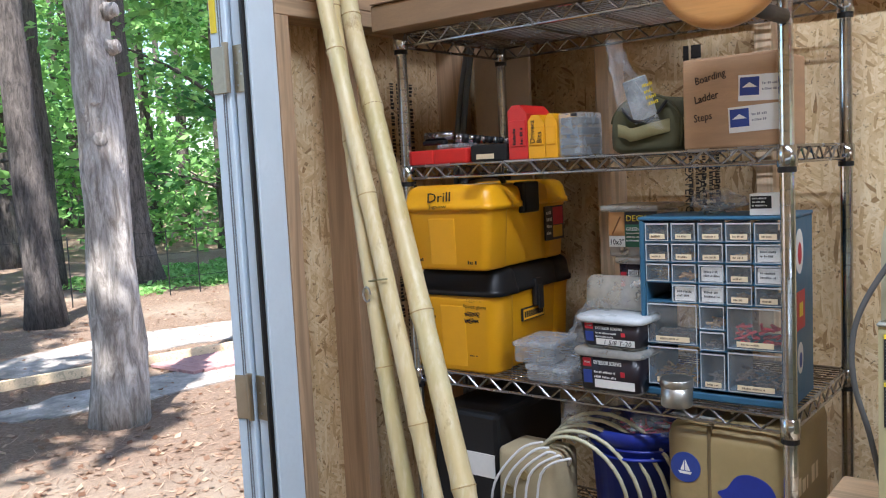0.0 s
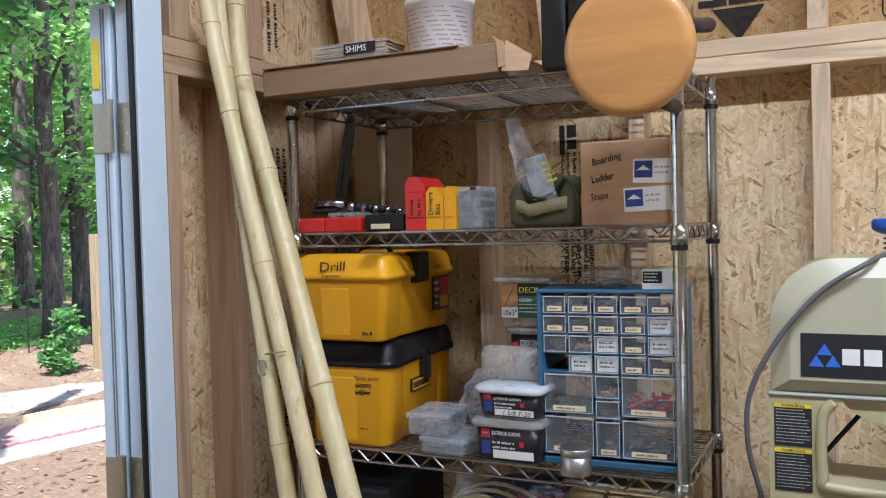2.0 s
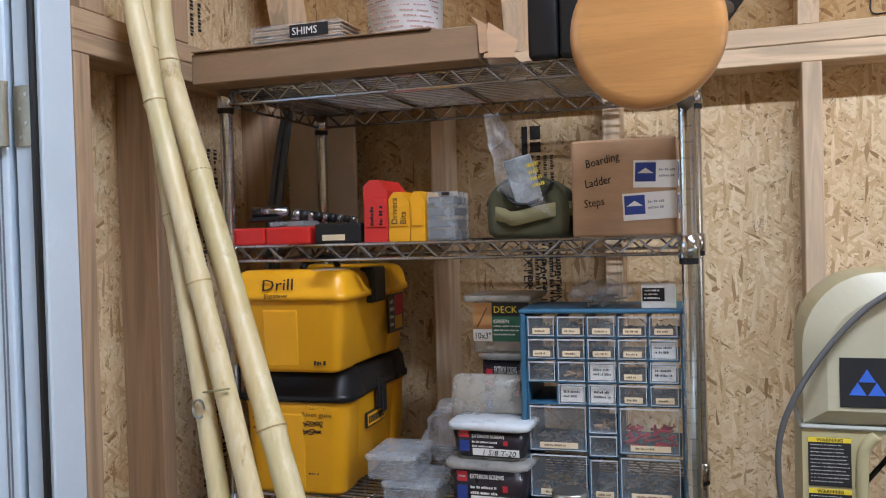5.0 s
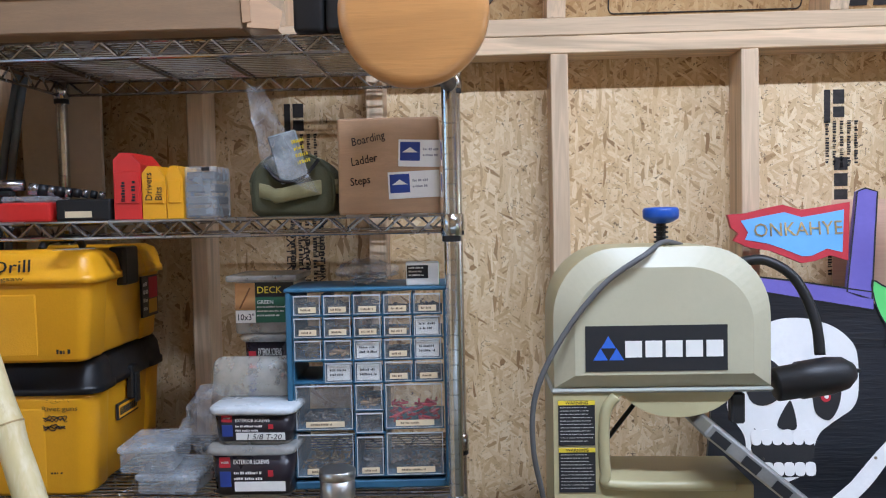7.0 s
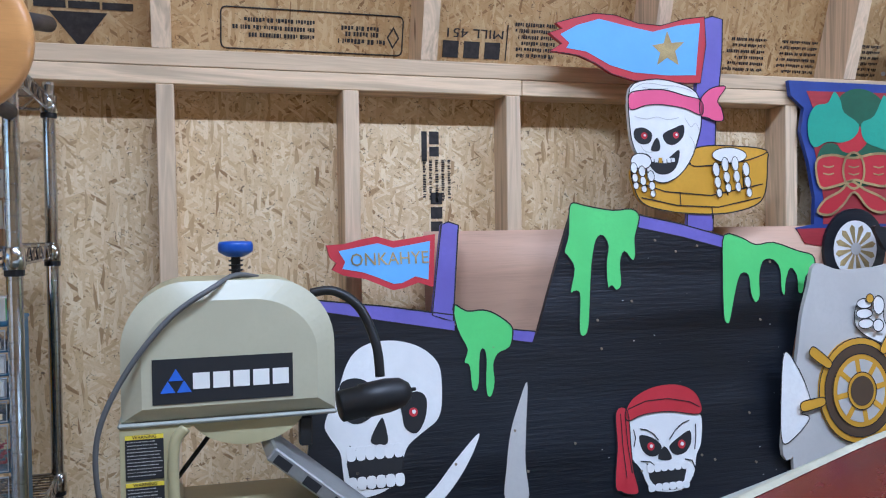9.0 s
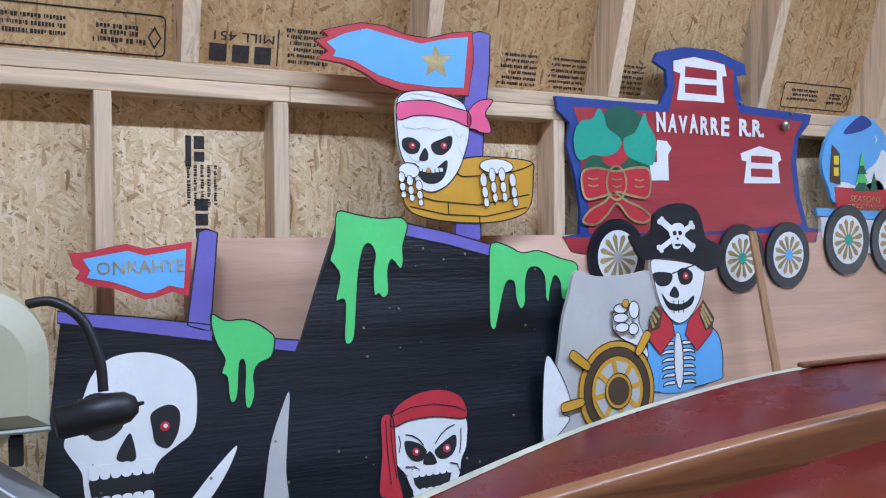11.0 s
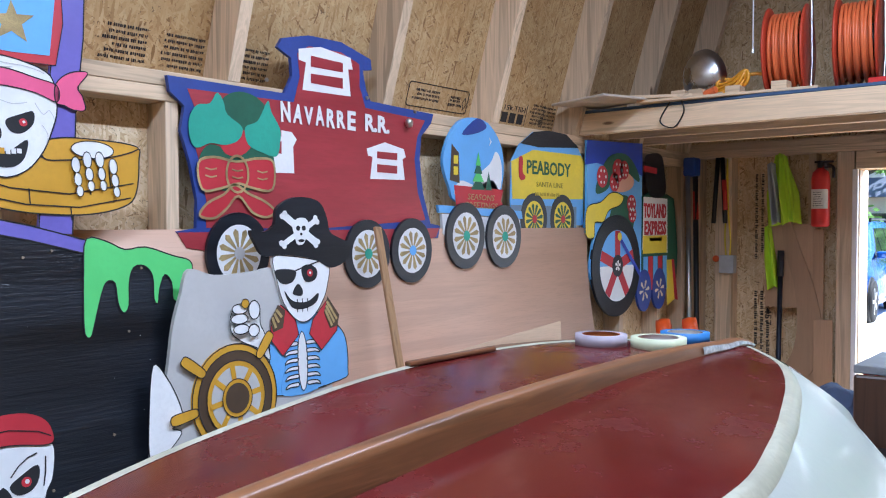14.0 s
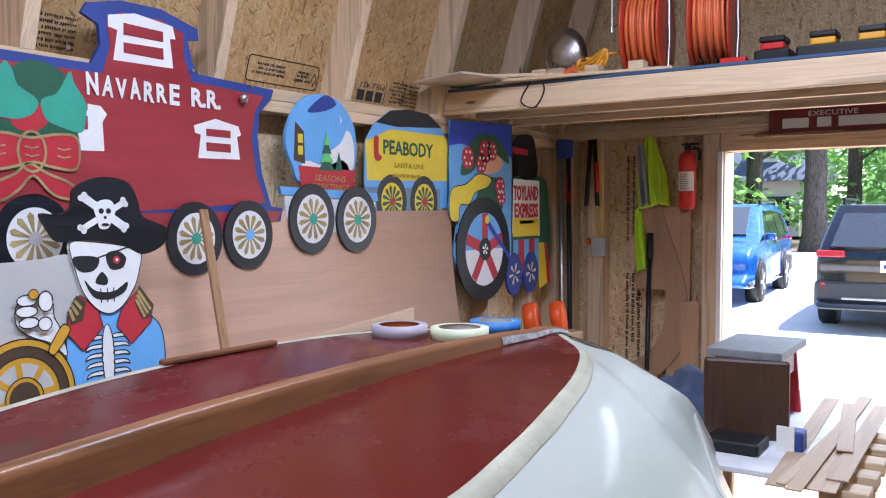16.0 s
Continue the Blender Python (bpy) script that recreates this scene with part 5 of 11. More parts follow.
painted("wrist", FIST_P, WHITE_P, helm, PIR_M, 4, ink=0.0025)
for k, (dx, dz, a, b) in enumerate(((-0.022, 0.045, 0.024, 0.013), (-0.024, 0.02, 0.026, 0.013), (-0.02, -0.006, 0.024, 0.013), (0.022, 0.04, 0.018, 0.024), (0.018, -0.012, 0.017, 0.016))):
    painted("finger", disc(1.505 + dx, 1.262 + dz, a, b, 18), WHITE_P, helm, PIR_M, 12 + 0.4 * k, round_it=False, ink=0.0028)
painted("thumb_bead", disc(1.498, 1.32, 0.012, n=14), GOLD_P, helm, PIR_M, 15, round_it=False, ink=0.002)
WX, WZ = 1.468, 1.085
rim = painted("ships_wheel", disc(WX, WZ, 0.128, 0.135, 36), GOLD_P, helm, PIR_M, 5, 0.010, False, 0.003, "mustard and brown painted ship's wheel")
painted("rim_band", disc(WX, WZ, 0.112, 0.118, 36), BROWN_P, rim, PIR_M, 6, round_it=False, ink=0.0025)
painted("inner_rim", disc(WX, WZ, 0.088, 0.094, 36), GOLD_P, rim, PIR_M, 7, round_it=False, ink=0.0025)
painted("wheel_opening", disc(WX, WZ, 0.075, 0.080, 36), GREY_P, rim, PIR_M, 8, round_it=False)
for i in range(8):
    a = math.pi / 4 * i + 0.15
    u = Vector((math.cos(a), math.sin(a)))
    line("spoke", [(WX, WZ), (WX + u.x * 0.08, WZ + u.y * 0.085)], 0.014, GOLD_P, rim, PIR_M, 9)
    if i in (1, 3, 4):
        v = Vector((-u.y, u.x))
        c0 = Vector((WX, WZ))
        o = [c0 + u * 0.118 + v * 0.009, c0 + u * 0.15 + v * 0.013, c0 + u * 0.185 + v * 0.012, c0 + u * 0.192, c0 + u * 0.185 - v * 0.012, c0 + u * 0.15 - v * 0.013, c0 + u * 0.118 - v * 0.009]
        painted("handle", [(p.x, p.y) for p in o], GOLD_P, helm, PIR_M, 9, round_it=True, ink=0.0025)
painted("hub_ring", disc(WX, WZ, 0.045, 0.048, 24), GOLD_P, rim, PIR_M, 10, round_it=False, ink=0.0025)
painted("hub", disc(WX, WZ, 0.036, 0.038, 24), BROWN_P, rim, PIR_M, 11, round_it=False)


# train cut-outs hung on the studs
def cart_wheel(x, z, r, parent, face=WHITE_P, petal=GLITTER, hub=TEAL_P, n=12, thick=0.010, rz=None, lvl=12, m=None):
    m = m or CAB_M
    rz = rz or r * 1.08
    t = painted("wheel", disc(x, z, r, rz, 36), BLACK_P, parent, m, lvl, thick, False, label="black-rimmed painted wheel")
    painted("wheel_face", disc(x, z, r * 0.7, rz * 0.7, 32), face, t, m, lvl + 1, round_it=False)
    petals(x, z, r * 0.15, r * 0.66, n, r * 0.085, petal, t, m, lvl + 2)
    painted("hub", disc(x, z, r * 0.17, n=14), hub, t, m, lvl + 3, round_it=False)
    return t


caboose = thing("caboose_cutout", (1.85, 1.93, 1.35), "dark red caboose cut-out with navy blue trim", "decoration", "train cut-outs on the wall")
painted("board", CABOOSE, BLUE_P, caboose, CAB_M, 0, 0.013, False, label="navy blue edged board")
painted("body", CAB_IN, RED_P, caboose, CAB_M, 1, round_it=False, label="dark red painted body")
painted("under_strip", CAB_LOW, RED_P, caboose, CAB_M, 1, 0.013, round_it=False)
for k, (o, mt) in enumerate(((LEAF_D, DKGREEN_P), (BERRY, BRIGHT_RED), (LEAF_B, DKGREEN_P), (LEAF_A, TEAL_P), (LEAF_C, TEAL_P))):
    painted("holly_berry" if o is BERRY else "holly_leaf", o, mt, caboose, CAB_M, 3 + 0.35 * k)
for o in (BOW, BOWTAIL):
    b = painted("bow", o, BRIGHT_RED, caboose, CAB_M, 5, ink=0.0, label="red bow with gold glitter edge")
    line("glitter_edge", curved(o) + [curved(o)[0]], 0.007, GLITTER, b, CAB_M, 6.5)
bx = np.mean([p[0] for p in BOW]); bz = np.mean([p[1] for p in BOW])
line("glitter_edge", [(p[0], p[1]) for p in disc(bx, bz, 0.036, 0.05, 20)] + [(bx + 0.036, bz)], 0.007, GLITTER, caboose, CAB_M, 7)
for i in (-1, 0, 1):
    for dz in (0.012, -0.008):
        line("glitter_dash", [(bx + i * 0.085 - 0.018, bz + dz), (bx + i * 0.085, bz + dz - 0.004), (bx + i * 0.085 + 0.018, bz + dz)], 0.004, GLITTER, caboose, CAB_M, 7)
for o, holes in ((WIN_A, (WIN_A1, WIN_A2)), (WIN_C, (WIN_C1, WIN_C2)), (WIN_B, ())):
    w = painted("window", o, WHITE_P, caboose, CAB_M, 2, round_it=False, label="white painted window frame")
    for hole in holes:
        painted("pane", hole, RED_P, w, CAB_M, 3, round_it=False)
wb = WIN_B
for z0, z1 in ((1.815, 1.775), (1.76, 1.725)):
    painted("pane", [(1.715, z0), (1.752, z0), (1.752, z1), (1.715, z1)], RED_P, caboose, CAB_M, 3, round_it=False)
for i, ch in enumerate("NAVARRE"):
    lettering(ch, 0.1, CAB_M @ facing(1.75 + 0.0437 * i, -0.0045, 1.816 + 0.0015 * (i % 2), 0, (2, -3, 1, 2, -2, 1, -1)[i]), WHITE_P, caboose, depth=0.0009, fit=(0.035, 0.060 - 0.003 * (i % 3)), bold=0.0035)
lettering("R.R.", 0.1, CAB_M @ facing(2.09, -0.0045, 1.818, 0, 0), WHITE_P, caboose, depth=0.0009, fit=(0.112, 0.056), bold=0.0035)
cart_wheel(1.594, 1.442, 0.104, caboose, hub=GREY_P)
cart_wheel(2.093, 1.428, 0.101, caboose)
cart_wheel(2.305, 1.434, 0.101, caboose, hub=SKY_P)
for x, z in ((2.33, 1.905), (1.70, 1.93), (2.1, 1.925)):
    bm = bm_new(); rod(bm, (x, 1.9245, z), (x, 1.929, z), 0.006, 8); part("screw_head", bm, STEEL, caboose)
bm = bm_new(); lathe(bm, [(0.002, 0), (0.012, 0.004), (0.014, 0.022), (0.008, 0.03), (0.002, 0.032)], (2.285, 1.913, 1.845), 12)
part("bell", bm, STEEL, caboose, "small tarnished bell", True)

globe = thing("snow_globe_cart_cutout", (2.72, 1.93, 1.38), "snow globe cart cut-out with white wheels", "decoration", "train cut-outs on the wall")
GC = np.mean(GLOBE, 0)
painted("globe", GLOBE, SKY_P, globe, CAB_M, 0, 0.013, label="blue painted winter night globe")
painted("snow", [(GC[0] + 0.02, GC[1] - 0.10), (GC[0] + 0.14, GC[1] - 0.10), (GC[0] + 0.155, GC[1]), (GC[0] + 0.12, GC[1] + 0.05), (GC[0] + 0.08, GC[1] + 0.0), (GC[0] - 0.02, GC[1] - 0.06)], WHITE_P, globe, CAB_M, 1)
painted("snow", [(GC[0] - 0.12, GC[1] - 0.13), (GC[0] + 0.12, GC[1] - 0.13), (GC[0] + 0.1, GC[1] - 0.06), (GC[0], GC[1] - 0.085), (GC[0] - 0.1, GC[1] - 0.07)], WHITE_P, globe, CAB_M, 1)
painted("night_cap", [(GC[0] - 0.09, GC[1] + 0.10), (GC[0], GC[1] + 0.165), (GC[0] + 0.06, GC[1] + 0.14), (GC[0], GC[1] + 0.11)], BLUE_P, globe, CAB_M, 1)
painted("cottage", [(GC[0] - 0.16, GC[1] - 0.07), (GC[0] - 0.105, GC[1] - 0.08), (GC[0] - 0.11, GC[1] + 0.03), (GC[0] - 0.15, GC[1] + 0.06)], BROWN_P, globe, CAB_M, 2, round_it=False)
for dx, dz in ((-0.14, -0.01), (-0.14, -0.05)):
    painted("lit_window", [(GC[0] + dx, GC[1] + dz), (GC[0] + dx + 0.024, GC[1] + dz), (GC[0] + dx + 0.024, GC[1] + dz + 0.03), (GC[0] + dx, GC[1] + dz + 0.03)], YELLOW_P, globe, CAB_M, 3, round_it=False)
for k in range(4):
    z, w = GC[1] - 0.10 + 0.03 * k, 0.045 - 0.010 * k
    painted("fir_tree", [(GC[0] + 0.005 - w, z), (GC[0] + 0.005 + w, z), (GC[0] + 0.005, z + 0.05)], GREEN_P if k % 2 else DKGREEN_P, globe, CAB_M, 3 + 0.2 * k, round_it=False)
painted("fir_tree", [(GC[0] + 0.05, GC[1] - 0.10), (GC[0] + 0.09, GC[1] - 0.10), (GC[0] + 0.07, GC[1] - 0.03)], DKGREEN_P, globe, CAB_M, 3, round_it=False)
painted("moon", [(GC[0] + 0.075, GC[1] + 0.10), (GC[0] + 0.09, GC[1] + 0.085), (GC[0] + 0.075, GC[1] + 0.068), (GC[0] + 0.082, GC[1] + 0.085)], WHITE_P, globe, CAB_M, 2, round_it=False)
gr = painted("banner", GLOBE_RED, BRIGHT_RED, globe, CAB_M, 2, round_it=False, label="red banner with gold lettering")
rz = np.mean([p[1] for p in GLOBE_RED])
lettering("SEASONS", 0.034, CAB_M @ facing(2.62, -0.004, 1.614, 0, -1), GLITTER, gr, shear=0.15, fit=(0.165, 0.022))
lettering("GREETINGS", 0.034, CAB_M @ facing(2.60, -0.004, 1.584, 0, -1), GLITTER, gr, shear=0.15, fit=(0.205, 0.022))
painted("cart_body", CART_B, WHITE_P, globe, CAB_M, 1, 0.012, False)
painted("cart_plank", CART_T, SKY_P, globe, CAB_M, 2, 0.012, False)
cart_wheel(2.599, 1.481, 0.112, globe, petal=GLITTER, n=12)
cart_wheel(2.839, 1.476, 0.112, globe, petal=GLITTER, n=12)

pea = thing("yellow_wagon_cutout", (3.2, 1.93, 1.48), "yellow wagon cut-out with dark arched roof", "decoration", "train cut-outs on the wall")
painted("board", PEA, SKY_P, pea, PEA_M, 0, 0.003, False)
painted("side", PEA_Y, YELLOW_P, pea, PEA_M, 1, round_it=False, label="yellow lettered side")
painted("roof", PEA_TOP, BLACK_P, pea, PEA_M, 2, round_it=False)
painted("low_band", [(2.92, 1.50), (3.42, 1.50), (3.42, 1.60), (2.92, 1.60)], plain("grey_blue_paint", (0.16, 0.24, 0.34), 0.5), pea, PEA_M, 1.5, round_it=False)
lettering("PEABODY", 0.1, PEA_M @ facing(3.03, -0.0025, 1.728), DKGREEN_P, pea, fit=(0.34, 0.058), bold=0.0022)
lettering("SANTA LINE", 0.042, PEA_M @ facing(3.10, -0.0025, 1.678), plain("olive_paint", (0.25, 0.22, 0.02), 0.5), pea, fit=(0.205, 0.021))
bm = bm_new(); bars(bm, PEA_M @ facing(3.09, -0.0025, 1.655), 1, 0.24, 0.02, 0.014, 4)
part("small_print", bm, plain("ochre_paint", (0.42, 0.30, 0.02), 0.5), pea)
painted("stocking", [(2.975, 1.79), (3.0, 1.79), (3.0, 1.735), (3.02, 1.715), (3.0, 1.70), (2.975, 1.715)], BRIGHT_RED, pea, PEA_M, 3)
for x in (3.084, 3.305):
    cart_wheel(x, 1.545, 0.098, pea, YELLOW_P, DKGREEN_P, BRIGHT_RED, 12, 0.003, lvl=2, m=PEA_M)

elf = thing("elf_engine_cutout", (3.8, 1.93, 1.1), "blue engine cut-out with an elf and big spoked wheel", "decoration", "train cut-outs on the wall")
EB = ELF
painted("board", ELF, SKY_P, elf, CAB_M, 0, 0.013, False, label="light blue engine board")
painted("canopy", ELF_TOP, plain("royal_blue_paint", (0.02, 0.06, 0.48), 0.5), elf, CAB_M, 1, round_it=False)
painted("hat", ELF_HAT, DKGREEN_P, elf, CAB_M, 2)
painted("face", ELF_FACE, SKIN_P, elf, CAB_M, 3)
ec = np.mean(ELF_FACE, 0)
for dx, dz, r in ((-0.20, 0.02, 0.05), (-0.05, 0.055, 0.055), (0.01, 0.06, 0.045), (-0.085, 0.0, 0.045), (0.085, -0.10, 0.045), (0.095, -0.15, 0.04)):
    painted("dotted_trim", disc(ec[0] + dx, ec[1] + dz, r, n=16), BRIGHT_RED, elf, CAB_M, 4, round_it=False)
    for k in range(6):
        a = k * 1.05
        painted("dot", disc(ec[0] + dx + math.cos(a) * r * 0.6, ec[1] + dz + math.sin(a) * r * 0.6, 0.007, n=8), WHITE_P, elf, CAB_M, 5, round_it=False)
painted("tunic", [(ec[0] - 0.13, ec[1] - 0.20), (ec[0] + 0.10, ec[1] - 0.22), (ec[0] + 0.08, ec[1] - 0.08), (ec[0] - 0.05, ec[1] - 0.07)], DKGREEN_P, elf, CAB_M, 2)
sackp = painted("sack", ELF_SACK, YELLOW_P, elf, CAB_M, 5, ink=0.004, label="yellow toy sack")
big = painted("drive_wheel", disc(3.757, 1.329, 0.235, 0.24, 44), BLACK_P, elf, CAB_M, 6, 0.013, False, label="large black-rimmed wheel")
painted("wheel_face", disc(3.757, 1.329, 0.165, 0.168, 36), SKY_P, big, CAB_M, 7, round_it=False)
painted("wheel_lower", disc(3.757, 1.329, 0.165, 0.168, 20, math.pi, 2 * math.pi), WHITE_P, big, CAB_M, 7.5, round_it=False)
for i in range(5):
    a = math.pi / 2 + i * 2 * math.pi / 5
    line("spoke", [(3.757, 1.329), (3.757 + 0.165 * math.cos(a), 1.329 + 0.165 * math.sin(a))], 0.05, BRIGHT_RED, big, CAB_M, 8)
painted("hub", disc(3.757, 1.329, 0.052, n=20), BLACK_P, big, CAB_M, 9, round_it=False)
petals(3.757, 1.329, 0.005, 0.026, 5, 0.008, WHITE_P, big, CAB_M, 10, "hub_flower")
line("crank_rod", [(3.77, 1.46), (3.99, 1.27)], 0.022, plain("crank_blue", (0.03, 0.06, 0.42), 0.45), elf, CAB_M, 11)
painted("crank_pin", disc(3.77, 1.465, 0.02, n=14), YELLOW_P, elf, CAB_M, 12, round_it=False)

toy = thing("toy_tender_cutout", (4.2, 1.93, 1.12), "white and green toy tender cut-out with blue wheels", "decoration", "train cut-outs on the wall")
painted("board", TOY, DKGREEN_P, toy, CAB_M, 0, 0.013, False)
painted("panel", TOY_CORE, WHITE_P, toy, CAB_M, 1, round_it=False, label="white panel with red lettering")
painted("hat", TOY_HAT, BLACK_P, toy, CAB_M, 2, label="black top hat")
line("hat_band", [(4.03, 1.80), (4.18, 1.795)], 0.03, BRIGHT_RED, toy, CAB_M, 3)
tz = np.mean([p[1] for p in TOY_CORE]); tx = np.mean([p[0] for p in TOY_CORE])
lettering("TOYLAND", 0.085, CAB_M @ facing(4.035, -0.003, 1.555), BRIGHT_RED, toy, depth=0.0009, fit=(0.255, 0.075), bold=0.003)
lettering("EXPRESS", 0.085, CAB_M @ facing(4.045, -0.003, 1.470), BRIGHT_RED, toy, depth=0.0009, fit=(0.245, 0.072), bold=0.003)
line("ornament", [(tx - 0.07, 1.448), (tx + 0.07, 1.448)], 0.018, INK, toy, CAB_M, 2)
line("yellow_band", [(tx - 0.14, tz - 0.10), (tx + 0.13, tz - 0.10)], 0.09, YELLOW_P, toy, CAB_M, 2)
for i, mt in enumerate((SKY_P, BRIGHT_RED, SKY_P, BRIGHT_RED, SKY_P)):
    line("stripe", [(tx - 0.11 + 0.055 * i, tz - 0.16), (tx - 0.11 + 0.055 * i, tz - 0.33)], 0.05, mt, toy, CAB_M, 1.6)
for x in (4.045, 4.215):
    w = painted("wheel", disc(x, 1.195, 0.078, 0.105, 24), BLUE_P, toy, CAB_M, 3, 0.012, False, label="blue flowered wheel")
    petals(x, 1.195, 0.012, 0.055, 6, 0.009, CREAM, w, CAB_M, 4, "petal")
painted("streamer", [(4.30, 1.34), (4.36, 1.34), (4.40, 1.13), (4.31, 1.10)], YELLOW_P, toy, CAB_M, 2, round_it=False)
painted("streamer", [(4.36, 1.34), (4.39, 1.34), (4.44, 1.12), (4.40, 1.13)], BRIGHT_RED, toy, CAB_M, 2, round_it=False)

# bent plywood sheet leaning on the wall, with a loose lath
bm = bm_new()
prev = None
for i in range(15):
    f = i / 14
    z = 1.508 - 1.508 * f
    y = 1.933 - 0.52 * f ** 2.1
    cur = [bm.verts.new((x, y + dy, z)) for dy in (0.0, 0.004) for x in (0.36, 1.4, 2.4, 3.49)]
    if prev:
        for k in range(3):
            bm.faces.new((prev[k], prev[k + 1], cur[k + 1], cur[k]))
            bm.faces.new((prev[k + 4], cur[k + 4], cur[k + 5], prev[k + 5]))
        bm.faces.new((prev[0], cur[0], cur[4], prev[4])); bm.faces.new((prev[3], prev[7], cur[7], cur[3]))
    else:
        for k in range(3):
            bm.faces.new((cur[k], cur[k + 4], cur[k + 5], cur[k + 1]))
    prev = cur
bmesh.ops.recalc_face_normals(bm, faces=bm.faces)
lone("plywood_sheet", bm, PLY, "thin pinkish plywood sheet bent against the studs", "plywood", smooth=True)
bm = bm_new()
box(bm, (-0.014, -0.006, 0), (0.014, 0.006, 0.70), 0.002, Matrix.Translation((2.02, 1.655, 0.84)) @ Euler((radians(-15.5), radians(3.2), 0)).to_matrix().to_4x4())
lone("wooden_lath", bm, wood("tan_lath", (0.42, 0.24, 0.11), "Z", knots=False), "narrow brown wooden lath leaning against the plywood", "lath")
bm = bm_new()
slab(bm, curved([(1.82, 1.06), (2.0, 1.10), (2.3, 1.125), (2.6, 1.115), (2.9, 1.09), (3.0, 1.04), (1.8, 1.0)], 4), 1.645, 1.651)
lone("curved_offcut", bm, wood("brown_offcut", (0.34, 0.20, 0.12), "X", knots=False), "curved brown plywood offcut lying against the sheet", "offcut")
bm = bm_new()
slab(bm, [(1.9, 1.10), (2.85, 1.165), (2.86, 1.0), (1.9, 1.0)], 1.67, 1.674)
lone("plywood_strip", bm, wood("pale_plywood", (0.70, 0.50, 0.33), "X", knots=False, contrast=0.12), "pale plywood strip leaning on the bent sheet", "plywood")


# ---- chrome wire rack and what stands on it ----
RX0, RX1, RY0, RY1 = -1.308, -0.444, 1.518, 1.928
TIERS = (0.28, 0.62, 1.013, 1.494, 1.80)
rack = thing("wire_rack", ((RX0 + RX1) / 2, (RY0 + RY1) / 2, 0.0), "chrome wire shelving rack with four posts", "shelf")
for x in (RX0, RX1):
    for y in (RY0, RY1):
        bm = bm_new()
        prof, z = [(0.0127, 0.02)], 0.045
        while z < 1.80:
            prof += [(0.0127, z), (0.0119, z + 0.0006), (0.0119, z + 0.002), (0.0127, z + 0.0026)]
            z += 0.0254
        prof += [(0.0127, 1.822), (0.0105, 1.828), (0.001, 1.829)]
        lathe(bm, prof, (x, y, 0), 22)
        post = part("post", bm, CHROME_POST, rack, "grooved chrome post")
        for zt in TIERS[2:]:
            bm = bm_new(); lathe(bm, [(0.013, -0.036), (0.0175, -0.035), (0.0165, 0.0), (0.0145, 0.001)], (x, y, zt), 16)
            part("collar", bm, CHROME_POST, post, smooth=True)
            bm = bm_new(); lathe(bm, [(0.0135, -0.046), (0.0158, -0.045), (0.0158, -0.036), (0.013, -0.036)], (x, y, zt), 14)
            part("sleeve", bm, BLACK, post)
        bm = bm_new(); lathe(bm, [(0.016, 0.0), (0.016, 0.008), (0.006, 0.01), (0.006, 0.022)], (x, y, 0), 12)
        part("foot", bm, BLACK, post)


def tier(z):
    bm = bm_new()
    for y in (RY0, RY1):
        for dz in (0, -0.028):
            rod(bm, (RX0 + 0.012, y, z + dz), (RX1 - 0.012, y, z + dz), 0.0032, 6)
        n = 26
        for i in range(n):
            a = RX0 + 0.02 + (RX1 - RX0 - 0.04) * i / n
            b = RX0 + 0.02 + (RX1 - RX0 - 0.04) * (i + 1) / n
            rod(bm, (a, y, z - 0.028 * (i % 2)), (b, y, z - 0.028 * ((i + 1) % 2)), 0.0024, 5)
    for x in (RX0, RX1):
        for dz in (0, -0.028):
            rod(bm, (x, RY0 + 0.012, z + dz), (x, RY1 - 0.012, z + dz), 0.0032, 6)
        for i in range(12):
            a = RY0 + 0.02 + (RY1 - RY0 - 0.04) * i / 12
            b = RY0 + 0.02 + (RY1 - RY0 - 0.04) * (i + 1) / 12
            rod(bm, (x, a, z - 0.028 * (i % 2)), (x, b, z - 0.028 * ((i + 1) % 2)), 0.0024, 5)
    sh = part("shelf_frame", bm, CHROME, rack, "chrome truss shelf frame")
    bm = bm_new()
    for i in range(1, 21):
        y = RY0 + (RY1 - RY0) * i / 21
        bm = bm_new(); rod(bm, (RX0 + 0.002, y, z), (RX1 - 0.002, y, z), 0.0019, 5)
        part("shelf_wire", bm, CHROME, sh)
    for f in (0.12, 0.31, 0.5, 0.69, 0.88):
        x = RX0 + (RX1 - RX0) * f
        bm = bm_new(); rod(bm, (x, RY0, z - 0.005), (x, RY1, z - 0.005), 0.003, 5)
        part("cross_rod", bm, CHROME, sh)


for z in TIERS:
    tier(z)
Z1, Z2, Z3 = TIERS[2] + 0.002, TIERS[3] + 0.002, TIERS[4] + 0.002


def hand_marks(parent, m, rows, wide, high, seed, name="marker_scrawl"):
    bm = bm_new()
    bars(bm, m, rows, wide, high * 1.5, high * 0.35, seed)
    return part(name, bm, INK, parent)


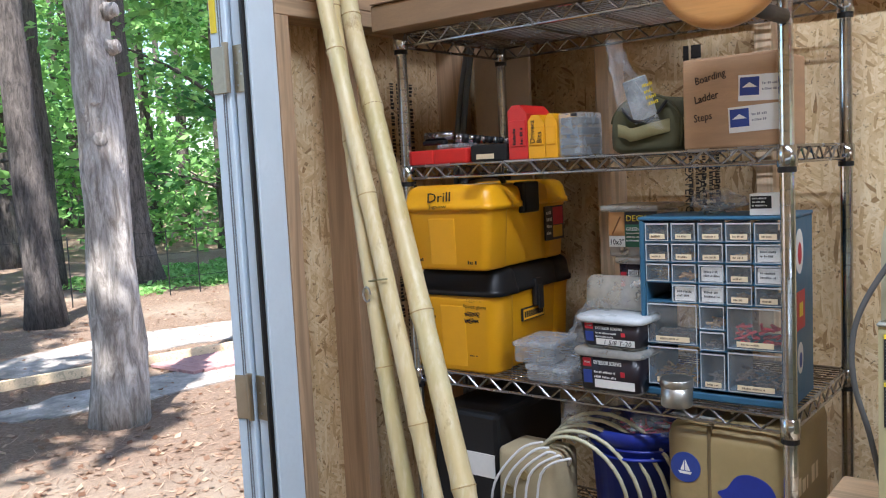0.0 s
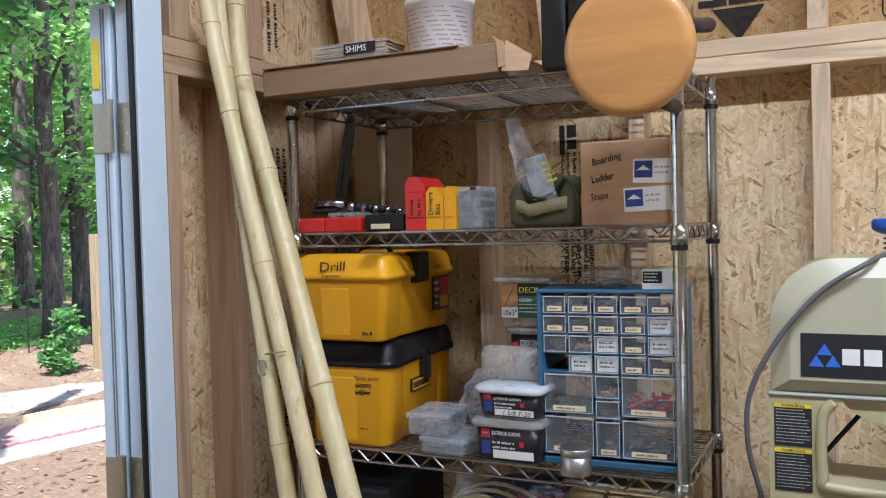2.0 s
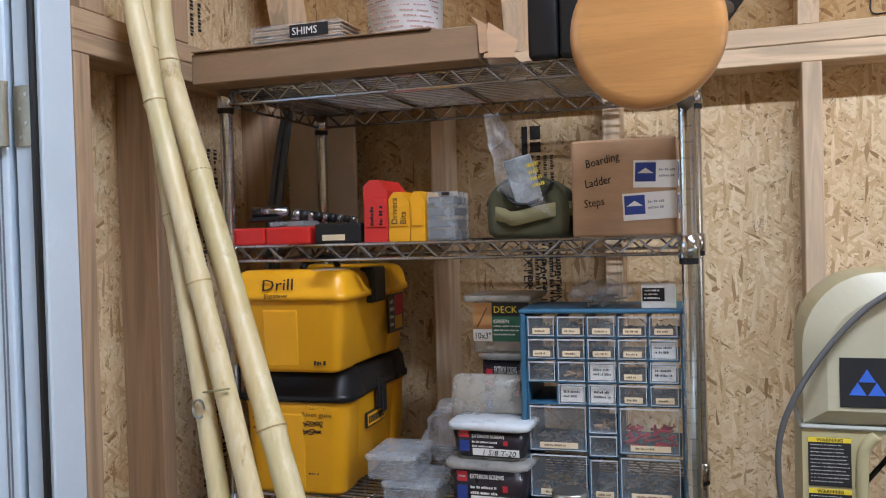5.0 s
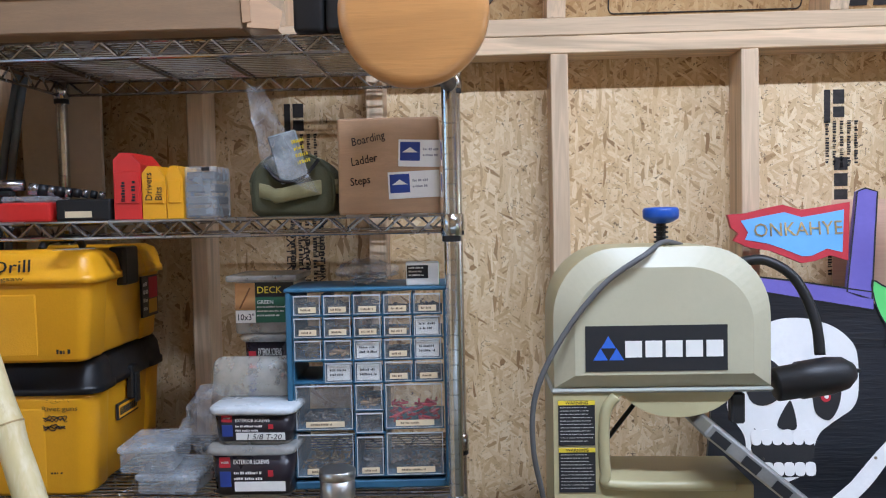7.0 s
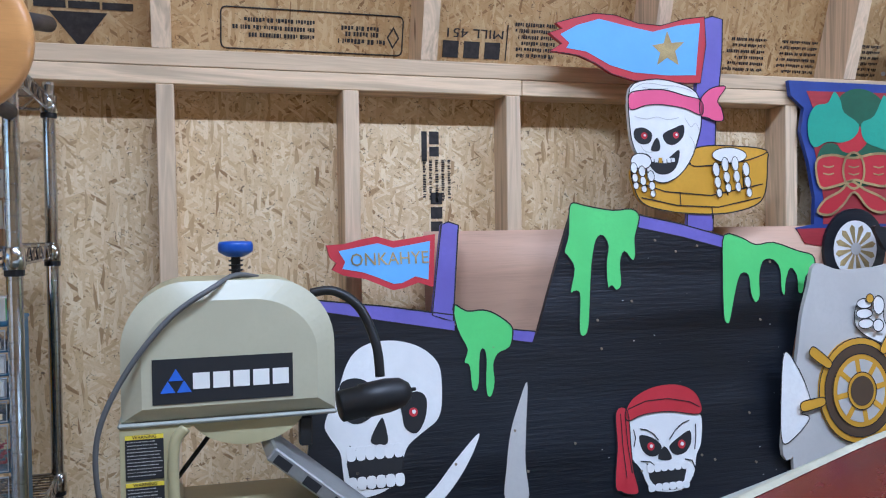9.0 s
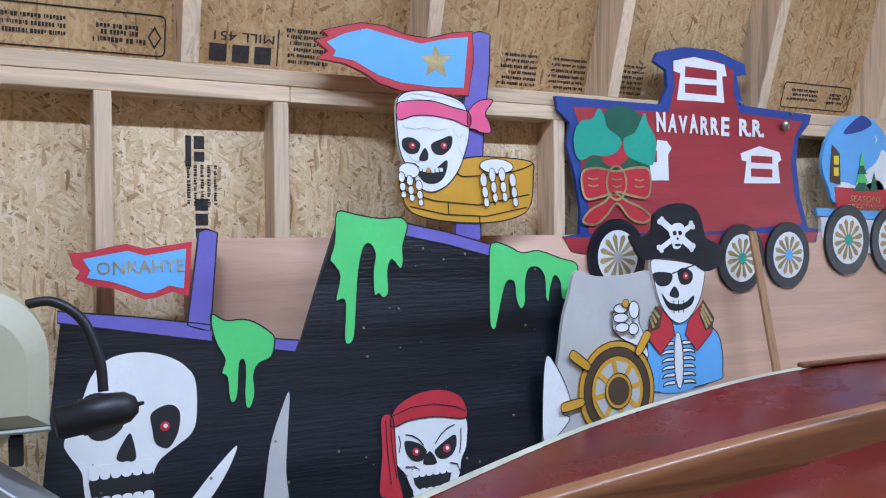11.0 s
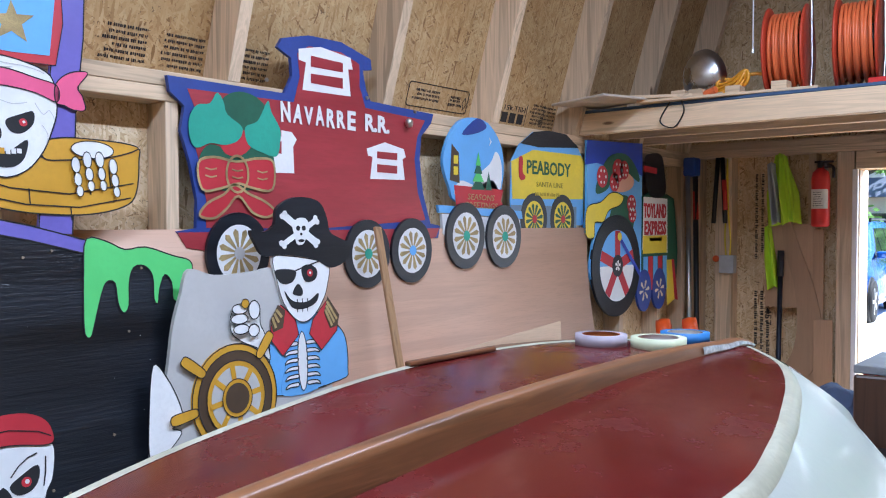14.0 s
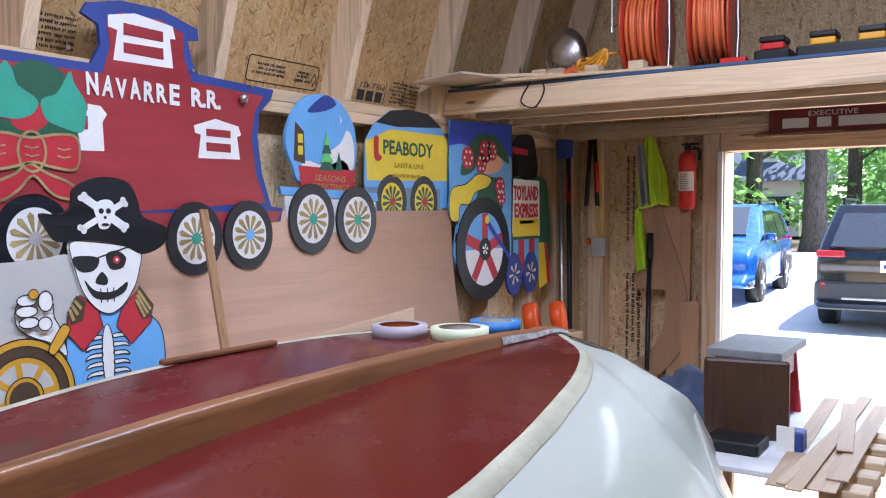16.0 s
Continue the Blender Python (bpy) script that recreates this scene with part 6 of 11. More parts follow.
# two toolboxes, long side running back from the front edge
def toolbox(x0, x1, y0, y1, z0, zl, zt, lid_mat, label, m, round_r):
    """A tapering body with thicker end blocks, and a lid of the same make."""
    ob = thing("toolbox", ((x0 + x1) / 2, (y0 + y1) / 2, z0), label, "toolbox", "toolboxes on the rack")
    h, t = zl - z0, 0.018
    def body(ya, yb, inset, name):
        bm = bm_new()
        rounded(bm, [(z0, x0 + t + inset + 0.006, x1 - t - inset - 0.006, ya + (0.012 if ya == y0 else 0), yb - (0.012 if yb == y1 else 0), round_r * 0.6), (z0 + 0.006, x0 + t + inset, x1 - t - inset, ya + (0.009 if ya == y0 else 0), yb - (0.009 if yb == y1 else 0), round_r * 0.8),
                     (z0 + h * 0.92, x0 + 0.008 + inset, x1 - 0.008 - inset, ya + (0.004 if ya == y0 else 0), yb - (0.004 if yb == y1 else 0), round_r), (zl, x0 + 0.005 + inset, x1 - 0.005 - inset, ya, yb, round_r)])
        return part(name, bm, YELLOW, ob, "", True, m)
    L = y1 - y0
    body(y0 + 0.05, y1 - 0.05, 0.006, "body")
    body(y0, y0 + L * 0.27, 0.0, "end_block")
    body(y1 - L * 0.27, y1, 0.0, "end_block")
    w = x1 - x0
    bm = bm_new(); box(bm, (x0 + w * 0.30, y0 + 0.0015, z0 + 0.010), (x0 + w * 0.60, y0 + 0.02, zl - h * 0.14), 0.003, None, 2)
    for v in bm.verts:
        v.co.y += 0.0075 * (zl - v.co.z) / h
    part("end_panel", bm, YELLOW, ob, m=m)
    def cover(ya, yb, inset, name, par):
        bm = bm_new()
        e = inset
        rounded(bm, [(zl - 0.002, x0 - 0.002 + e, x1 + 0.002 - e, ya - 0.002, yb + 0.002, round_r), (zl + 0.010, x0 - 0.002 + e, x1 + 0.002 - e, ya - 0.002, yb + 0.002, round_r), (zl + 0.0115, x0 + 0.001 + e, x1 - 0.001 - e, ya + 0.001, yb - 0.001, round_r),
                     (zt - 0.018 - e, x0 + 0.005 + e, x1 - 0.005 - e, ya + 0.005, yb - 0.005, round_r), (zt - 0.007 - e, x0 + 0.010 + e, x1 - 0.010 - e, ya + 0.010, yb - 0.010, round_r), (zt - e, x0 + 0.024 + e, x1 - 0.024 - e, ya + 0.022, yb - 0.022, round_r * 0.8)])
        return part(name, bm, lid_mat, par, "", True, m)
    lid = cover(y0 + 0.04, y1 - 0.04, 0.005, "lid", ob)
    cover(y0, y0 + L * 0.30, 0.0, "lid_end", lid)
    cover(y1 - L * 0.30, y1, 0.0, "lid_end", lid)
    return ob


TURN1 = Matrix.Translation((-1.10, 1.5, 0)) @ Euler((0, 0, radians(2))).to_matrix().to_4x4() @ Matrix.Translation((1.10, -1.5, 0))
lower = toolbox(-1.302, -1.066, 1.522, 1.885, Z1, 1.196, 1.258, BLACK, "yellow toolbox with black lid on the wire shelf", TURN1, 0.034)
upper = toolbox(-1.288, -1.046, 1.472, 1.835, 1.2585, 1.394, 1.448, YELLOW, "all-yellow toolbox stacked on the black lid", TURN1, 0.022)
FADED = plain("faded_ink", (0.20, 0.11, 0.01), 0.7)
lettering("Drill", 0.030, TURN1 @ facing(-1.213, 1.4705, 1.411, 0, 2), INK, upper, wide=1.25, shear=0.1)
lettering("Jigsaw", 0.016, TURN1 @ facing(-1.208, 1.4695, 1.3955, 0, 1), FADED, upper, wide=1.15, fit=(0.05, 0.010))
hand_marks(upper, TURN1 @ facing(-1.112, 1.4775, 1.281), 1, 0.024, 0.022, 3)
hand_marks(upper, TURN1 @ facing(-1.255, 1.4765, 1.285), 1, 0.022, 0.02, 6)
lettering("Rivet guns", 0.02, TURN1 @ facing(-1.164, 1.5255, 1.163), FADED, lower, fit=(0.062, 0.011))
for k, z in enumerate((1.188, 1.155, 1.140)):
    bm = bm_new()
    rnd = random.Random(40 + k)
    for row in range(3):
        tube(bm, [TURN1 @ Vector((-1.163 + 0.0038 * i, 1.5255 + 0.0006 * row, z - 0.003 * row + rnd.uniform(-0.0035, 0.0035))) for i in range(13 - k)], 0.0009, 4)
    part("crossed_out_scrawl", bm, INK, lower)
hand_marks(lower, TURN1 @ facing(-1.27, 1.5275, 1.182), 3, 0.03, 0.013, 9)
hand_marks(lower, TURN1 @ facing(-1.155, 1.5305, 1.06), 1, 0.022, 0.02, 4)
SIDE = lambda x, y, z: TURN1 @ Matrix.Translation((x, y, z)) @ Euler((radians(90), 0, radians(90))).to_matrix().to_4x4()
bm = bm_new(); box(bm, (0, 0, -0.004), (0.088, 0.082, 0.0008), 0, SIDE(-1.0545, 1.725, 1.302))
lab = part("label", bm, BLACK_P, upper, "dark label with a red tool picture")
bm = bm_new(); box(bm, (0.036, 0.036, 0.0008), (0.084, 0.078, 0.0014), 0, SIDE(-1.0545, 1.725, 1.302)); part("label_picture", bm, BRIGHT_RED, lab)
bm = bm_new(); box(bm, (0.034, 0.006, 0.0008), (0.080, 0.034, 0.0014), 0, SIDE(-1.0545, 1.725, 1.302)); part("label_picture", bm, GOLD_P, lab)
bm = bm_new(); bars(bm, SIDE(-1.0545, 1.729, 1.372) @ Matrix.Translation((0, 0, 0.0008)), 4, 0.026, 0.016, 0.008, 13); part("label_print", bm, PAPER, lab)
bm = bm_new(); box(bm, (0, 0, -0.004), (0.10, 0.030, 0.0008), 0, SIDE(-1.0765, 1.640, 1.120))
lab = part("label", bm, INK, lower, "black maker's label")
bm = bm_new(); box(bm, (0.003, 0.003, 0.0008), (0.097, 0.027, 0.0012), 0, SIDE(-1.0765, 1.640, 1.120)); part("label_field", bm, YELLOW, lab)
for k in range(9):
    bm = bm_new(); box(bm, (0.007 + 0.0098 * k, 0.008, 0.0012), (0.0145 + 0.0098 * k, 0.022, 0.0016), 0, SIDE(-1.0765, 1.640, 1.120)); part("logo_bar", bm, INK, lab)
bm = bm_new(); box(bm, (-1.078, 1.687, 1.150), (-1.064, 1.723, 1.216), 0.004, TURN1, 2); box(bm, (-1.066, 1.694, 1.142), (-1.060, 1.716, 1.20), 0.003, TURN1, 2)
part("latch", bm, BLACK, lower, "black hasp latch")
bm = bm_new(); box(bm, (-1.10, 1.452, 1.4485), (-1.06, 1.53, 1.4492), 0, TURN1); part("clear_tape", bm, CLOUDY, upper)
bm = bm_new(); box(bm, (-1.075, 1.615, 1.376), (-1.0425, 1.683, 1.4475), 0.006, TURN1, 2); part("strap", bm, BLACK, upper, "black latch strap")
bm = bm_new(); tube(bm, [TURN1 @ Vector(p) for p in spline([(-1.17, 1.56, 1.446), (-1.17, 1.59, 1.462), (-1.17, 1.70, 1.464), (-1.17, 1.73, 1.446)], 5)], 0.007, 8); part("handle", bm, BLACK, upper, "black carry handle", True)


# screw tubs
SCREWS = plain("dull_screws", (0.16, 0.13, 0.10), 0.5, 0.6, 0.5, grain=200, bump=0.6)
TUB_BLACK = plain("black_label_film", (0.018, 0.014, 0.020), 0.3, vary=0.2)
def screw_tub(name, x0, x1, y0, y1, z0, z1, label, mat_lid=CLOUDY, words=True, turn=0.0, band=TUB_BLACK):
    c = Vector(((x0 + x1) / 2, (y0 + y1) / 2, 0))
    m = Matrix.Translation(c) @ Euler((0, 0, radians(turn))).to_matrix().to_4x4() @ Matrix.Translation(-c)
    ob = thing(name, (c.x, c.y, z0), label, "tub", "screw tubs on the rack")
    w, hgt = x1 - x0, z1 - z0
    R = min(w, y1 - y0) * 0.22
    bm = bm_new(); rounded(bm, [(z0, x0 + 0.010, x1 - 0.010, y0 + 0.010, y1 - 0.010, R), (z0 + 0.004, x0 + 0.008, x1 - 0.008, y0 + 0.008, y1 - 0.008, R), (z1 - 0.012, x0 + 0.003, x1 - 0.003, y0 + 0.003, y1 - 0.003, R)])
    part("tub", bm, CLOUDY, ob, "", True, m)
    bm = bm_new(); rounded(bm, [(z0 + 0.003, x0 + 0.014, x1 - 0.014, y0 + 0.014, y1 - 0.014, R), (z1 - 0.02, x0 + 0.010, x1 - 0.010, y0 + 0.010, y1 - 0.010, R)])
    part("screws", bm, SCREWS, ob, m=m)
    bm = bm_new(); rounded(bm, [(z1 - 0.014, x0 - 0.002, x1 + 0.002, y0 - 0.002, y1 + 0.002, R), (z1 - 0.011, x0 - 0.005, x1 + 0.005, y0 - 0.005, y1 + 0.005, R), (z1 - 0.004, x0 - 0.005, x1 + 0.005, y0 - 0.005, y1 + 0.005, R), (z1, x0 - 0.002, x1 + 0.002, y0 - 0.002, y1 + 0.002, R)])
    part("lid", bm, mat_lid, ob, "clear snap lid", True, m)
    bm = bm_new(); rounded(bm, [(z0 + 0.006, x0 + 0.0065, x1 - 0.0065, y0 + 0.0065, y1 - 0.0065, R), (z1 - 0.015, x0 + 0.002, x1 - 0.002, y0 + 0.002, y1 - 0.002, R)])
    lab = part("label", bm, band, ob, "black printed label wrapped round the tub", True, m)
    lean = lambda z: y0 + 0.0011 + 0.0045 * (z1 - 0.015 - z) / max(0.02, hgt - 0.021)
    zt = z1 - 0.0165
    if words:
        zz = zt - hgt * 0.15
        lettering("EXTERIOR SCREWS", 0.02, m @ facing(x0 + w * 0.30, lean(zz), zz), PAPER, lab, fit=(w * 0.42, hgt * 0.085))
    def chip(nm, a, b, p, q, mat):
        za, zb = z0 + hgt * p, z0 + hgt * q
        bm = bm_new(); slab(bm, [(x0 + w * a, za), (x0 + w * b, za), (x0 + w * b, zb), (x0 + w * a, zb)], 0, 0.001)
        for v in bm.verts:
            v.co.y += lean(v.co.z)
        return part(nm, bm, mat, lab, m=m)
    chip("red_badge", 0.13, 0.26, 0.60, 0.80, BRIGHT_RED)
    chip("badge_print", 0.15, 0.24, 0.68, 0.72, PAPER)
    chip("blue_badge", 0.13, 0.26, 0.22, 0.52, BLUE_P)
    chip("red_mark", 0.70, 0.76, 0.42, 0.54, BRIGHT_RED)
    chip("white_strip", 0.30, 0.90, 0.13, 0.32, PAPER)
    bm = bm_new(); bars(bm, m @ facing(x0 + w * 0.30, lean(z0 + hgt * 0.52), z0 + hgt * 0.52), 2, w * 0.36, hgt * 0.11, hgt * 0.05, 3)
    part("print", bm, PAPER, lab)
    return ob


t1 = screw_tub("screw_tub", -0.868, -0.722, 1.502, 1.60, Z1, Z1 + 0.090, "cloudy tub of exterior screws with black label")
t2 = screw_tub("screw_tub", -0.862, -0.720, 1.506, 1.60, Z1 + 0.091, Z1 + 0.158, "open tub of exterior screws stacked on another", turn=-1.5, mat_lid=plain("milky_rim", (0.62, 0.66, 0.68), 0.3))
lettering("1 5/8 T-20", 0.016, facing(-0.80, 1.5065, Z1 + 0.102, -1.5), INK, t2, shear=0.2, fit=(0.06, 0.009))
bm = bm_new(); rounded(bm, [(0, -0.074, 0.074, -0.034, 0.034, 0.018), (0.004, -0.076, 0.076, -0.036, 0.036, 0.019), (0.010, -0.074, 0.074, -0.034, 0.034, 0.018)], 5, Matrix.Translation((-0.807, 1.598, Z1 + 0.194)) @ Euler((radians(84), 0, 0)).to_matrix().to_4x4())
lone("tub_lid", bm, glass("lid_plastic", (0.50, 0.48, 0.42), 0.22, 0.42), "cloudy plastic lid propped upright behind a tub", "lid", smooth=True)
t3 = screw_tub("screw_tub", -0.845, -0.742, 1.655, 1.76, Z1, Z1 + 0.1, "tall tub of exterior screws beside the blue cabinet")
t3b = screw_tub("screw_tub", -0.847, -0.742, 1.652, 1.76, Z1 + 0.101, Z1 + 0.262, "black-labelled tub of exterior screws in a stack")
bm = bm_new()
t4 = thing("screw_tub", (-0.80, 1.70, Z1 + 0.263), "square clear tub with green deck screw label", "tub", "screw tubs on the rack")
bm = bm_new(); box(bm, (-0.855, 1.645, Z1 + 0.263), (-0.742, 1.76, Z1 + 0.362), 0.006, None, 2); part("tub", bm, CLOUDY, t4)
bm = bm_new(); box(bm, (-0.868, 1.632, Z1 + 0.362), (-0.735, 1.775, Z1 + 0.374), 0.004, None, 2); part("lid", bm, CLOUDY, t4)
bm = bm_new(); box(bm, (-0.815, 1.6435, Z1 + 0.285), (-0.743, 1.6455, Z1 + 0.36)); gl = part("label", bm, DKGREEN_P, t4, "green deck screw label")
bm = bm_new(); box(bm, (-0.815, 1.643, Z1 + 0.333), (-0.743, 1.6437, Z1 + 0.36)); part("label_top", bm, BLACK_P, t4)
lettering("DECK", 0.018, facing(-0.812, 1.6425, Z1 + 0.34), YELLOW_P, t4)
lettering("GREEN", 0.010, facing(-0.812, 1.6425, Z1 + 0.32), PAPER, t4)
bm = bm_new(); bars(bm, facing(-0.812, 1.6430, Z1 + 0.316), 3, 0.055, 0.008, 0.003, 2); part("print", bm, PAPER, t4)
bm = bm_new(); box(bm, (-0.853, 1.6435, Z1 + 0.285), (-0.816, 1.6455, Z1 + 0.308)); part("size_label", bm, PAPER, t4)
lettering("10x3\"", 0.017, facing(-0.851, 1.6425, Z1 + 0.290), INK, t4, wide=0.85)
bm = bm_new(); rod(bm, (-0.845, 1.6435, Z1 + 0.312), (-0.825, 1.6435, Z1 + 0.35), 0.0015, 6); part("screw_picture", bm, plain("bronze_print", (0.22, 0.10, 0.03), 0.5), t4)
bm = bm_new(); box(bm, (-0.853, 1.6437, Z1 + 0.309), (-0.816, 1.6455, Z1 + 0.359)); part("orange_print", bm, plain("tan_orange_print", (0.50, 0.25, 0.09), 0.6), t4)


# shallow clear boxes of nails
def nail_box(x0, x1, y0, y1, z0, z1, turn):
    c = Vector(((x0 + x1) / 2, (y0 + y1) / 2, 0))
    m = Matrix.Translation(c) @ Euler((0, 0, radians(turn))).to_matrix().to_4x4() @ Matrix.Translation(-c)
    ob = thing("nail_box", (c.x, c.y, z0), "shallow clear plastic box of nails", "box", "nail boxes on the rack")
    bm = bm_new(); box(bm, (x0, y0, z0), (x1, y1, z1 - 0.01), 0.006, None, 2); part("box", bm, CLEAR, ob, m=m)
    bm = bm_new(); box(bm, (x0 - 0.003, y0 - 0.003, z1 - 0.012), (x1 + 0.003, y1 + 0.003, z1), 0.004, None, 2); part("lid", bm, CLEAR, ob, m=m)
    bm = bm_new()
    rnd = random.Random(int(z0 * 1000))
    for i in range(50):
        p = Vector((rnd.uniform(x0 + 0.02, x1 - 0.02), rnd.uniform(y0 + 0.02, y1 - 0.02), z0 + 0.004 + rnd.random() * (z1 - z0 - 0.02)))
        d = Vector((rnd.uniform(-1, 1), rnd.uniform(-1, 1), 0)).normalized() * 0.016
        rod(bm, p - d, p + d, 0.0012, 4)
    part("nails", bm, STEEL, ob, m=m)


nail_box(-1.00, -0.895, 1.525, 1.655, Z1, Z1 + 0.036, -4)
nail_box(-1.038, -0.945, 1.53, 1.655, Z1 + 0.037, Z1 + 0.085, 4)


def crumpled(name, c, r, label, mat=BAG, seed=1, squash=(1, 1, 0.7), fill=None):
    rnd = random.Random(seed)
    bm = bm_new()
    bmesh.ops.create_icosphere(bm, subdivisions=4, radius=1.0)
    for v in bm.verts:
        n = noise.noise(v.co * 2.2 + Vector((seed, 0, 0))) * 0.35 + noise.noise(v.co * 6 + Vector((0, seed, 0))) * 0.16
        v.co = Vector((v.co.x * squash[0], v.co.y * squash[1], v.co.z * squash[2])) * r * (1 + n)
    zmin = min(v.co.z for v in bm.verts)
    bm.transform(Matrix.Translation((c[0], c[1], c[2] - zmin)))
    ob = thing(name, c, label, "plastic bag")
    part("film", bm, mat, ob)
    if fill:
        bm = bm_new()
        for i in range(30):
            p = Vector(c) + Vector((rnd.uniform(-1, 1) * squash[0], rnd.uniform(-1, 1) * squash[1], 0)) * r * 0.55 + Vector((0, 0, 0.003 + rnd.random() * r * 0.4))
            d = Vector((rnd.uniform(-1, 1), rnd.uniform(-1, 1), rnd.uniform(-0.2, 0.2))).normalized() * r * 0.2
            rod(bm, p - d, p + d, r * 0.035, 6)
        part("contents", bm, fill, ob)
    return ob


crumpled("plastic_bag", (-0.915, 1.70, Z1), 0.07, "crumpled clear plastic bag on the wire shelf", seed=3, squash=(0.9, 1.0, 1.0), fill=STEEL)
tin = thing("round_tin", (-0.645, 1.497, Z1), "small round metal tin with screw lid", "tin")
bm = bm_new(); lathe(bm, [(0.028, 0), (0.0295, 0.002), (0.0295, 0.038), (0.027, 0.039)], (-0.645, 1.497, Z1), 28); part("body", bm, STEEL, tin, "", True)
bm = bm_new(); lathe(bm, [(0.0305, 0.038), (0.0312, 0.039), (0.0312, 0.051), (0.0295, 0.053), (0.027, 0.0525), (0.002, 0.0525)], (-0.645, 1.497, Z1), 28); part("lid", bm, STEEL, tin, "", True)

# blue parts cabinet with clear drawers
CX0, CX1, CY0, CY1, CZ0, CZ1 = -0.738, -0.452, 1.548, 1.715, Z1, Z1 + 0.348
TURN2 = Matrix.Translation((CX0, CY0, 0)) @ Euler((0, 0, radians(2.5))).to_matrix().to_4x4() @ Matrix.Translation((-CX0, -CY0, 0))
cabt = thing("parts_cabinet", ((CX0 + CX1) / 2, (CY0 + CY1) / 2, CZ0), "blue steel small-parts cabinet with clear drawers", "cabinet")
for nm, lo, hi in (("side", (CX0, CY0, CZ0), (CX0 + 0.010, CY1, CZ1)), ("side", (CX1 - 0.010, CY0, CZ0), (CX1, CY1, CZ1)), ("top", (CX0 - 0.002, CY0 - 0.002, CZ1), (CX1 + 0.002, CY1, CZ1 + 0.007)), ("bottom", (CX0 + 0.0105, CY0, CZ0), (CX1 - 0.0105, CY1, CZ0 + 0.014))):
    bm = bm_new(); box(bm, lo, hi, 0.002); part(nm, bm, BLUE_CAB, cabt, m=TURN2)
rows = []
gx0, gx1 = CX0 + 0.012, CX1 - 0.012
z = CZ1 - 0.004
cw = (gx1 - gx0) / 5
cells = []
for r in range(4):
    cells += [(gx0 + cw * i, z - 0.0395 * (r + 1), cw, 0.0395) for i in range(5)]
zb = z - 0.158
cells += [(gx0, zb - 0.083, cw * 2, 0.083), (gx0 + cw * 2, zb - 0.050, cw, 0.050), (gx0 + cw * 3, zb - 0.083, cw * 2, 0.083), (gx0 + cw * 2, zb - 0.090, cw, 0.040)]
cells += [(gx0, zb - 0.166, cw * 2, 0.080), (gx0 + cw * 2, zb - 0.166, cw, 0.074), (gx0 + cw * 3, zb - 0.166, cw * 2, 0.080)]
rnd = random.Random(11)
ODDS = [plain("drawer_screws", (0.20, 0.17, 0.15), 0.45, 0.5, 0.6, grain=250, bump=0.8), plain("drawer_brass", (0.32, 0.20, 0.07), 0.4, 0.7, 0.5, grain=250, bump=0.8), plain("drawer_wood", (0.45, 0.28, 0.13), 0.7), BRIGHT_RED, PAPER]
DRAWER = glass("drawer_plastic", (0.46, 0.50, 0.52), 0.08, 0.10, 0.05)
RIM = glass("drawer_rim", (0.62, 0.66, 0.68), 0.15, 0.62)
BAGGED = plain("bagged_bits", (0.55, 0.58, 0.62), 0.35, vary=0.4, scale=60)
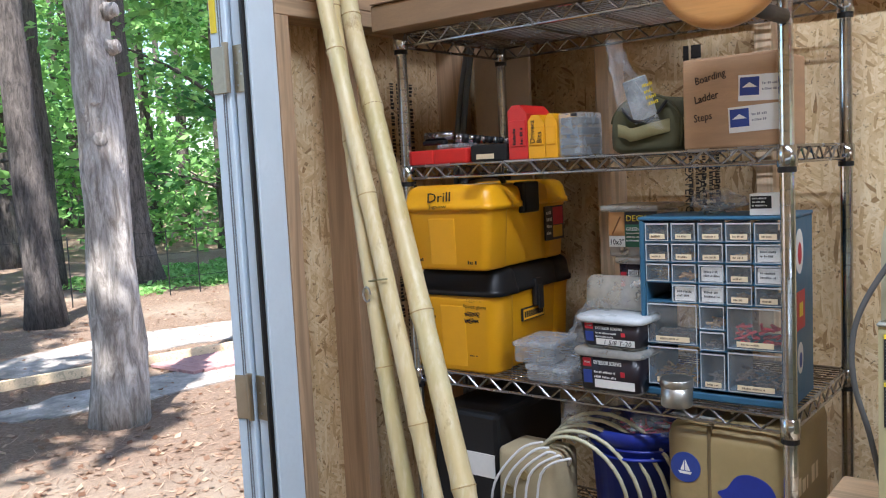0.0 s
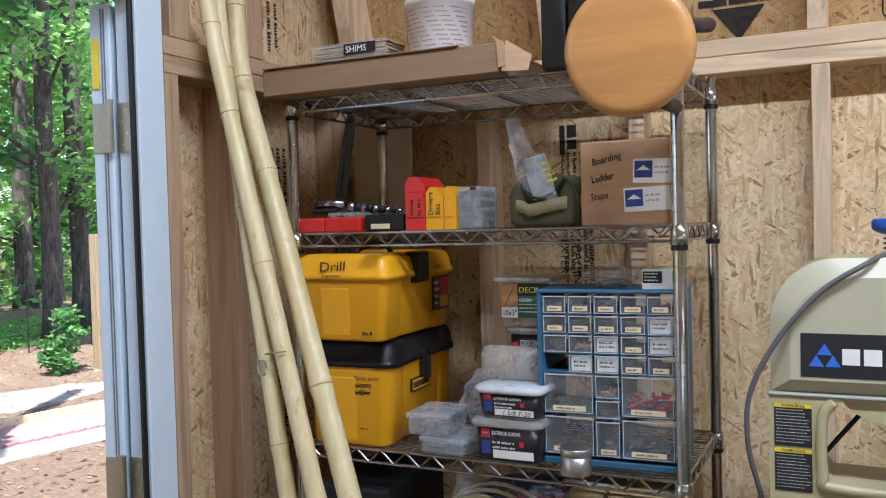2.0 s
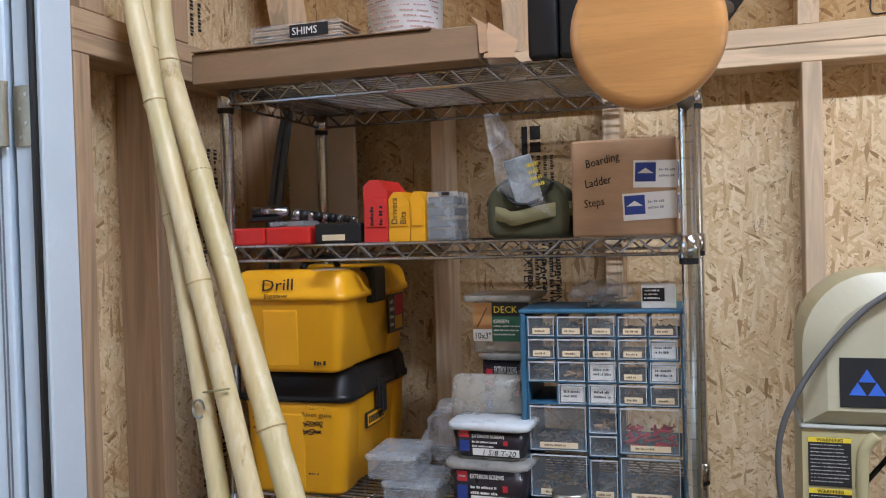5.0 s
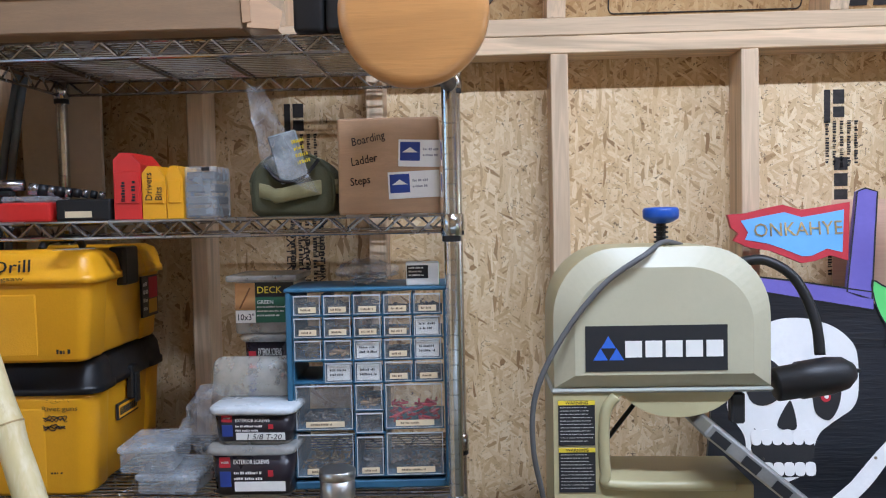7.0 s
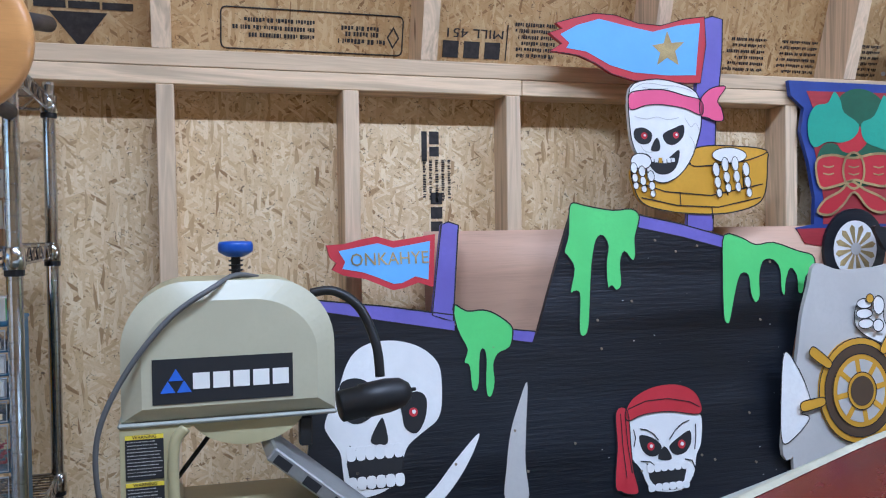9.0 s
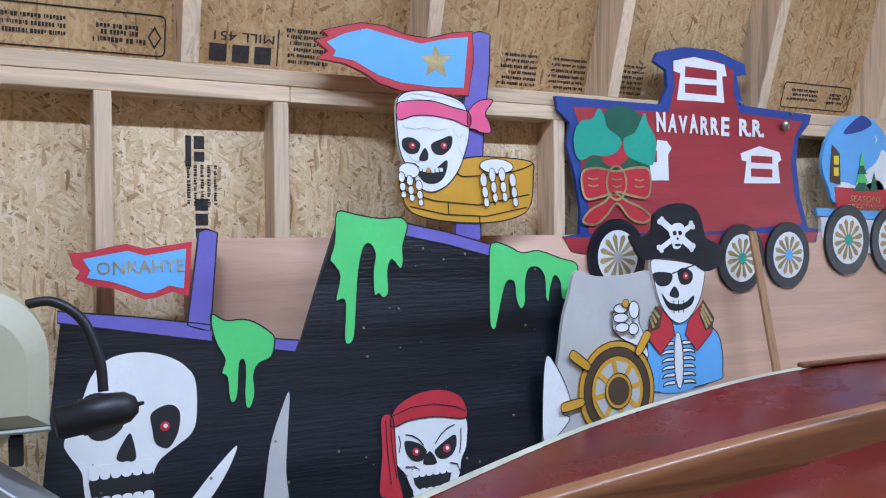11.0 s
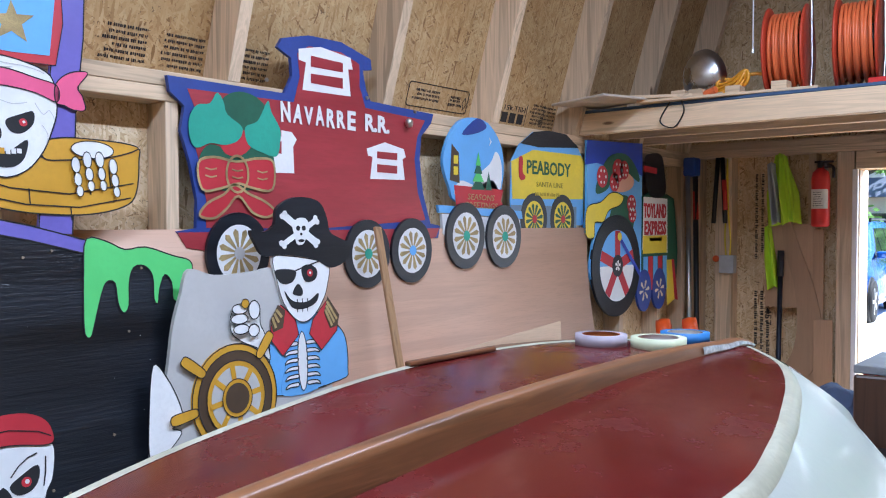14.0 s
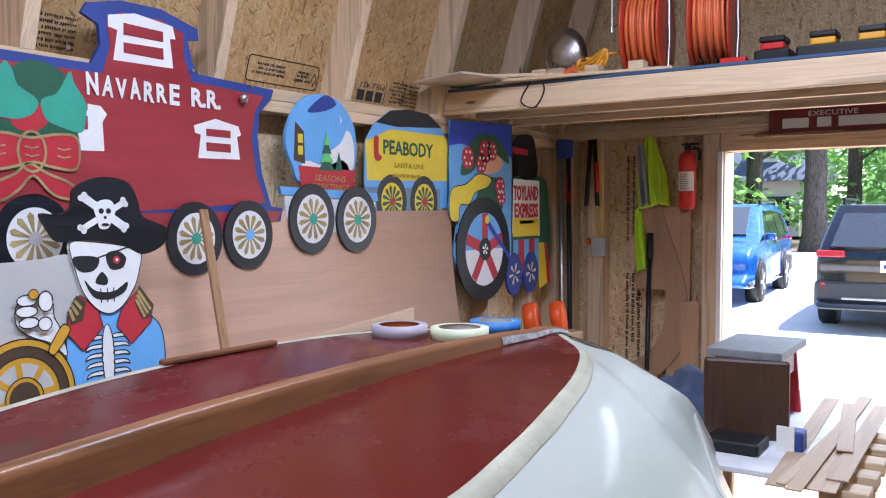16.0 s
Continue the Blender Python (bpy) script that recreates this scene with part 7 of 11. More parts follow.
for i, (x, zc, w, hh) in enumerate(cells):
    x0, x1, z0, z1 = x + 0.003, x + w - 0.003, zc + 0.004, zc + hh - 0.001
    bm = bm_new()
    box(bm, (x, CY0 + 0.004, zc), (x + w, CY1 - 0.004, zc + 0.0035)); box(bm, (x - 0.0013, CY0 + 0.004, zc + 0.0036), (x + 0.0013, CY1 - 0.004, zc + hh - 0.0002))
    part("divider", bm, BLUE_CAB, cabt, m=TURN2)
    if i == 15:
        continue
    bm = bm_new()
    box(bm, (x0, CY0 - 0.003, z0), (x1, CY0, z1), 0.001); box(bm, (x0 + w * 0.25, CY0 - 0.010, z0 + 0.002), (x1 - w * 0.25, CY0 - 0.0031, z0 + 0.004))
    for lo, hi in (((x0 + 0.001, CY0 + 0.0002, z0), (x1 - 0.001, CY1 - 0.012, z0 + 0.0012)), ((x0 + 0.001, CY0 + 0.0002, z0 + 0.0013), (x0 + 0.002, CY1 - 0.012, z1 - 0.004)), ((x1 - 0.002, CY0 + 0.0002, z0 + 0.0013), (x1 - 0.001, CY1 - 0.012, z1 - 0.004))):
        box(bm, lo, hi)
    dr = part("drawer", bm, DRAWER, cabt, "clear plastic drawer", m=TURN2)
    bm = bm_new()
    for lo, hi in (((x0, CY0 - 0.0045, z1 - 0.0025), (x1, CY0 - 0.0031, z1)), ((x0, CY0 - 0.0045, z0), (x1, CY0 - 0.0031, z0 + 0.0015)), ((x0, CY0 - 0.0045, z0 + 0.0016), (x0 + 0.0015, CY0 - 0.0031, z1 - 0.0026)), ((x1 - 0.0015, CY0 - 0.0045, z0 + 0.0016), (x1, CY0 - 0.0031, z1 - 0.0026))):
        box(bm, lo, hi)
    part("drawer_rim", bm, RIM, dr, m=TURN2)
    k = 3 if i == 22 else (4 if i in (12, 16, 17, 9, 14) else (0 if rnd.random() < 0.55 else (1 if rnd.random() < 0.5 else 2)))
    if k == 4:
        bm = bm_new(); box(bm, (x0 + 0.003, CY0 + 0.002, z0 + 0.002), (x1 - 0.004, CY0 + 0.03, z1 - 0.006))
        part("paper_packet", bm, PAPER, dr, m=TURN2)
        bm = bm_new(); bars(bm, TURN2 @ facing(x0 + 0.008, CY0 + 0.0014, z1 - 0.012), 2, w * 0.6, 0.008, 0.004, i); part("print", bm, INK, dr)
    else:
        bm = bm_new()
        hi = z0 + (z1 - z0) * rnd.uniform(0.25, 0.6)
        for j in range(26):
            p = Vector((rnd.uniform(x0 + 0.007, x1 - 0.007), rnd.uniform(CY0 + 0.01, CY0 + 0.06), rnd.uniform(z0 + 0.003, hi)))
            d = Vector((rnd.uniform(-1, 1), rnd.uniform(-1, 1), rnd.uniform(-0.4, 0.4))).normalized() * 0.005
            rod(bm, p - d, p + d, 0.0016, 5)
        for j in range(30 if w > cw * 1.5 else 8):
            p = Vector((rnd.uniform(x0 + 0.012, x1 - 0.012), rnd.uniform(CY0 + 0.012, CY0 + 0.05), rnd.uniform(z0 + 0.005, hi)))
            d = Vector((rnd.uniform(-1, 1), rnd.uniform(-0.4, 0.4), rnd.uniform(-0.3, 0.3))).normalized() * 0.008
            rod(bm, p - d, p + d, 0.0026, 6)
        part("contents", bm, ODDS[k], dr, m=TURN2)
    if k != 4 and i not in (10, 11, 21, 23):
        bm = bm_new(); box(bm, (x0 + w * 0.16, CY0 - 0.0045, z0 + 0.004), (x1 - w * 0.14, CY0 - 0.0032, z0 + 0.014))
        part("label", bm, CREAM, dr, m=TURN2)
        bm = bm_new(); bars(bm, TURN2 @ facing(x0 + w * 0.24, CY0 - 0.0046, z0 + 0.011), 1, w * 0.4, 0.01, 0.0035, i); part("print", bm, plain("pencil", (0.2, 0.15, 0.1), 0.8) if i == 0 else bpy.data.materials["pencil"], dr)
STK = lambda y, z: TURN2 @ Matrix.Translation((CX1 + 0.0005, y, z)) @ Euler((radians(90), 0, radians(90))).to_matrix().to_4x4()
for y, zc, rx, rz, mt, mt2 in ((1.61, CZ0 + 0.285, 0.03, 0.042, PAPER, BRIGHT_RED), (1.61, CZ0 + 0.085, 0.022, 0.030, PAPER, BLUE_P)):
    bm = bm_new(); bmesh.ops.create_circle(bm, cap_ends=True, radius=1, segments=28, matrix=STK(y, zc) @ Matrix.Diagonal((rx, rz, 1, 1))); st = part("sticker", bm, mt, cabt, "round white sticker")
    bm = bm_new(); bmesh.ops.create_circle(bm, cap_ends=True, radius=1, segments=18, matrix=STK(y, zc) @ Matrix.Translation((0, -0.004, 0.0006)) @ Matrix.Diagonal((rx * 0.5, rz * 0.5, 1, 1))); part("emblem", bm, mt2, st)
bm = bm_new(); box(bm, (-0.03, -0.036, 0), (0.03, 0.036, 0.0008), 0, STK(1.615, CZ0 + 0.175)); st = part("sticker", bm, BRIGHT_RED, cabt, "red rectangular sticker")
bm = bm_new(); box(bm, (-0.012, -0.012, 0.0008), (0.012, 0.014, 0.0014), 0, STK(1.615, CZ0 + 0.175)); part("emblem", bm, YELLOW_P, st)
crumpled("plastic_bag", (-0.60, 1.61, CZ1 + 0.0075), 0.045, "small bag of hardware on the blue cabinet", seed=8, squash=(1.1, 0.8, 0.5), fill=STEEL)
sb = thing("screw_carton", (-0.50, 1.60, CZ1 + 0.0075), "small black and white screw carton", "carton")
M3 = Matrix.Translation((-0.50, 1.60, 0)) @ Euler((0, 0, radians(4))).to_matrix().to_4x4()
bm = bm_new(); box(bm, (-0.029, -0.028, CZ1 + 0.0075), (0.029, 0.028, CZ1 + 0.047), 0.001); part("carton", bm, PAPER, sb, m=M3)
bm = bm_new(); box(bm, (-0.027, -0.0288, CZ1 + 0.02), (0.010, -0.0281, CZ1 + 0.043)); part("black_panel", bm, INK, sb, m=M3)
bm = bm_new(); bars(bm, M3 @ facing(-0.024, -0.029, CZ1 + 0.040), 3, 0.03, 0.0065, 0.0028, 5); part("print", bm, PAPER, sb)
bm = bm_new(); box(bm, (0.0291, -0.027, CZ1 + 0.009), (0.0297, 0.027, CZ1 + 0.046)); part("end_panel", bm, GREEN_P, sb, m=M3)

# second tier: cases, canvas bag, carton
rc = thing("socket_case", (-1.22, 1.57, Z2), "red plastic socket case holding a chrome socket rail", "tool case")
for x0, x1 in ((-1.31, -1.238), (-1.236, -1.14)):
    bm = bm_new(); box(bm, (x0, 1.53, Z2), (x1, 1.62, Z2 + 0.034), 0.004, None, 2); part("case_half", bm, RED, rc)
bm = bm_new(); box(bm, (-1.23, 1.535, Z2 + 0.0345), (-1.145, 1.615, Z2 + 0.045), 0.003); part("clear_cover", bm, CLEAR, rc)
bm = bm_new(); box(bm, (-1.285, 1.55, Z2 + 0.0455), (-1.22, 1.57, Z2 + 0.056), 0.003); part("rail_clip", bm, BLACK, rc)
bm = bm_new(); rod(bm, (-1.28, 1.56, Z2 + 0.066), (-1.205, 1.57, Z2 + 0.066), 0.010, 14); part("large_socket", bm, CHROME, rc, smooth=True)
for i in range(9):
    bm = bm_new(); r = 0.0105 - 0.0006 * i
    x = -1.19 + 0.0135 * i
    rod(bm, (x, 1.572 + 0.004 * i, Z2 + 0.048 - 0.001 * i), (x + 0.003, 1.574 + 0.004 * i, Z2 + 0.068 - 0.002 * i), r, 12); part("socket", bm, BLACK if i % 2 else CHROME, rc, smooth=True)
bc = thing("black_bit_case", (-1.08, 1.57, Z2), "small black bit case with cream label", "tool case")
bm = bm_new(); box(bm, (-1.13, 1.53, Z2), (-1.033, 1.61, Z2 + 0.038), 0.004, None, 2); part("case", bm, BLACK, bc)
bm = bm_new(); box(bm, (-1.113, 1.5288, Z2 + 0.006), (-1.066, 1.5299, Z2 + 0.017)); part("label", bm, CREAM, bc)


def index_case(name, x0, x1, z1, mat, label, words, depth=0.10, cut=0.02):
    ob = thing(name, ((x0 + x1) / 2, 1.58, Z2), label, "tool case", "drill index cases")
    bm = bm_new()
    w = x1 - x0
    slab(bm, [(x0, Z2), (x1, Z2), (x1, z1 - cut), (x1 - w * 0.35, z1), (x0 + w * 0.25, z1), (x0, z1 - cut * 0.6)], 1.53, 1.53 + depth)
    part("case", bm, mat, ob)
    bm = bm_new(); box(bm, (x0 + 0.003, 1.527, Z2 + 0.028), (x1 - 0.003, 1.5298, Z2 + (z1 - Z2) * 0.72), 0.002); part("front_panel", bm, mat, ob)
    for j, word in enumerate(words):
        if word:
            lettering(word, 0.017, facing(x0 + 0.018 + 0.017 * j, 1.5265, Z2 + 0.032, 0, 90), INK, ob, wide=0.95)
        else:
            hand_marks(ob, facing(x0 + 0.014 + 0.018 * j, 1.5265, Z2 + 0.032, 0, 90), 1, 0.035, 0.02, j + 2)
    return ob


index_case("drill_index", -1.026, -0.978, Z2 + 0.116, RED, "red drill index case with marker writing", ("", ""))
index_case("bit_index", -0.976, -0.935, Z2 + 0.092, YELLOW, "yellow bit index case with marker writing", ("Drivers", "Bits"))
index_case("bit_index", -0.933, -0.905, Z2 + 0.092, YELLOW, "plain yellow bit index case", ())
cbx = thing("clear_organizer", (-0.87, 1.58, Z2), "smoky clear organizer with dark bits", "box")
bm = bm_new(); box(bm, (-0.903, 1.532, Z2), (-0.848, 1.62, Z2 + 0.090), 0.004, None, 2); part("shell", bm, CLEAR, cbx)
for i in range(4):
    bm = bm_new(); box(bm, (-0.900, 1.536, Z2 + 0.004 + 0.021 * i), (-0.851, 1.615, Z2 + 0.018 + 0.021 * i), 0.002); part("insert", bm, plain("dark_insert", (0.08, 0.08, 0.075), 0.5, vary=0.5, grain=150) if i == 0 else bpy.data.materials["dark_insert"], cbx)
bm = bm_new(); box(bm, (-0.872, 1.53, Z2 + 0.082), (-0.858, 1.5318, Z2 + 0.088)); part("clasp", bm, BLACK, cbx)

OLIVE = plain("olive_canvas", (0.085, 0.085, 0.045), 0.85, vary=0.18, grain=400, bump=0.3)
WEB = plain("khaki_webbing", (0.27, 0.245, 0.12), 0.8, vary=0.12, grain=300, bump=0.3)
bagt = thing("canvas_bag", (-0.72, 1.63, Z2), "small olive canvas bag with khaki strap", "bag")
PX, PW, PH = -0.722, 0.074, 0.112
def pouch_outline(k=1.0):
    """Upright round-topped outline of the bag's end, as (x, z)."""
    o = [(-0.82, 0.0), (0.82, 0.0), (0.97, 0.08), (1.0, 0.30)]
    o += [(math.cos(a), 0.42 + 0.58 * math.sin(a)) for a in [math.pi * i / 16 for i in range(1, 16)]]
    o += [(-1.0, 0.30), (-0.97, 0.08)]
    return [(PX + PW * x * k, Z2 + 0.001 + PH * (0.5 + (z - 0.5) * k)) for x, z in o]
bm = bm_new()
rows = []
for y, k in ((1.553, 0.55), (1.549, 0.80), (1.556, 0.97), (1.575, 1.0), (1.64, 1.02), (1.71, 0.98), (1.73, 0.85)):
    rows.append([Vector((x, y + 0.004 * noise.noise(Vector((x * 30, z * 30, y * 9))), max(Z2 + 0.0005, z + 0.004 * noise.noise(Vector((x * 25, y * 25, z * 9)))))) for x, z in pouch_outline(k)])
loops = [[bm.verts.new(p) for p in r_] for r_ in rows]
for a, b in zip(loops, loops[1:]):
    for k in range(len(a)):
        bm.faces.new((a[k], a[(k + 1) % len(a)], b[(k + 1) % len(a)], b[k]))
bm.faces.new(loops[0]); bm.faces.new(loops[-1][::-1])
bmesh.ops.recalc_face_normals(bm, faces=bm.faces)
part("sack", bm, OLIVE, bagt, "", True)
bm = bm_new(); tube(bm, [(x, 1.560, z) for x, z in pouch_outline(1.0)[2:-2]], 0.0032, 6); part("piping", bm, OLIVE, bagt, "dark olive edge piping", True)
bm = bm_new()
prev = None
for x, y, z in [(-0.80, 1.575, 0.052), (-0.775, 1.549, 0.046), (-0.758, 1.543, 0.042), (-0.748, 1.540, 0.036), (-0.735, 1.541, 0.037), (-0.705, 1.545, 0.044), (-0.672, 1.549, 0.050), (-0.643, 1.575, 0.052)]:
    cur = [bm.verts.new((x, y + dy, Z2 + z + dz)) for dy, dz in ((0.002, -0.013), (-0.002, -0.012), (-0.002, 0.012), (0.002, 0.013))]
    if prev:
        for k in range(4):
            bm.faces.new((prev[k], prev[(k + 1) % 4], cur[(k + 1) % 4], cur[k]))
    prev = cur
part("strap", bm, WEB, bagt, "khaki webbing strap", True)
bm = bm_new(); tube(bm, spline([(-0.765, 1.548, Z2 + 0.09), (-0.745, 1.542, Z2 + 0.066), (-0.72, 1.54, Z2 + 0.06), (-0.695, 1.542, Z2 + 0.07), (-0.672, 1.548, Z2 + 0.098)], 5), 0.0035, 6); part("zip", bm, BLACK, bagt)
zb_ = thing("zip_bag", (-0.735, 1.60, Z2 + 0.06), "clear zip bag with small parts standing in the canvas bag", "plastic bag")
bm = bm_new()
prev = None
for i in range(13):
    f = i / 12
    cur = []
    for j in range(9):
        g = j / 8 - 0.5
        x = -0.715 - 0.065 * f + g * (0.10 - 0.075 * f) + 0.006 * noise.noise(Vector((f * 6, g * 7, 1)))
        z = Z2 + 0.06 + 0.165 * f + g * -0.05 * (1 - f)
        y = 1.528 + 0.012 * f + 0.016 * noise.noise(Vector((f * 5, g * 6, 4)))
        cur.append(bm.verts.new((x, y, z)))
    if prev:
        for j in range(8):
            bm.faces.new((prev[j], prev[j + 1], cur[j + 1], cur[j]))
    prev = cur
part("film", bm, BAG, zb_, "", True)
bm = bm_new(); box(bm, (-0.026, -0.003, -0.045), (0.024, 0.003, 0.04), 0.002, Matrix.Translation((-0.722, 1.538, Z2 + 0.105)) @ Euler((radians(6), radians(-14), 0)).to_matrix().to_4x4()); part("leaflet", bm, plain("pale_leaflet", (0.34, 0.38, 0.41), 0.5, vary=0.4, scale=40), zb_)
bm = bm_new(); bars(bm, Matrix.Translation((-0.715, 1.531, Z2 + 0.13)) @ Euler((radians(96), radians(-14), 0)).to_matrix().to_4x4(), 4, 0.022, 0.012, 0.006, 6); part("print", bm, YELLOW_P, zb_)

carton = thing("cardboard_box", (-0.54, 1.60, Z2), "taped brown cardboard box with marker writing", "box")
bm = bm_new(); box(bm, (-0.637, 1.538, Z2), (-0.462, 1.70, Z2 + 0.166), 0.004, None, 2)
part("box", bm, CARD, carton)
for i, wd in enumerate(("Boarding", "Ladder", "Steps")):
    lettering(wd, 0.020, facing(-0.612 - 0.002 * i, 1.5375, Z2 + 0.118 - 0.034 * i, 0, 12 - 2 * i), INK, carton, wide=0.82, shear=0.1)
for (x0, z0, spin) in ((-0.533, Z2 + 0.082, -2), (-0.550, Z2 + 0.026, 2)):
    M = facing(x0, 1.5372, z0, 0, spin)
    bm = bm_new(); box(bm, (0, 0, 0), (-0.4615 - x0, 0.046, 0.0006), 0, M); st = part("tape_label", bm, PAPER, carton, "white and blue shipping tape")
    bm = bm_new(); box(bm, (0.003, 0.010, 0.0006), (0.037, 0.042, 0.001), 0, M); part("blue_square", bm, BLUE_P, st)
    bm = bm_new(); bars(bm, M @ Matrix.Translation((0.042, 0.032, 0.0006)), 2, 0.03, 0.01, 0.004, 3); part("print", bm, plain("grey_print", (0.3, 0.3, 0.33), 0.7) if "grey_print" not in bpy.data.materials else bpy.data.materials["grey_print"], st)
    bm = bm_new(); bmesh.ops.create_circle(bm, cap_ends=True, segments=3, radius=0.012, matrix=M @ Matrix.Translation((0.02, 0.027, 0.0012)) @ Matrix.Diagonal((1.3, 0.5, 1, 1))); part("emblem", bm, PAPER, st)
    bm = bm_new(); box(bm, (-0.4615, 1.548, z0 + 0.002), (-0.4606, 1.60, z0 + 0.046)); part("tape_end", bm, PAPER, carton)
    bm = bm_new(); box(bm, (-0.4606, 1.552, z0 + 0.012), (-0.460, 1.582, z0 + 0.042)); part("blue_square", bm, BLUE_P, carton)

# top tier
lb = thing("long_carton", (-1.05, 1.50, Z3), "long flat brown carton with torn end flaps", "box")
M4 = Matrix.Translation((-1.06, 1.46, 0)) @ Euler((0, 0, radians(1))).to_matrix().to_4x4()
bm = bm_new(); box(bm, (-0.28, 0.0, Z3), (0.285, 0.478, Z3 + 0.060), 0.003); part("box", bm, KRAFT_BOARD, lb, m=M4)
bm = bm_new(); slab(bm, [(0.283, Z3 + 0.060), (0.272, Z3 + 0.074), (0.298, Z3 + 0.058), (0.300, Z3 + 0.012), (0.286, Z3 + 0.010)], -0.004, -0.001); part("flap", bm, CARD, lb, "torn cardboard flap", m=M4)
bm = bm_new(); slab(bm, [(0.0, 0.0), (0.010, 0.062), (0.060, 0.030), (0.052, 0.0)], -0.0015, 0.0015); bm.transform(Matrix.Translation((0.292, -0.002, Z3 + 0.002)) @ Euler((radians(-6), 0, radians(22))).to_matrix().to_4x4()); part("flap", bm, CARD, lb, "lighter inside of an end flap", m=M4)
bm = bm_new(); box(bm, (-0.275, -0.006, Z3 + 0.0605), (0.2, 0.12, Z3 + 0.0625)); part("top_flap", bm, KRAFT_BOARD, lb, m=M4)
can = thing("joint_tape_tub", (-0.94, 1.55, Z3 + 0.063), "white printed plastic tub on the long carton", "tub")
bm = bm_new(); lathe(bm, [(0.064, 0), (0.068, 0.004), (0.072, 0.10), (0.075, 0.101), (0.075, 0.115), (0.002, 0.117)], (-0.94, 1.55, Z3 + 0.063), 36); part("tub", bm, WHITE_P, can, "", True)
bm = bm_new()
for i in range(9):
    for a in range(-70, 80, 5):
        if (a * 7 + i * 13) % 11 < 8:
            an = radians(a - 90)
            rr = 0.0725 - 0.0003 * (9 - i)
            M = Matrix.Translation((-0.94 + rr * math.cos(an), 1.55 + rr * math.sin(an), Z3 + 0.075 + 0.0095 * i)) @ Euler((0, 0, an)).to_matrix().to_4x4()
            box(bm, (-0.0003, -0.0025, 0), (0.0004, 0.0025, 0.0022), 0, M)
part("small_print", bm, plain("red_print", (0.45, 0.25, 0.24), 0.7), can)
sh_ = thing("shim_bundle", (-1.15, 1.56, Z3 + 0.061), "plastic-wrapped bundle of cedar shims", "shims")
for i in range(9):
    bm = bm_new(); box(bm, (-1.245, 1.52 + 0.0 * i, Z3 + 0.062 + 0.0055 * i), (-1.06, 1.60, Z3 + 0.0665 + 0.0055 * i - 0.001), 0.0008, Matrix.Translation((0.004 * (i % 3), 0.003 * (i % 2), 0))); part("shim", bm, PINE_X, sh_)
bm = bm_new(); box(bm, (-1.25, 1.514, Z3 + 0.061), (-1.055, 1.606, Z3 + 0.114), 0.006, None, 2); part("wrap", bm, BAG, sh_)
bm = bm_new(); box(bm, (-1.16, 1.512, Z3 + 0.085), (-1.08, 1.5138, Z3 + 0.108)); part("label", bm, INK, sh_)
lettering("SHIMS", 0.020, facing(-1.155, 1.5113, Z3 + 0.089), PAPER, sh_)
bk = thing("black_tool_case", (-0.64, 1.56, Z3), "black plastic tool case standing on end", "tool case")
bm = bm_new(); box(bm, (-0.70, 1.50, Z3), (-0.648, 1.66, Z3 + 0.25), 0.008, None, 2); part("half_shell", bm, BLACK, bk, smooth=True)
bm = bm_new(); box(bm, (-0.646, 1.50, Z3), (-0.598, 1.66, Z3 + 0.25), 0.008, None, 2); part("half_shell", bm, BLACK, bk, smooth=True)

# stool with its round seat towards the room, lying over the rack's corner
stool = thing("wooden_stool", (-0.49, 1.45, Z3), "round honey-coloured wooden stool lying on the rack", "stool")
SM = Matrix.Translation((-0.488, 1.335, 1.792)) @ Euler((radians(97), 0, radians(-3))).to_matrix().to_4x4()
bm = bm_new(); lathe(bm, [(0.002, -0.016), (0.100, -0.016), (0.108, -0.012), (0.112, 0.0), (0.110, 0.009), (0.103, 0.015), (0.092, 0.017), (0.002, 0.017)], (0, 0, 0), 56); part("seat", bm, OAK, stool, "honey-coloured round seat", True, SM)
for a in (20, 110, 200, 290):
    bm = bm_new()
    p = Vector((0.085 * math.cos(radians(a)), 0.085 * math.sin(radians(a)), -0.014)); qn = Vector((0.15 * math.cos(radians(a)), 0.15 * math.sin(radians(a)), -0.42))
    rod(bm, p, p.lerp(qn, 0.35), 0.013, 12); part("leg", bm, plain("dark_stool_leg", (0.035, 0.030, 0.028), 0.5) if a == 20 else bpy.data.materials["dark_stool_leg"], stool, smooth=True, m=SM)

# below the lowest visible shelf
Z0 = TIERS[1] + 0.002
BLUE_BKT = plain("blue_bucket_plastic", (0.012, 0.03, 0.30), 0.35, vary=0.08)
bkt = thing("blue_bucket", (-0.80, 1.66, Z0), "blue plastic bucket full of bagged odds", "bucket")
bm = bm_new(); lathe(bm, [(0.085, 0), (0.09, 0.003), (0.108, 0.27), (0.114, 0.272), (0.114, 0.30), (0.108, 0.302), (0.104, 0.29), (0.087, 0.01), (0.002, 0.008)], (-0.80, 1.66, Z0), 40); part("pail", bm, BLUE_BKT, bkt, "", True)
for zz in (0.24, 0.258):
    bm = bm_new(); lathe(bm, [(0.104, zz), (0.112, zz + 0.002), (0.112, zz + 0.006), (0.104, zz + 0.008)], (-0.80, 1.66, Z0), 40); part("rib", bm, BLUE_BKT, bkt, "", True)
crumpled("plastic_bag", (-0.77, 1.64, Z0 + 0.27), 0.075, "clear bag with pink tubing in the blue bucket", seed=21, squash=(1.25, 1.0, 0.5), fill=PINK_P)
crumpled("plastic_bag", (-0.90, 1.60, Z0 + 0.25), 0.055, "crumpled clear bag over the coiled hose", seed=25, squash=(1.0, 0.8, 0.8), fill=STEEL)
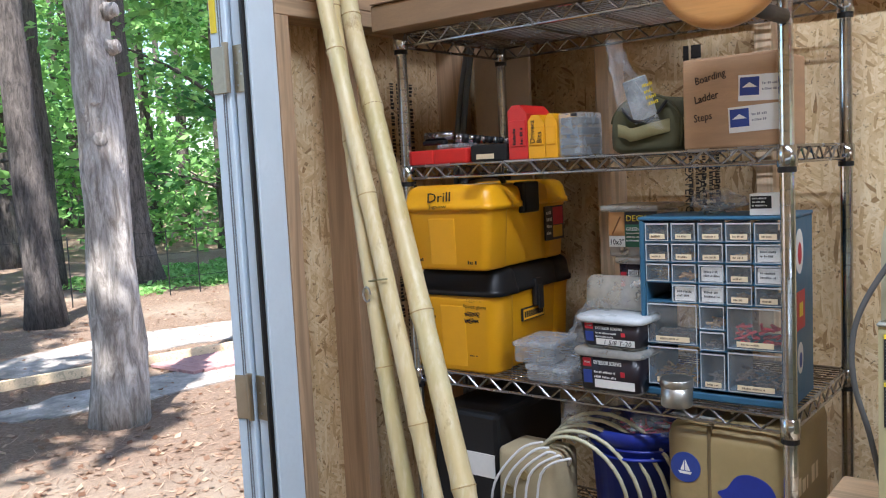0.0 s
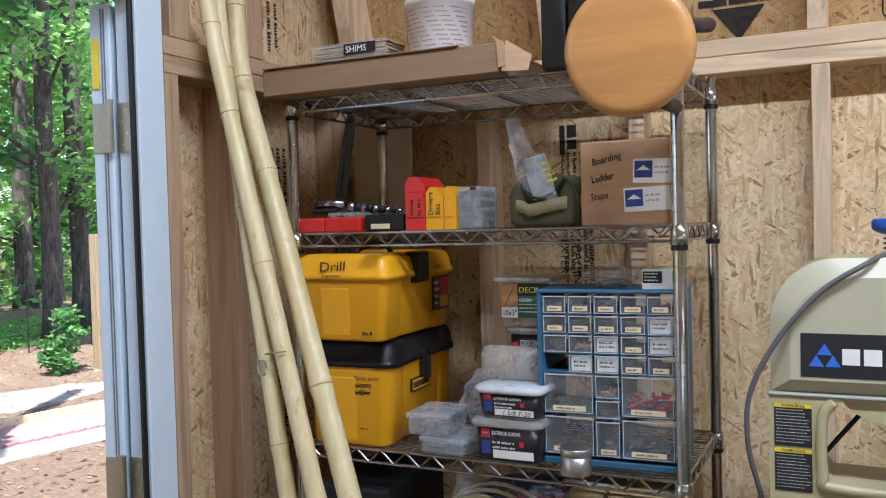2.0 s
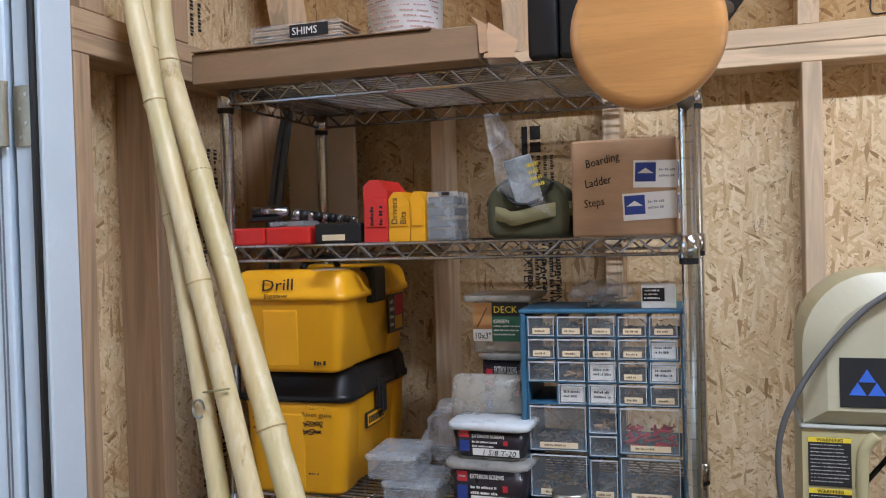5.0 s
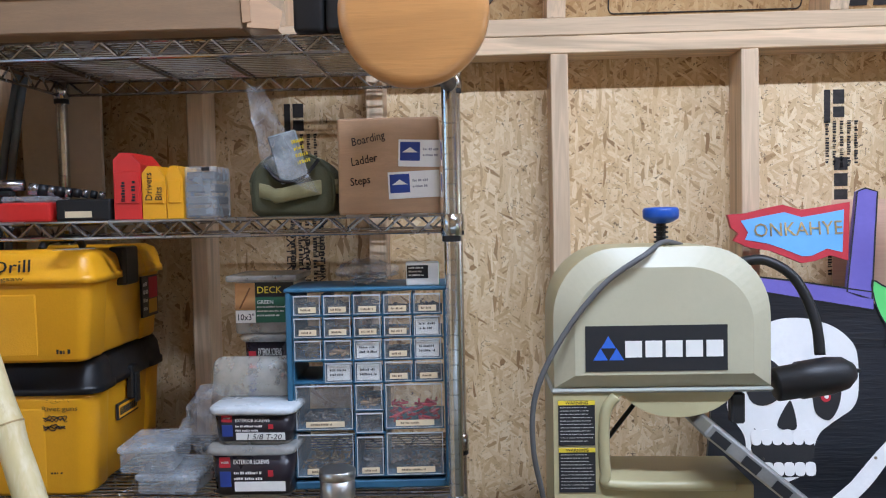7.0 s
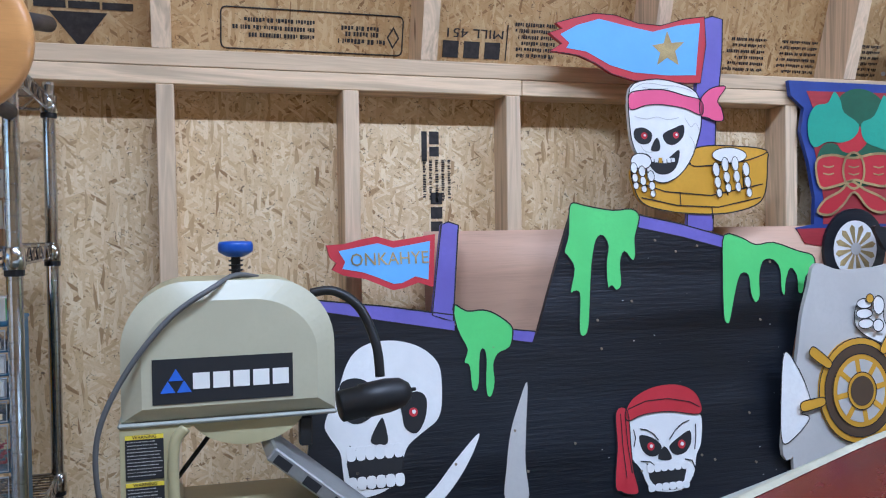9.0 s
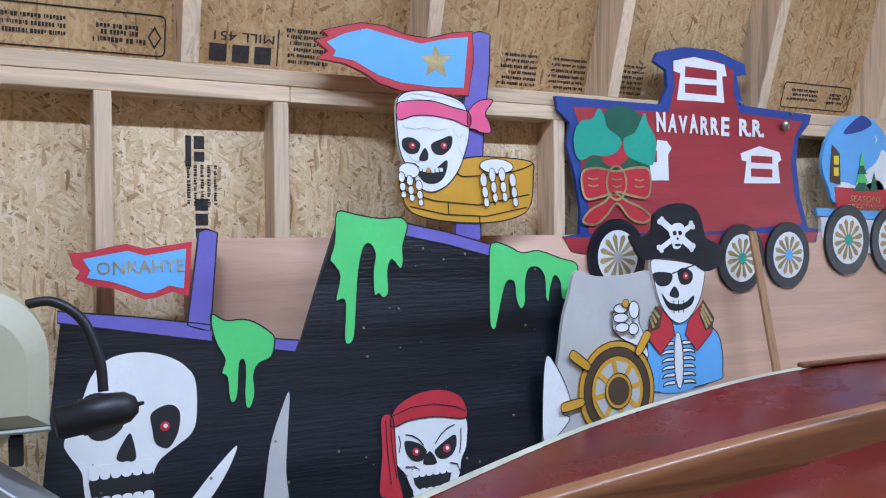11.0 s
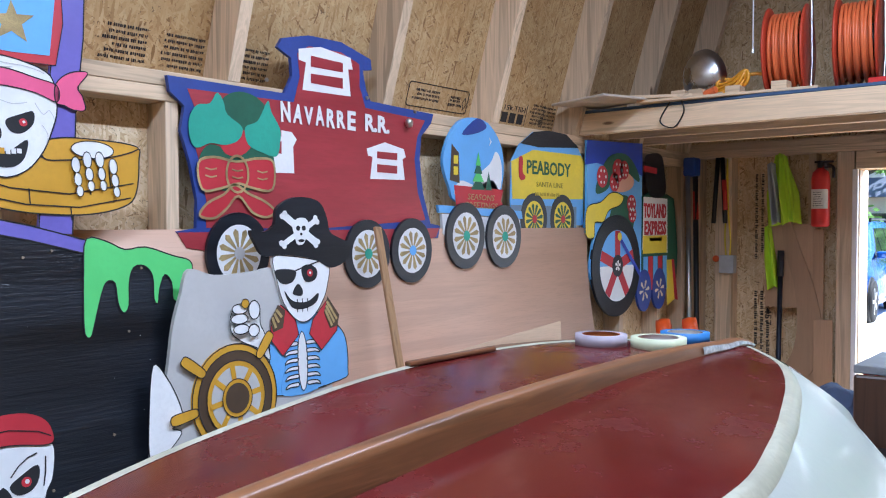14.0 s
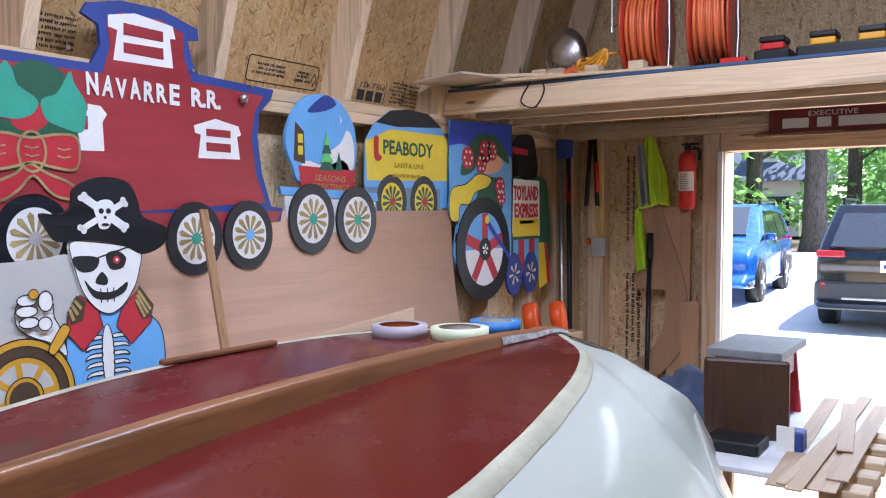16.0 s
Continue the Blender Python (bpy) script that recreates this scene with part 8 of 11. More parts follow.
KHAKI = plain("khaki_steel_case", (0.32, 0.235, 0.105), 0.5, vary=0.1)
fx = thing("khaki_outboard_case", (-0.57, 1.66, Z0), "khaki moulded case with blue emblems and tape", "case")
bm = bm_new(); box(bm, (-0.69, 1.53, Z0), (-0.455, 1.84, Z0 + 0.352), 0.035, None, 3)
part("shell", bm, KHAKI, fx, "", True)
bm = bm_new(); box(bm, (-0.602, 1.5285, Z0 + 0.02), (-0.594, 1.85, Z0 + 0.353), 0.002); part("seam", bm, plain("dark_khaki", (0.16, 0.11, 0.05), 0.6), fx)
for cx, cz, r in ((-0.645, Z0 + 0.262, 0.030),):
    bm = bm_new(); rod(bm, (cx, 1.528, cz), (cx, 1.5305, cz), r, 30); e = part("emblem", bm, BLUE_P, fx, "round navy sailing emblem")
    bm = bm_new(); slab(bm, [(cx - 0.014, cz - 0.008), (cx + 0.014, cz - 0.008), (cx + 0.010, cz - 0.013), (cx - 0.010, cz - 0.013)], 1.5272, 1.5279); slab(bm, [(cx - 0.010, cz - 0.006), (cx - 0.002, cz - 0.006), (cx - 0.002, cz + 0.014)], 1.5272, 1.5279); slab(bm, [(cx, cz - 0.006), (cx + 0.010, cz - 0.006), (cx, cz + 0.016)], 1.5272, 1.5279)
    part("boat_picture", bm, PAPER, e)
bm = bm_new(); slab(bm, curved([(-0.565, Z0 + 0.235), (-0.545, Z0 + 0.262), (-0.515, Z0 + 0.268), (-0.485, Z0 + 0.255), (-0.472, Z0 + 0.225), (-0.48, Z0 + 0.185), (-0.515, Z0 + 0.17), (-0.55, Z0 + 0.185), (-0.57, Z0 + 0.212), (-0.582, Z0 + 0.225)], 4), 1.5278, 1.5302)
part("blue_patch", bm, plain("cobalt_patch", (0.018, 0.035, 0.27), 0.6), fx, "flat cobalt blue patch")
bm = bm_new(); box(bm, (-0.69, 1.56, Z0 + 0.3525), (-0.60, 1.83, Z0 + 0.3535)); part("packing_tape", bm, CLOUDY, fx)
bm = bm_new(); bars(bm, Matrix.Translation((-0.4548, 1.60, Z0 + 0.25)) @ Euler((radians(90), 0, radians(90))).to_matrix().to_4x4(), 2, 0.17, 0.09, 0.035, 3); part("worn_print", bm, CREAM, fx)
hose = thing("coiled_tubing", (-0.93, 1.55, Z0), "coil of clear tubing and pale rope", "hose")
for k in range(5):
    bm = bm_new()
    r = 0.115 + 0.012 * k
    pts = [(-0.90 + 0.014 * k + r * math.cos(a), 1.56 + 0.012 * k - 0.03 * math.sin(a), Z0 + 0.145 + (r + 0.02) * math.sin(a)) for a in [math.pi * 2 * i / 30 for i in range(31)]]
    tube(bm, pts, 0.0045, 7); part("coil", bm, plain("milky_tubing", (0.58, 0.55, 0.38), 0.3) if k == 0 else bpy.data.materials["milky_tubing"], hose, smooth=True)
bgc = thing("canvas_tool_bag", (-1.0, 1.55, Z0), "beige canvas tool bag with eyelets and cords", "bag")
bm = bm_new(); box(bm, (-1.08, 1.50, Z0), (-0.93, 1.62, Z0 + 0.24), 0.02, None, 2)
for v in bm.verts:
    v.co += Vector((noise.noise(v.co * 14), noise.noise(v.co * 14 + Vector((3, 0, 0))), 0)) * 0.012
part("sack", bm, plain("beige_canvas", (0.44, 0.36, 0.22), 0.85, vary=0.12, grain=300, bump=0.3), bgc, "", True)
for x, z in ((-1.04, 0.15), (-1.0, 0.19), (-0.96, 0.13)):
    bm = bm_new(); lathe(bm, [(0.010, 0), (0.014, 0.002), (0.010, 0.004), (0.008, 0.002)], (0, 0, 0), 16, Matrix.Translation((x, 1.496, Z0 + z)) @ Euler((radians(90), 0, 0)).to_matrix().to_4x4()); part("eyelet", bm, GLITTER, bgc)
for k in range(5):
    bm = bm_new(); tube(bm, spline([(-1.09 + 0.03 * k, 1.49, Z0 + 0.06), (-1.06 + 0.03 * k, 1.47, Z0 + 0.17 + 0.01 * k), (-1.0 + 0.03 * k, 1.485, Z0 + 0.25), (-0.95 + 0.015 * k, 1.50, Z0 + 0.27 - 0.01 * k)], 5), 0.003, 6); part("cord", bm, WHITE_P, bgc)
bxk = thing("black_power_case", (-1.15, 1.68, Z0), "black power tool case with white label", "tool case")
bm = bm_new(); box(bm, (-1.28, 1.53, Z0), (-1.09, 1.82, Z0 + 0.30), 0.012, None, 2); part("shell", bm, BLACK, bxk)
bm = bm_new(); box(bm, (-1.18, 1.527, Z0 + 0.15), (-1.10, 1.5295, Z0 + 0.205)); part("label", bm, PAPER, bxk)


# ---- band saw on its bench ----
SY0, SY1 = 1.42, 1.60
saw = thing("band_saw", (-0.1, 1.52, 0.86), "tan benchtop band saw with black work lamp", "band saw")
def arch(x0, x1, z0, zs, zt, n=12):
    """A box with a rounded top, as an outline."""
    rl = 0.105
    o = [(x0, z0), (x1, z0), (x1, zs)]
    o += [(x1 - rl + rl * math.cos(a), zs + (zt - zs) * math.sin(a)) for a in [math.pi / 2 * i / n for i in range(1, n + 1)]]
    o += [(x0 + rl - rl * math.sin(a), zs + (zt - zs) * math.cos(a)) for a in [math.pi / 2 * i / n for i in range(0, n + 1)]]
    return o
bm = slab(bm_new(), arch(-0.282, 0.060, 1.213, 1.325, 1.436), SY0 + 0.018, SY1)
part("upper_housing", bm, TAN, saw, "tan upper wheel housing")
bm = bm_new()
oa, ob_ = arch(-0.282, 0.060, 1.213, 1.325, 1.436), arch(-0.250, 0.028, 1.236, 1.315, 1.405)
va = [bm.verts.new((x, SY0 + 0.018, z)) for x, z in oa]
vb = [bm.verts.new((x, SY0, z)) for x, z in ob_]
for i in range(len(va)):
    j = (i + 1) % len(va)
    bm.faces.new((va[i], va[j], vb[j], vb[i]))
bm.faces.new(vb)
bmesh.ops.recalc_face_normals(bm, faces=bm.faces)
part("wheel_cover", bm, TAN_LITE, saw, "chamfered cover plate")
bm = bm_new(); box(bm, (-0.234, SY0 - 0.0012, 1.242), (-0.013, SY0 - 0.0002, 1.314)); nm = part("name_plate", bm, INK, saw, "black maker's plate with blue triangle")
M = facing(-0.195, SY0 - 0.0015, 1.259)
for dx, dz in ((0.0, 0.0), (-0.0125, -0.019), (0.0125, -0.019)):
    bm = bm_new(); slab(bm, [(-0.198 + dx - 0.0115, 1.279 + dz), (-0.198 + dx + 0.0115, 1.279 + dz), (-0.198 + dx, 1.298 + dz)], SY0 - 0.0022, SY0 - 0.0013); part("blue_triangle", bm, plain("logo_blue", (0.04, 0.14, 0.62), 0.5) if dx == 0 else bpy.data.materials["logo_blue"], nm)
for i in range(5):
    x = -0.172 + 0.0315 * i
    bm = bm_new()
    box(bm, (x, SY0 - 0.0022, 1.264), (x + 0.026, SY0 - 0.0013, 1.290))
    part("logo_bar", bm, PAPER, nm)
bm = bm_new()
frame_o = [(-0.285, 0.90), (-0.285, 1.206), (-0.165, 1.206), (-0.198, 1.19), (-0.203, 1.17), (-0.203, 1.075), (-0.19, 1.058), (0.03, 1.056), (0.03, 0.90)]
slab(bm, frame_o, SY0 + 0.012, SY1 - 0.01)
part("frame", bm, TAN, saw, "tan C-shaped frame")
bm = bm_new()
o = spline([(-0.185, SY0 + 0.011, 1.2), (-0.203, SY0 + 0.011, 1.17), (-0.203, SY0 + 0.011, 1.08), (-0.185, SY0 + 0.011, 1.058), (0.0, SY0 + 0.011, 1.056)], 6); tube(bm, o, 0.009, 8); part("throat_edge", bm, TAN, saw, "tan rounded throat edge", True)
bm = bm_new(); box(bm, (-0.288, SY0 + 0.008, 1.205), (0.062, SY1, 1.2125), 0.003); part("seam", bm, plain("seam_grey", (0.30, 0.31, 0.27), 0.5), saw)
bm = bm_new(); slab(bm, disc(-0.085, 1.225, 0.095, 0.062, 24, math.pi, 2 * math.pi), SY0 + 0.02, SY1 - 0.05); part("blade_guard", bm, TAN, saw)
for z0 in (1.122, 1.046):
    bm = bm_new(); box(bm, (-0.277, SY0 + 0.0105, z0), (-0.219, SY0 + 0.0119, z0 + 0.072)); lb_ = part("warning_label", bm, INK, saw, "black warning label with yellow head")
    bm = bm_new(); box(bm, (-0.277, SY0 + 0.0098, z0 + 0.065), (-0.219, SY0 + 0.0104, z0 + 0.072)); part("yellow_head", bm, YELLOW_P, lb_)
    lettering("WARNING", 0.0075, facing(-0.266, SY0 + 0.0094, z0 + 0.0662), INK, lb_)
    bm = bm_new(); bars(bm, facing(-0.274, SY0 + 0.0104, z0 + 0.062), 11, 0.053, 0.0054, 0.0016, 4); part("print", bm, GREY_P, lb_)
KB = plain("blue_knob_plastic", (0.012, 0.07, 0.36), 0.35)
bm = bm_new(); lathe(bm, [(0.012, 0), (0.020, 0.003), (0.028, 0.008), (0.0295, 0.012), (0.0295, 0.022), (0.027, 0.026), (0.012, 0.027), (0.002, 0.027)], (-0.097, 1.50, 1.472), 24); part("tension_knob", bm, KB, saw, "blue tension knob", True)
bm = bm_new(); rod(bm, (-0.097, 1.50, 1.43), (-0.097, 1.50, 1.474), 0.008, 12)
for i in range(4):
    rod(bm, (-0.097, 1.50, 1.44 + 0.008 * i), (-0.097, 1.50, 1.443 + 0.008 * i), 0.012, 12)
part("tension_screw", bm, BLACK, saw)
bm = bm_new(); tube(bm, spline([(0.03, 1.50, 1.405), (0.07, 1.49, 1.408), (0.112, 1.475, 1.378), (0.137, 1.46, 1.315), (0.142, 1.452, 1.258)], 8), 0.0085, 10); part("lamp_neck", bm, BLACK, saw, "black gooseneck", True)
LM = Matrix.Translation((0.135, 1.45, 1.222)) @ Euler((0, radians(82), radians(4))).to_matrix().to_4x4()
bm = bm_new(); lathe(bm, [(0.024, -0.068), (0.027, -0.066), (0.0275, -0.03), (0.030, -0.028), (0.030, 0.02), (0.026, 0.045), (0.015, 0.06), (0.004, 0.063), (0.003, 0.072), (0.001, 0.073)], (0, 0, 0), 24); part("lamp_head", bm, BLACK, saw, "black bullet lamp head", True, LM)
TM = Matrix.Translation((0.045, 1.43, 1.075)) @ Euler((radians(0), radians(40), 0)).to_matrix().to_4x4()
bm = bm_new(); box(bm, (-0.13, -0.05, -0.012), (0.13, 0.12, 0.012), 0.003, TM); part("tilted_table", bm, plain("cast_table", (0.34, 0.34, 0.33), 0.45, 0.7), saw, "tilted grey cast table")
for i in range(4):
    bm = bm_new()
    box(bm, (-0.12 + 0.06 * i, -0.0525, -0.009), (-0.09 + 0.06 * i, -0.0505, 0.006), 0, TM)
    part("table_mark", bm, INK, saw)
bm = bm_new(); box(bm, (0.0, SY0 + 0.025, 1.15), (0.022, SY0 + 0.047, 1.20), 0.003); part("guide_block", bm, BLACK, saw)
bm = bm_new(); rod(bm, (-0.2, 1.50, 1.10), (-0.13, 1.50, 1.19), 0.004, 8); part("blade_brace", bm, BLACK, saw)
bm = bm_new(); box(bm, (-0.30, 1.40, 0.862), (0.16, 1.66, 0.90), 0.006); part("base", bm, TAN, saw)
cord = thing("power_cord", (-0.25, 1.5, 0.86), "grey power cord looped over the band saw", "cord")
bm = bm_new(); tube(bm, spline([(-0.06, 1.52, 1.435), (-0.10, 1.47, 1.442), (-0.14, 1.415, 1.425), (-0.205, 1.412, 1.38), (-0.27, 1.41, 1.30), (-0.313, 1.412, 1.21), (-0.318, 1.42, 1.12), (-0.30, 1.45, 1.02), (-0.29, 1.5, 0.905)], 8), 0.0045, 8); part("cable", bm, plain("grey_rubber", (0.11, 0.11, 0.11), 0.6), cord, "", True)
bench = thing("saw_bench", (-0.05, 1.65, 0.0), "low pine bench under the band saw", "bench")
bm = bm_new(); box(bm, (-0.40, 1.34, 0.82), (0.30, 1.70, 0.86), 0.004); part("top", bm, PINE_X, bench)
for x in (-0.37, 0.27):
    for y in (1.37, 1.67):
        bm = bm_new(); box(bm, (x - 0.03, y - 0.03, 0.0), (x + 0.03, y + 0.03, 0.8195), 0.003); part("leg", bm, PINE_Z, bench)


# ---- end wall things ----
EW = END_X
def on_end(y, z, x=EW - 0.002):
    """Sheet pose on the end wall, looking towards -x: local x runs to -y, local y up."""
    return Matrix.Translation((x, y, z)) @ Euler((radians(90), 0, radians(-90))).to_matrix().to_4x4()
ext = thing("fire_extinguisher", (EW - 0.06, 1.245, 1.50), "red fire extinguisher hung beside the doorway", "fire extinguisher")
EX, EY = EW - 0.055, 1.245
bm = bm_new(); lathe(bm, [(0.03, 0), (0.042, 0.006), (0.043, 0.02), (0.043, 0.24), (0.038, 0.268), (0.022, 0.283), (0.016, 0.288), (0.016, 0.30), (0.002, 0.30)], (EX, EY, 1.51), 28); part("cylinder", bm, RED, ext, "", True)
bm = bm_new()
for i in range(17):
    a0, a1 = radians(115 + 130 * i / 17), radians(115 + 130 * (i + 1) / 17)
    q = [bm.verts.new((EX + 0.0436 * math.cos(a), EY + 0.0436 * math.sin(a), z)) for a, z in ((a0, 1.60), (a1, 1.60), (a1, 1.695), (a0, 1.695))]
    bm.faces.new(q)
part("label", bm, PAPER, ext, "white instruction label", True)
bm = bm_new(); bars(bm, on_end(EY + 0.022, 1.682, EX - 0.0445), 7, 0.044, 0.011, 0.004, 9); part("print", bm, INK, ext)
bm = bm_new(); box(bm, (EX - 0.02, EY - 0.012, 1.80), (EX + 0.02, EY + 0.012, 1.83), 0.004); box(bm, (EX - 0.01, EY - 0.06, 1.825), (EX + 0.01, EY + 0.03, 1.835), 0.003, Matrix.Translation((0, 0, 0))); box(bm, (EX - 0.008, EY - 0.055, 1.80), (EX + 0.008, EY - 0.01, 1.807), 0.002); part("valve_handle", bm, BLACK, ext)
bm = bm_new(); tube(bm, spline([(EX, EY - 0.03, 1.815), (EX - 0.01, EY - 0.06, 1.80), (EX - 0.012, EY - 0.062, 1.75)], 5), 0.007, 8); part("nozzle", bm, BLACK, ext)
bm = bm_new(); box(bm, (EX + 0.03, EY - 0.02, 1.6), (EW + 0.001, EY + 0.02, 1.83), 0.002); part("bracket", bm, STEEL, ext)

HI_VIS = plain("hi_vis_fabric", (0.52, 0.80, 0.02), 0.7, vary=0.08, grain=300, bump=0.2)
vest = thing("safety_vest", (EW - 0.03, 1.43, 1.5), "yellow high-visibility vest hanging on the end wall", "vest")
def drape(y0, y1, z0, z1, x, mat, name, seed, taper=0.25, lab=""):
    bm = bm_new(); prev = None
    for i in range(21):
        f = i / 20
        cur = []
        for j in range(15):
            g = j / 14
            w = (y1 - y0) * (taper + (1 - taper) * min(1, f * 1.8))
            y = (y0 + y1) / 2 + (g - 0.5) * w - 0.03 * f
            cur.append(bm.verts.new((x + 0.018 * math.sin(g * 9 + seed + f * 2) * (0.4 + f) - 0.02, y, z1 + (z0 - z1) * f - 0.02 * abs(g - 0.5) * (1 - f) + 0.012 * math.sin(g * 5) * f)))
        if prev:
            for j in range(14):
                bm.faces.new((prev[j], prev[j + 1], cur[j + 1], cur[j]))
        prev = cur
    ob = part(name, bm, mat, vest, lab, True)
    md = ob.modifiers.new("thick", "SOLIDIFY"); md.thickness = 0.004
    return ob
drape(1.37, 1.52, 1.525, 1.885, EW - 0.03, HI_VIS, "cloth", 0.3)
drape(1.385, 1.455, 1.53, 1.875, EW - 0.055, HI_VIS, "front_flap", 2.0, 0.5)
drape(1.455, 1.495, 1.53, 1.84, EW - 0.066, plain("reflective_grey", (0.42, 0.44, 0.46), 0.35, 0.4), "reflective_band", 1.1, 0.8, "grey reflective band")
drape(1.48, 1.53, 1.20, 1.52, EW - 0.02, HI_VIS, "tail", 0.9, 0.5)
cl = thing("bolt_cutters", (EW - 0.03, 1.77, 1.48), "black and red handled bolt cutters hung on a stud", "tool")
for dy, rr in ((0.022, BLACK), (-0.018, BLACK)):
    bm = bm_new(); rod(bm, (EW - 0.02, 1.765 + dy * 0.6, 1.88), (EW - 0.02, 1.765 + dy * 1.6, 1.53), 0.012, 10); part("handle", bm, rr, cl, smooth=True)
bm = bm_new(); rod(bm, (EW - 0.02, 1.745, 1.76), (EW - 0.02, 1.735, 1.60), 0.0135, 10); part("red_grip", bm, RED, cl, smooth=True)
lp = thing("long_pruner", (EW - 0.05, 1.90, 0.0), "pair of long dark poles with blue heads in the corner", "pruner")
for y, x, mt in ((1.90, EW - 0.13, STEEL), (1.87, EW - 0.10, BLACK), (1.89, EW - 0.06, BLACK)):
    bm = bm_new(); rod(bm, (x - 0.04, y - 0.05, 0.0), (x, y, 1.86), 0.013, 10); part("pole", bm, mt, lp, smooth=True)
bm = bm_new(); box(bm, (EW - 0.15, 1.85, 1.78), (EW - 0.07, 1.92, 1.88), 0.012, None, 2); part("blue_head", bm, plain("blue_tool_plastic", (0.02, 0.07, 0.35), 0.4), lp)
bm = bm_new(); rod(bm, (EW - 0.105, 1.862, 1.55), (EW - 0.102, 1.868, 1.70), 0.0145, 10); part("red_band", bm, RED, lp)
sw = thing("switch_box", (EW - 0.02, 1.72, 1.27), "grey electrical switch box on a stud", "switch")
bm = bm_new(); box(bm, (EW - 0.045, 1.68, 1.265), (EW - 0.001, 1.76, 1.36), 0.004, None, 2); part("box", bm, plain("box_grey", (0.52, 0.54, 0.56), 0.5), sw)
for k in (0, 1):
    bm = bm_new(); tube(bm, spline([(EW - 0.02, 1.73 - 0.02 * k, 1.36), (EW - 0.012, 1.74 - 0.03 * k, 1.45), (EW - 0.012, 1.735 - 0.012 * k, 1.60), (EW - 0.01, 1.73, 1.87)], 6), 0.0045, 7); part("yellow_cable", bm, YELLOW_P, sw, "", True)
bm = bm_new(); bmesh.ops.create_uvsphere(bm, u_segments=12, v_segments=8, radius=0.018, matrix=Matrix.Translation((EW - 0.02, 1.785, 1.34))); part("orange_tag", bm, plain("orange_plastic", (0.80, 0.12, 0.02), 0.4), sw, "", True)
KRAFT = wood("kraft_plywood", (0.42, 0.265, 0.155), "Z", knots=False, contrast=0.1)
pt = thing("plywood_template", (EW - 0.02, 1.40, 0.0), "brown plywood template boards hung on the end wall", "template")
bm = bm_new(); box(bm, (EW - 0.012, 1.29, 1.10), (EW - 0.005, 1.525, 1.525), 0.001); part("board", bm, KRAFT, pt)
bm = bm_new()
outer = spline([(1.40, 1.55, 0), (1.35, 1.40, 0), (1.285, 1.22, 0), (1.245, 1.02, 0), (1.27, 0.82, 0), (1.40, 0.66, 0), (1.55, 0.60, 0)], 6)
inner = spline([(1.445, 1.53, 0), (1.42, 1.38, 0), (1.375, 1.20, 0), (1.36, 1.02, 0), (1.39, 0.86, 0), (1.47, 0.76, 0), (1.57, 0.70, 0)], 6)
ring = outer + inner[::-1]
f_ = [bm.verts.new((EW - 0.022, p.x, p.y)) for p in ring]; b_ = [bm.verts.new((EW - 0.014, p.x, p.y)) for p in ring]
nn = len(outer)
for i in range(nn - 1):
    j = len(ring) - 1 - i
    bm.faces.new((f_[i], f_[i + 1], f_[j - 1], f_[j])); bm.faces.new((b_[i], b_[j], b_[j - 1], b_[i + 1]))
for i in range(len(ring)):
    k = (i + 1) % len(ring); bm.faces.new((f_[i], b_[i], b_[k], f_[k]))
bmesh.ops.recalc_face_normals(bm, faces=bm.faces)
part("curved_rib", bm, KRAFT, pt, "curved brown plywood rib")
bm = bm_new(); box(bm, (EW - 0.010, 1.24, 0.0), (EW - 0.004, 1.36, 1.50), 0.001); part("side_board", bm, KRAFT, pt)
bm = bm_new(); box(bm, (EW - 0.03, 1.19, 0.0), (EW - 0.024, 1.28, 1.05), 0.001, Matrix.Identity(4)); part("side_board", bm, KRAFT, pt)
bar = thing("crowbar", (EW - 0.05, 1.435, 0.0), "dark blue-black steel bar leaning on the end wall", "bar")
bm = bm_new(); rod(bm, (EW - 0.12, 1.43, 0.0), (EW - 0.035, 1.44, 1.38), 0.012, 10); rod(bm, (EW - 0.042, 1.4395, 1.26), (EW - 0.035, 1.44, 1.39), 0.016, 10); part("shaft", bm, plain("dark_steel", (0.02, 0.022, 0.035), 0.4, 0.4), bar, smooth=True)
DKRED = plain("maroon_plastic_sign", (0.20, 0.018, 0.018), 0.4, vary=0.08)
sg = thing("name_sign", (EW - 0.02, 0.55, 1.87), "maroon desk sign with pale engraved lettering", "sign")
bm = bm_new(); box(bm, (EW - 0.022, 0.10, 1.862), (EW - 0.006, 0.868, 1.972), 0.002); part("plate", bm, DKRED, sg)
bm = bm_new(); box(bm, (0.0, 0, 0), (0.115, 0.045, 0.0012), 0, on_end(0.81, 1.885, EW - 0.0225)); box(bm, (0.15, 0, 0), (0.21, 0.045, 0.0012), 0, on_end(0.81, 1.885, EW - 0.0225)); box(bm, (0.24, 0, 0), (0.5, 0.045, 0.0012), 0, on_end(0.81, 1.885, EW - 0.0225)); part("name_bar", bm, PAPER, sg)
lettering("EXECUTIVE", 0.032, on_end(0.70, 1.938, EW - 0.0228), PAPER, sg, wide=1.3)
bm = bm_new(); box(bm, (EW - 0.05, 0.1, 1.848), (EW - 0.004, 0.93, 1.860), 0.002); box(bm, (EW - 0.04, 0.55, 1.8605), (EW - 0.03, 1.0, 1.866), 0.001); part("ledge", bm, wood("ledge_lath", (0.4, 0.25, 0.14), "Y", knots=False), sg)

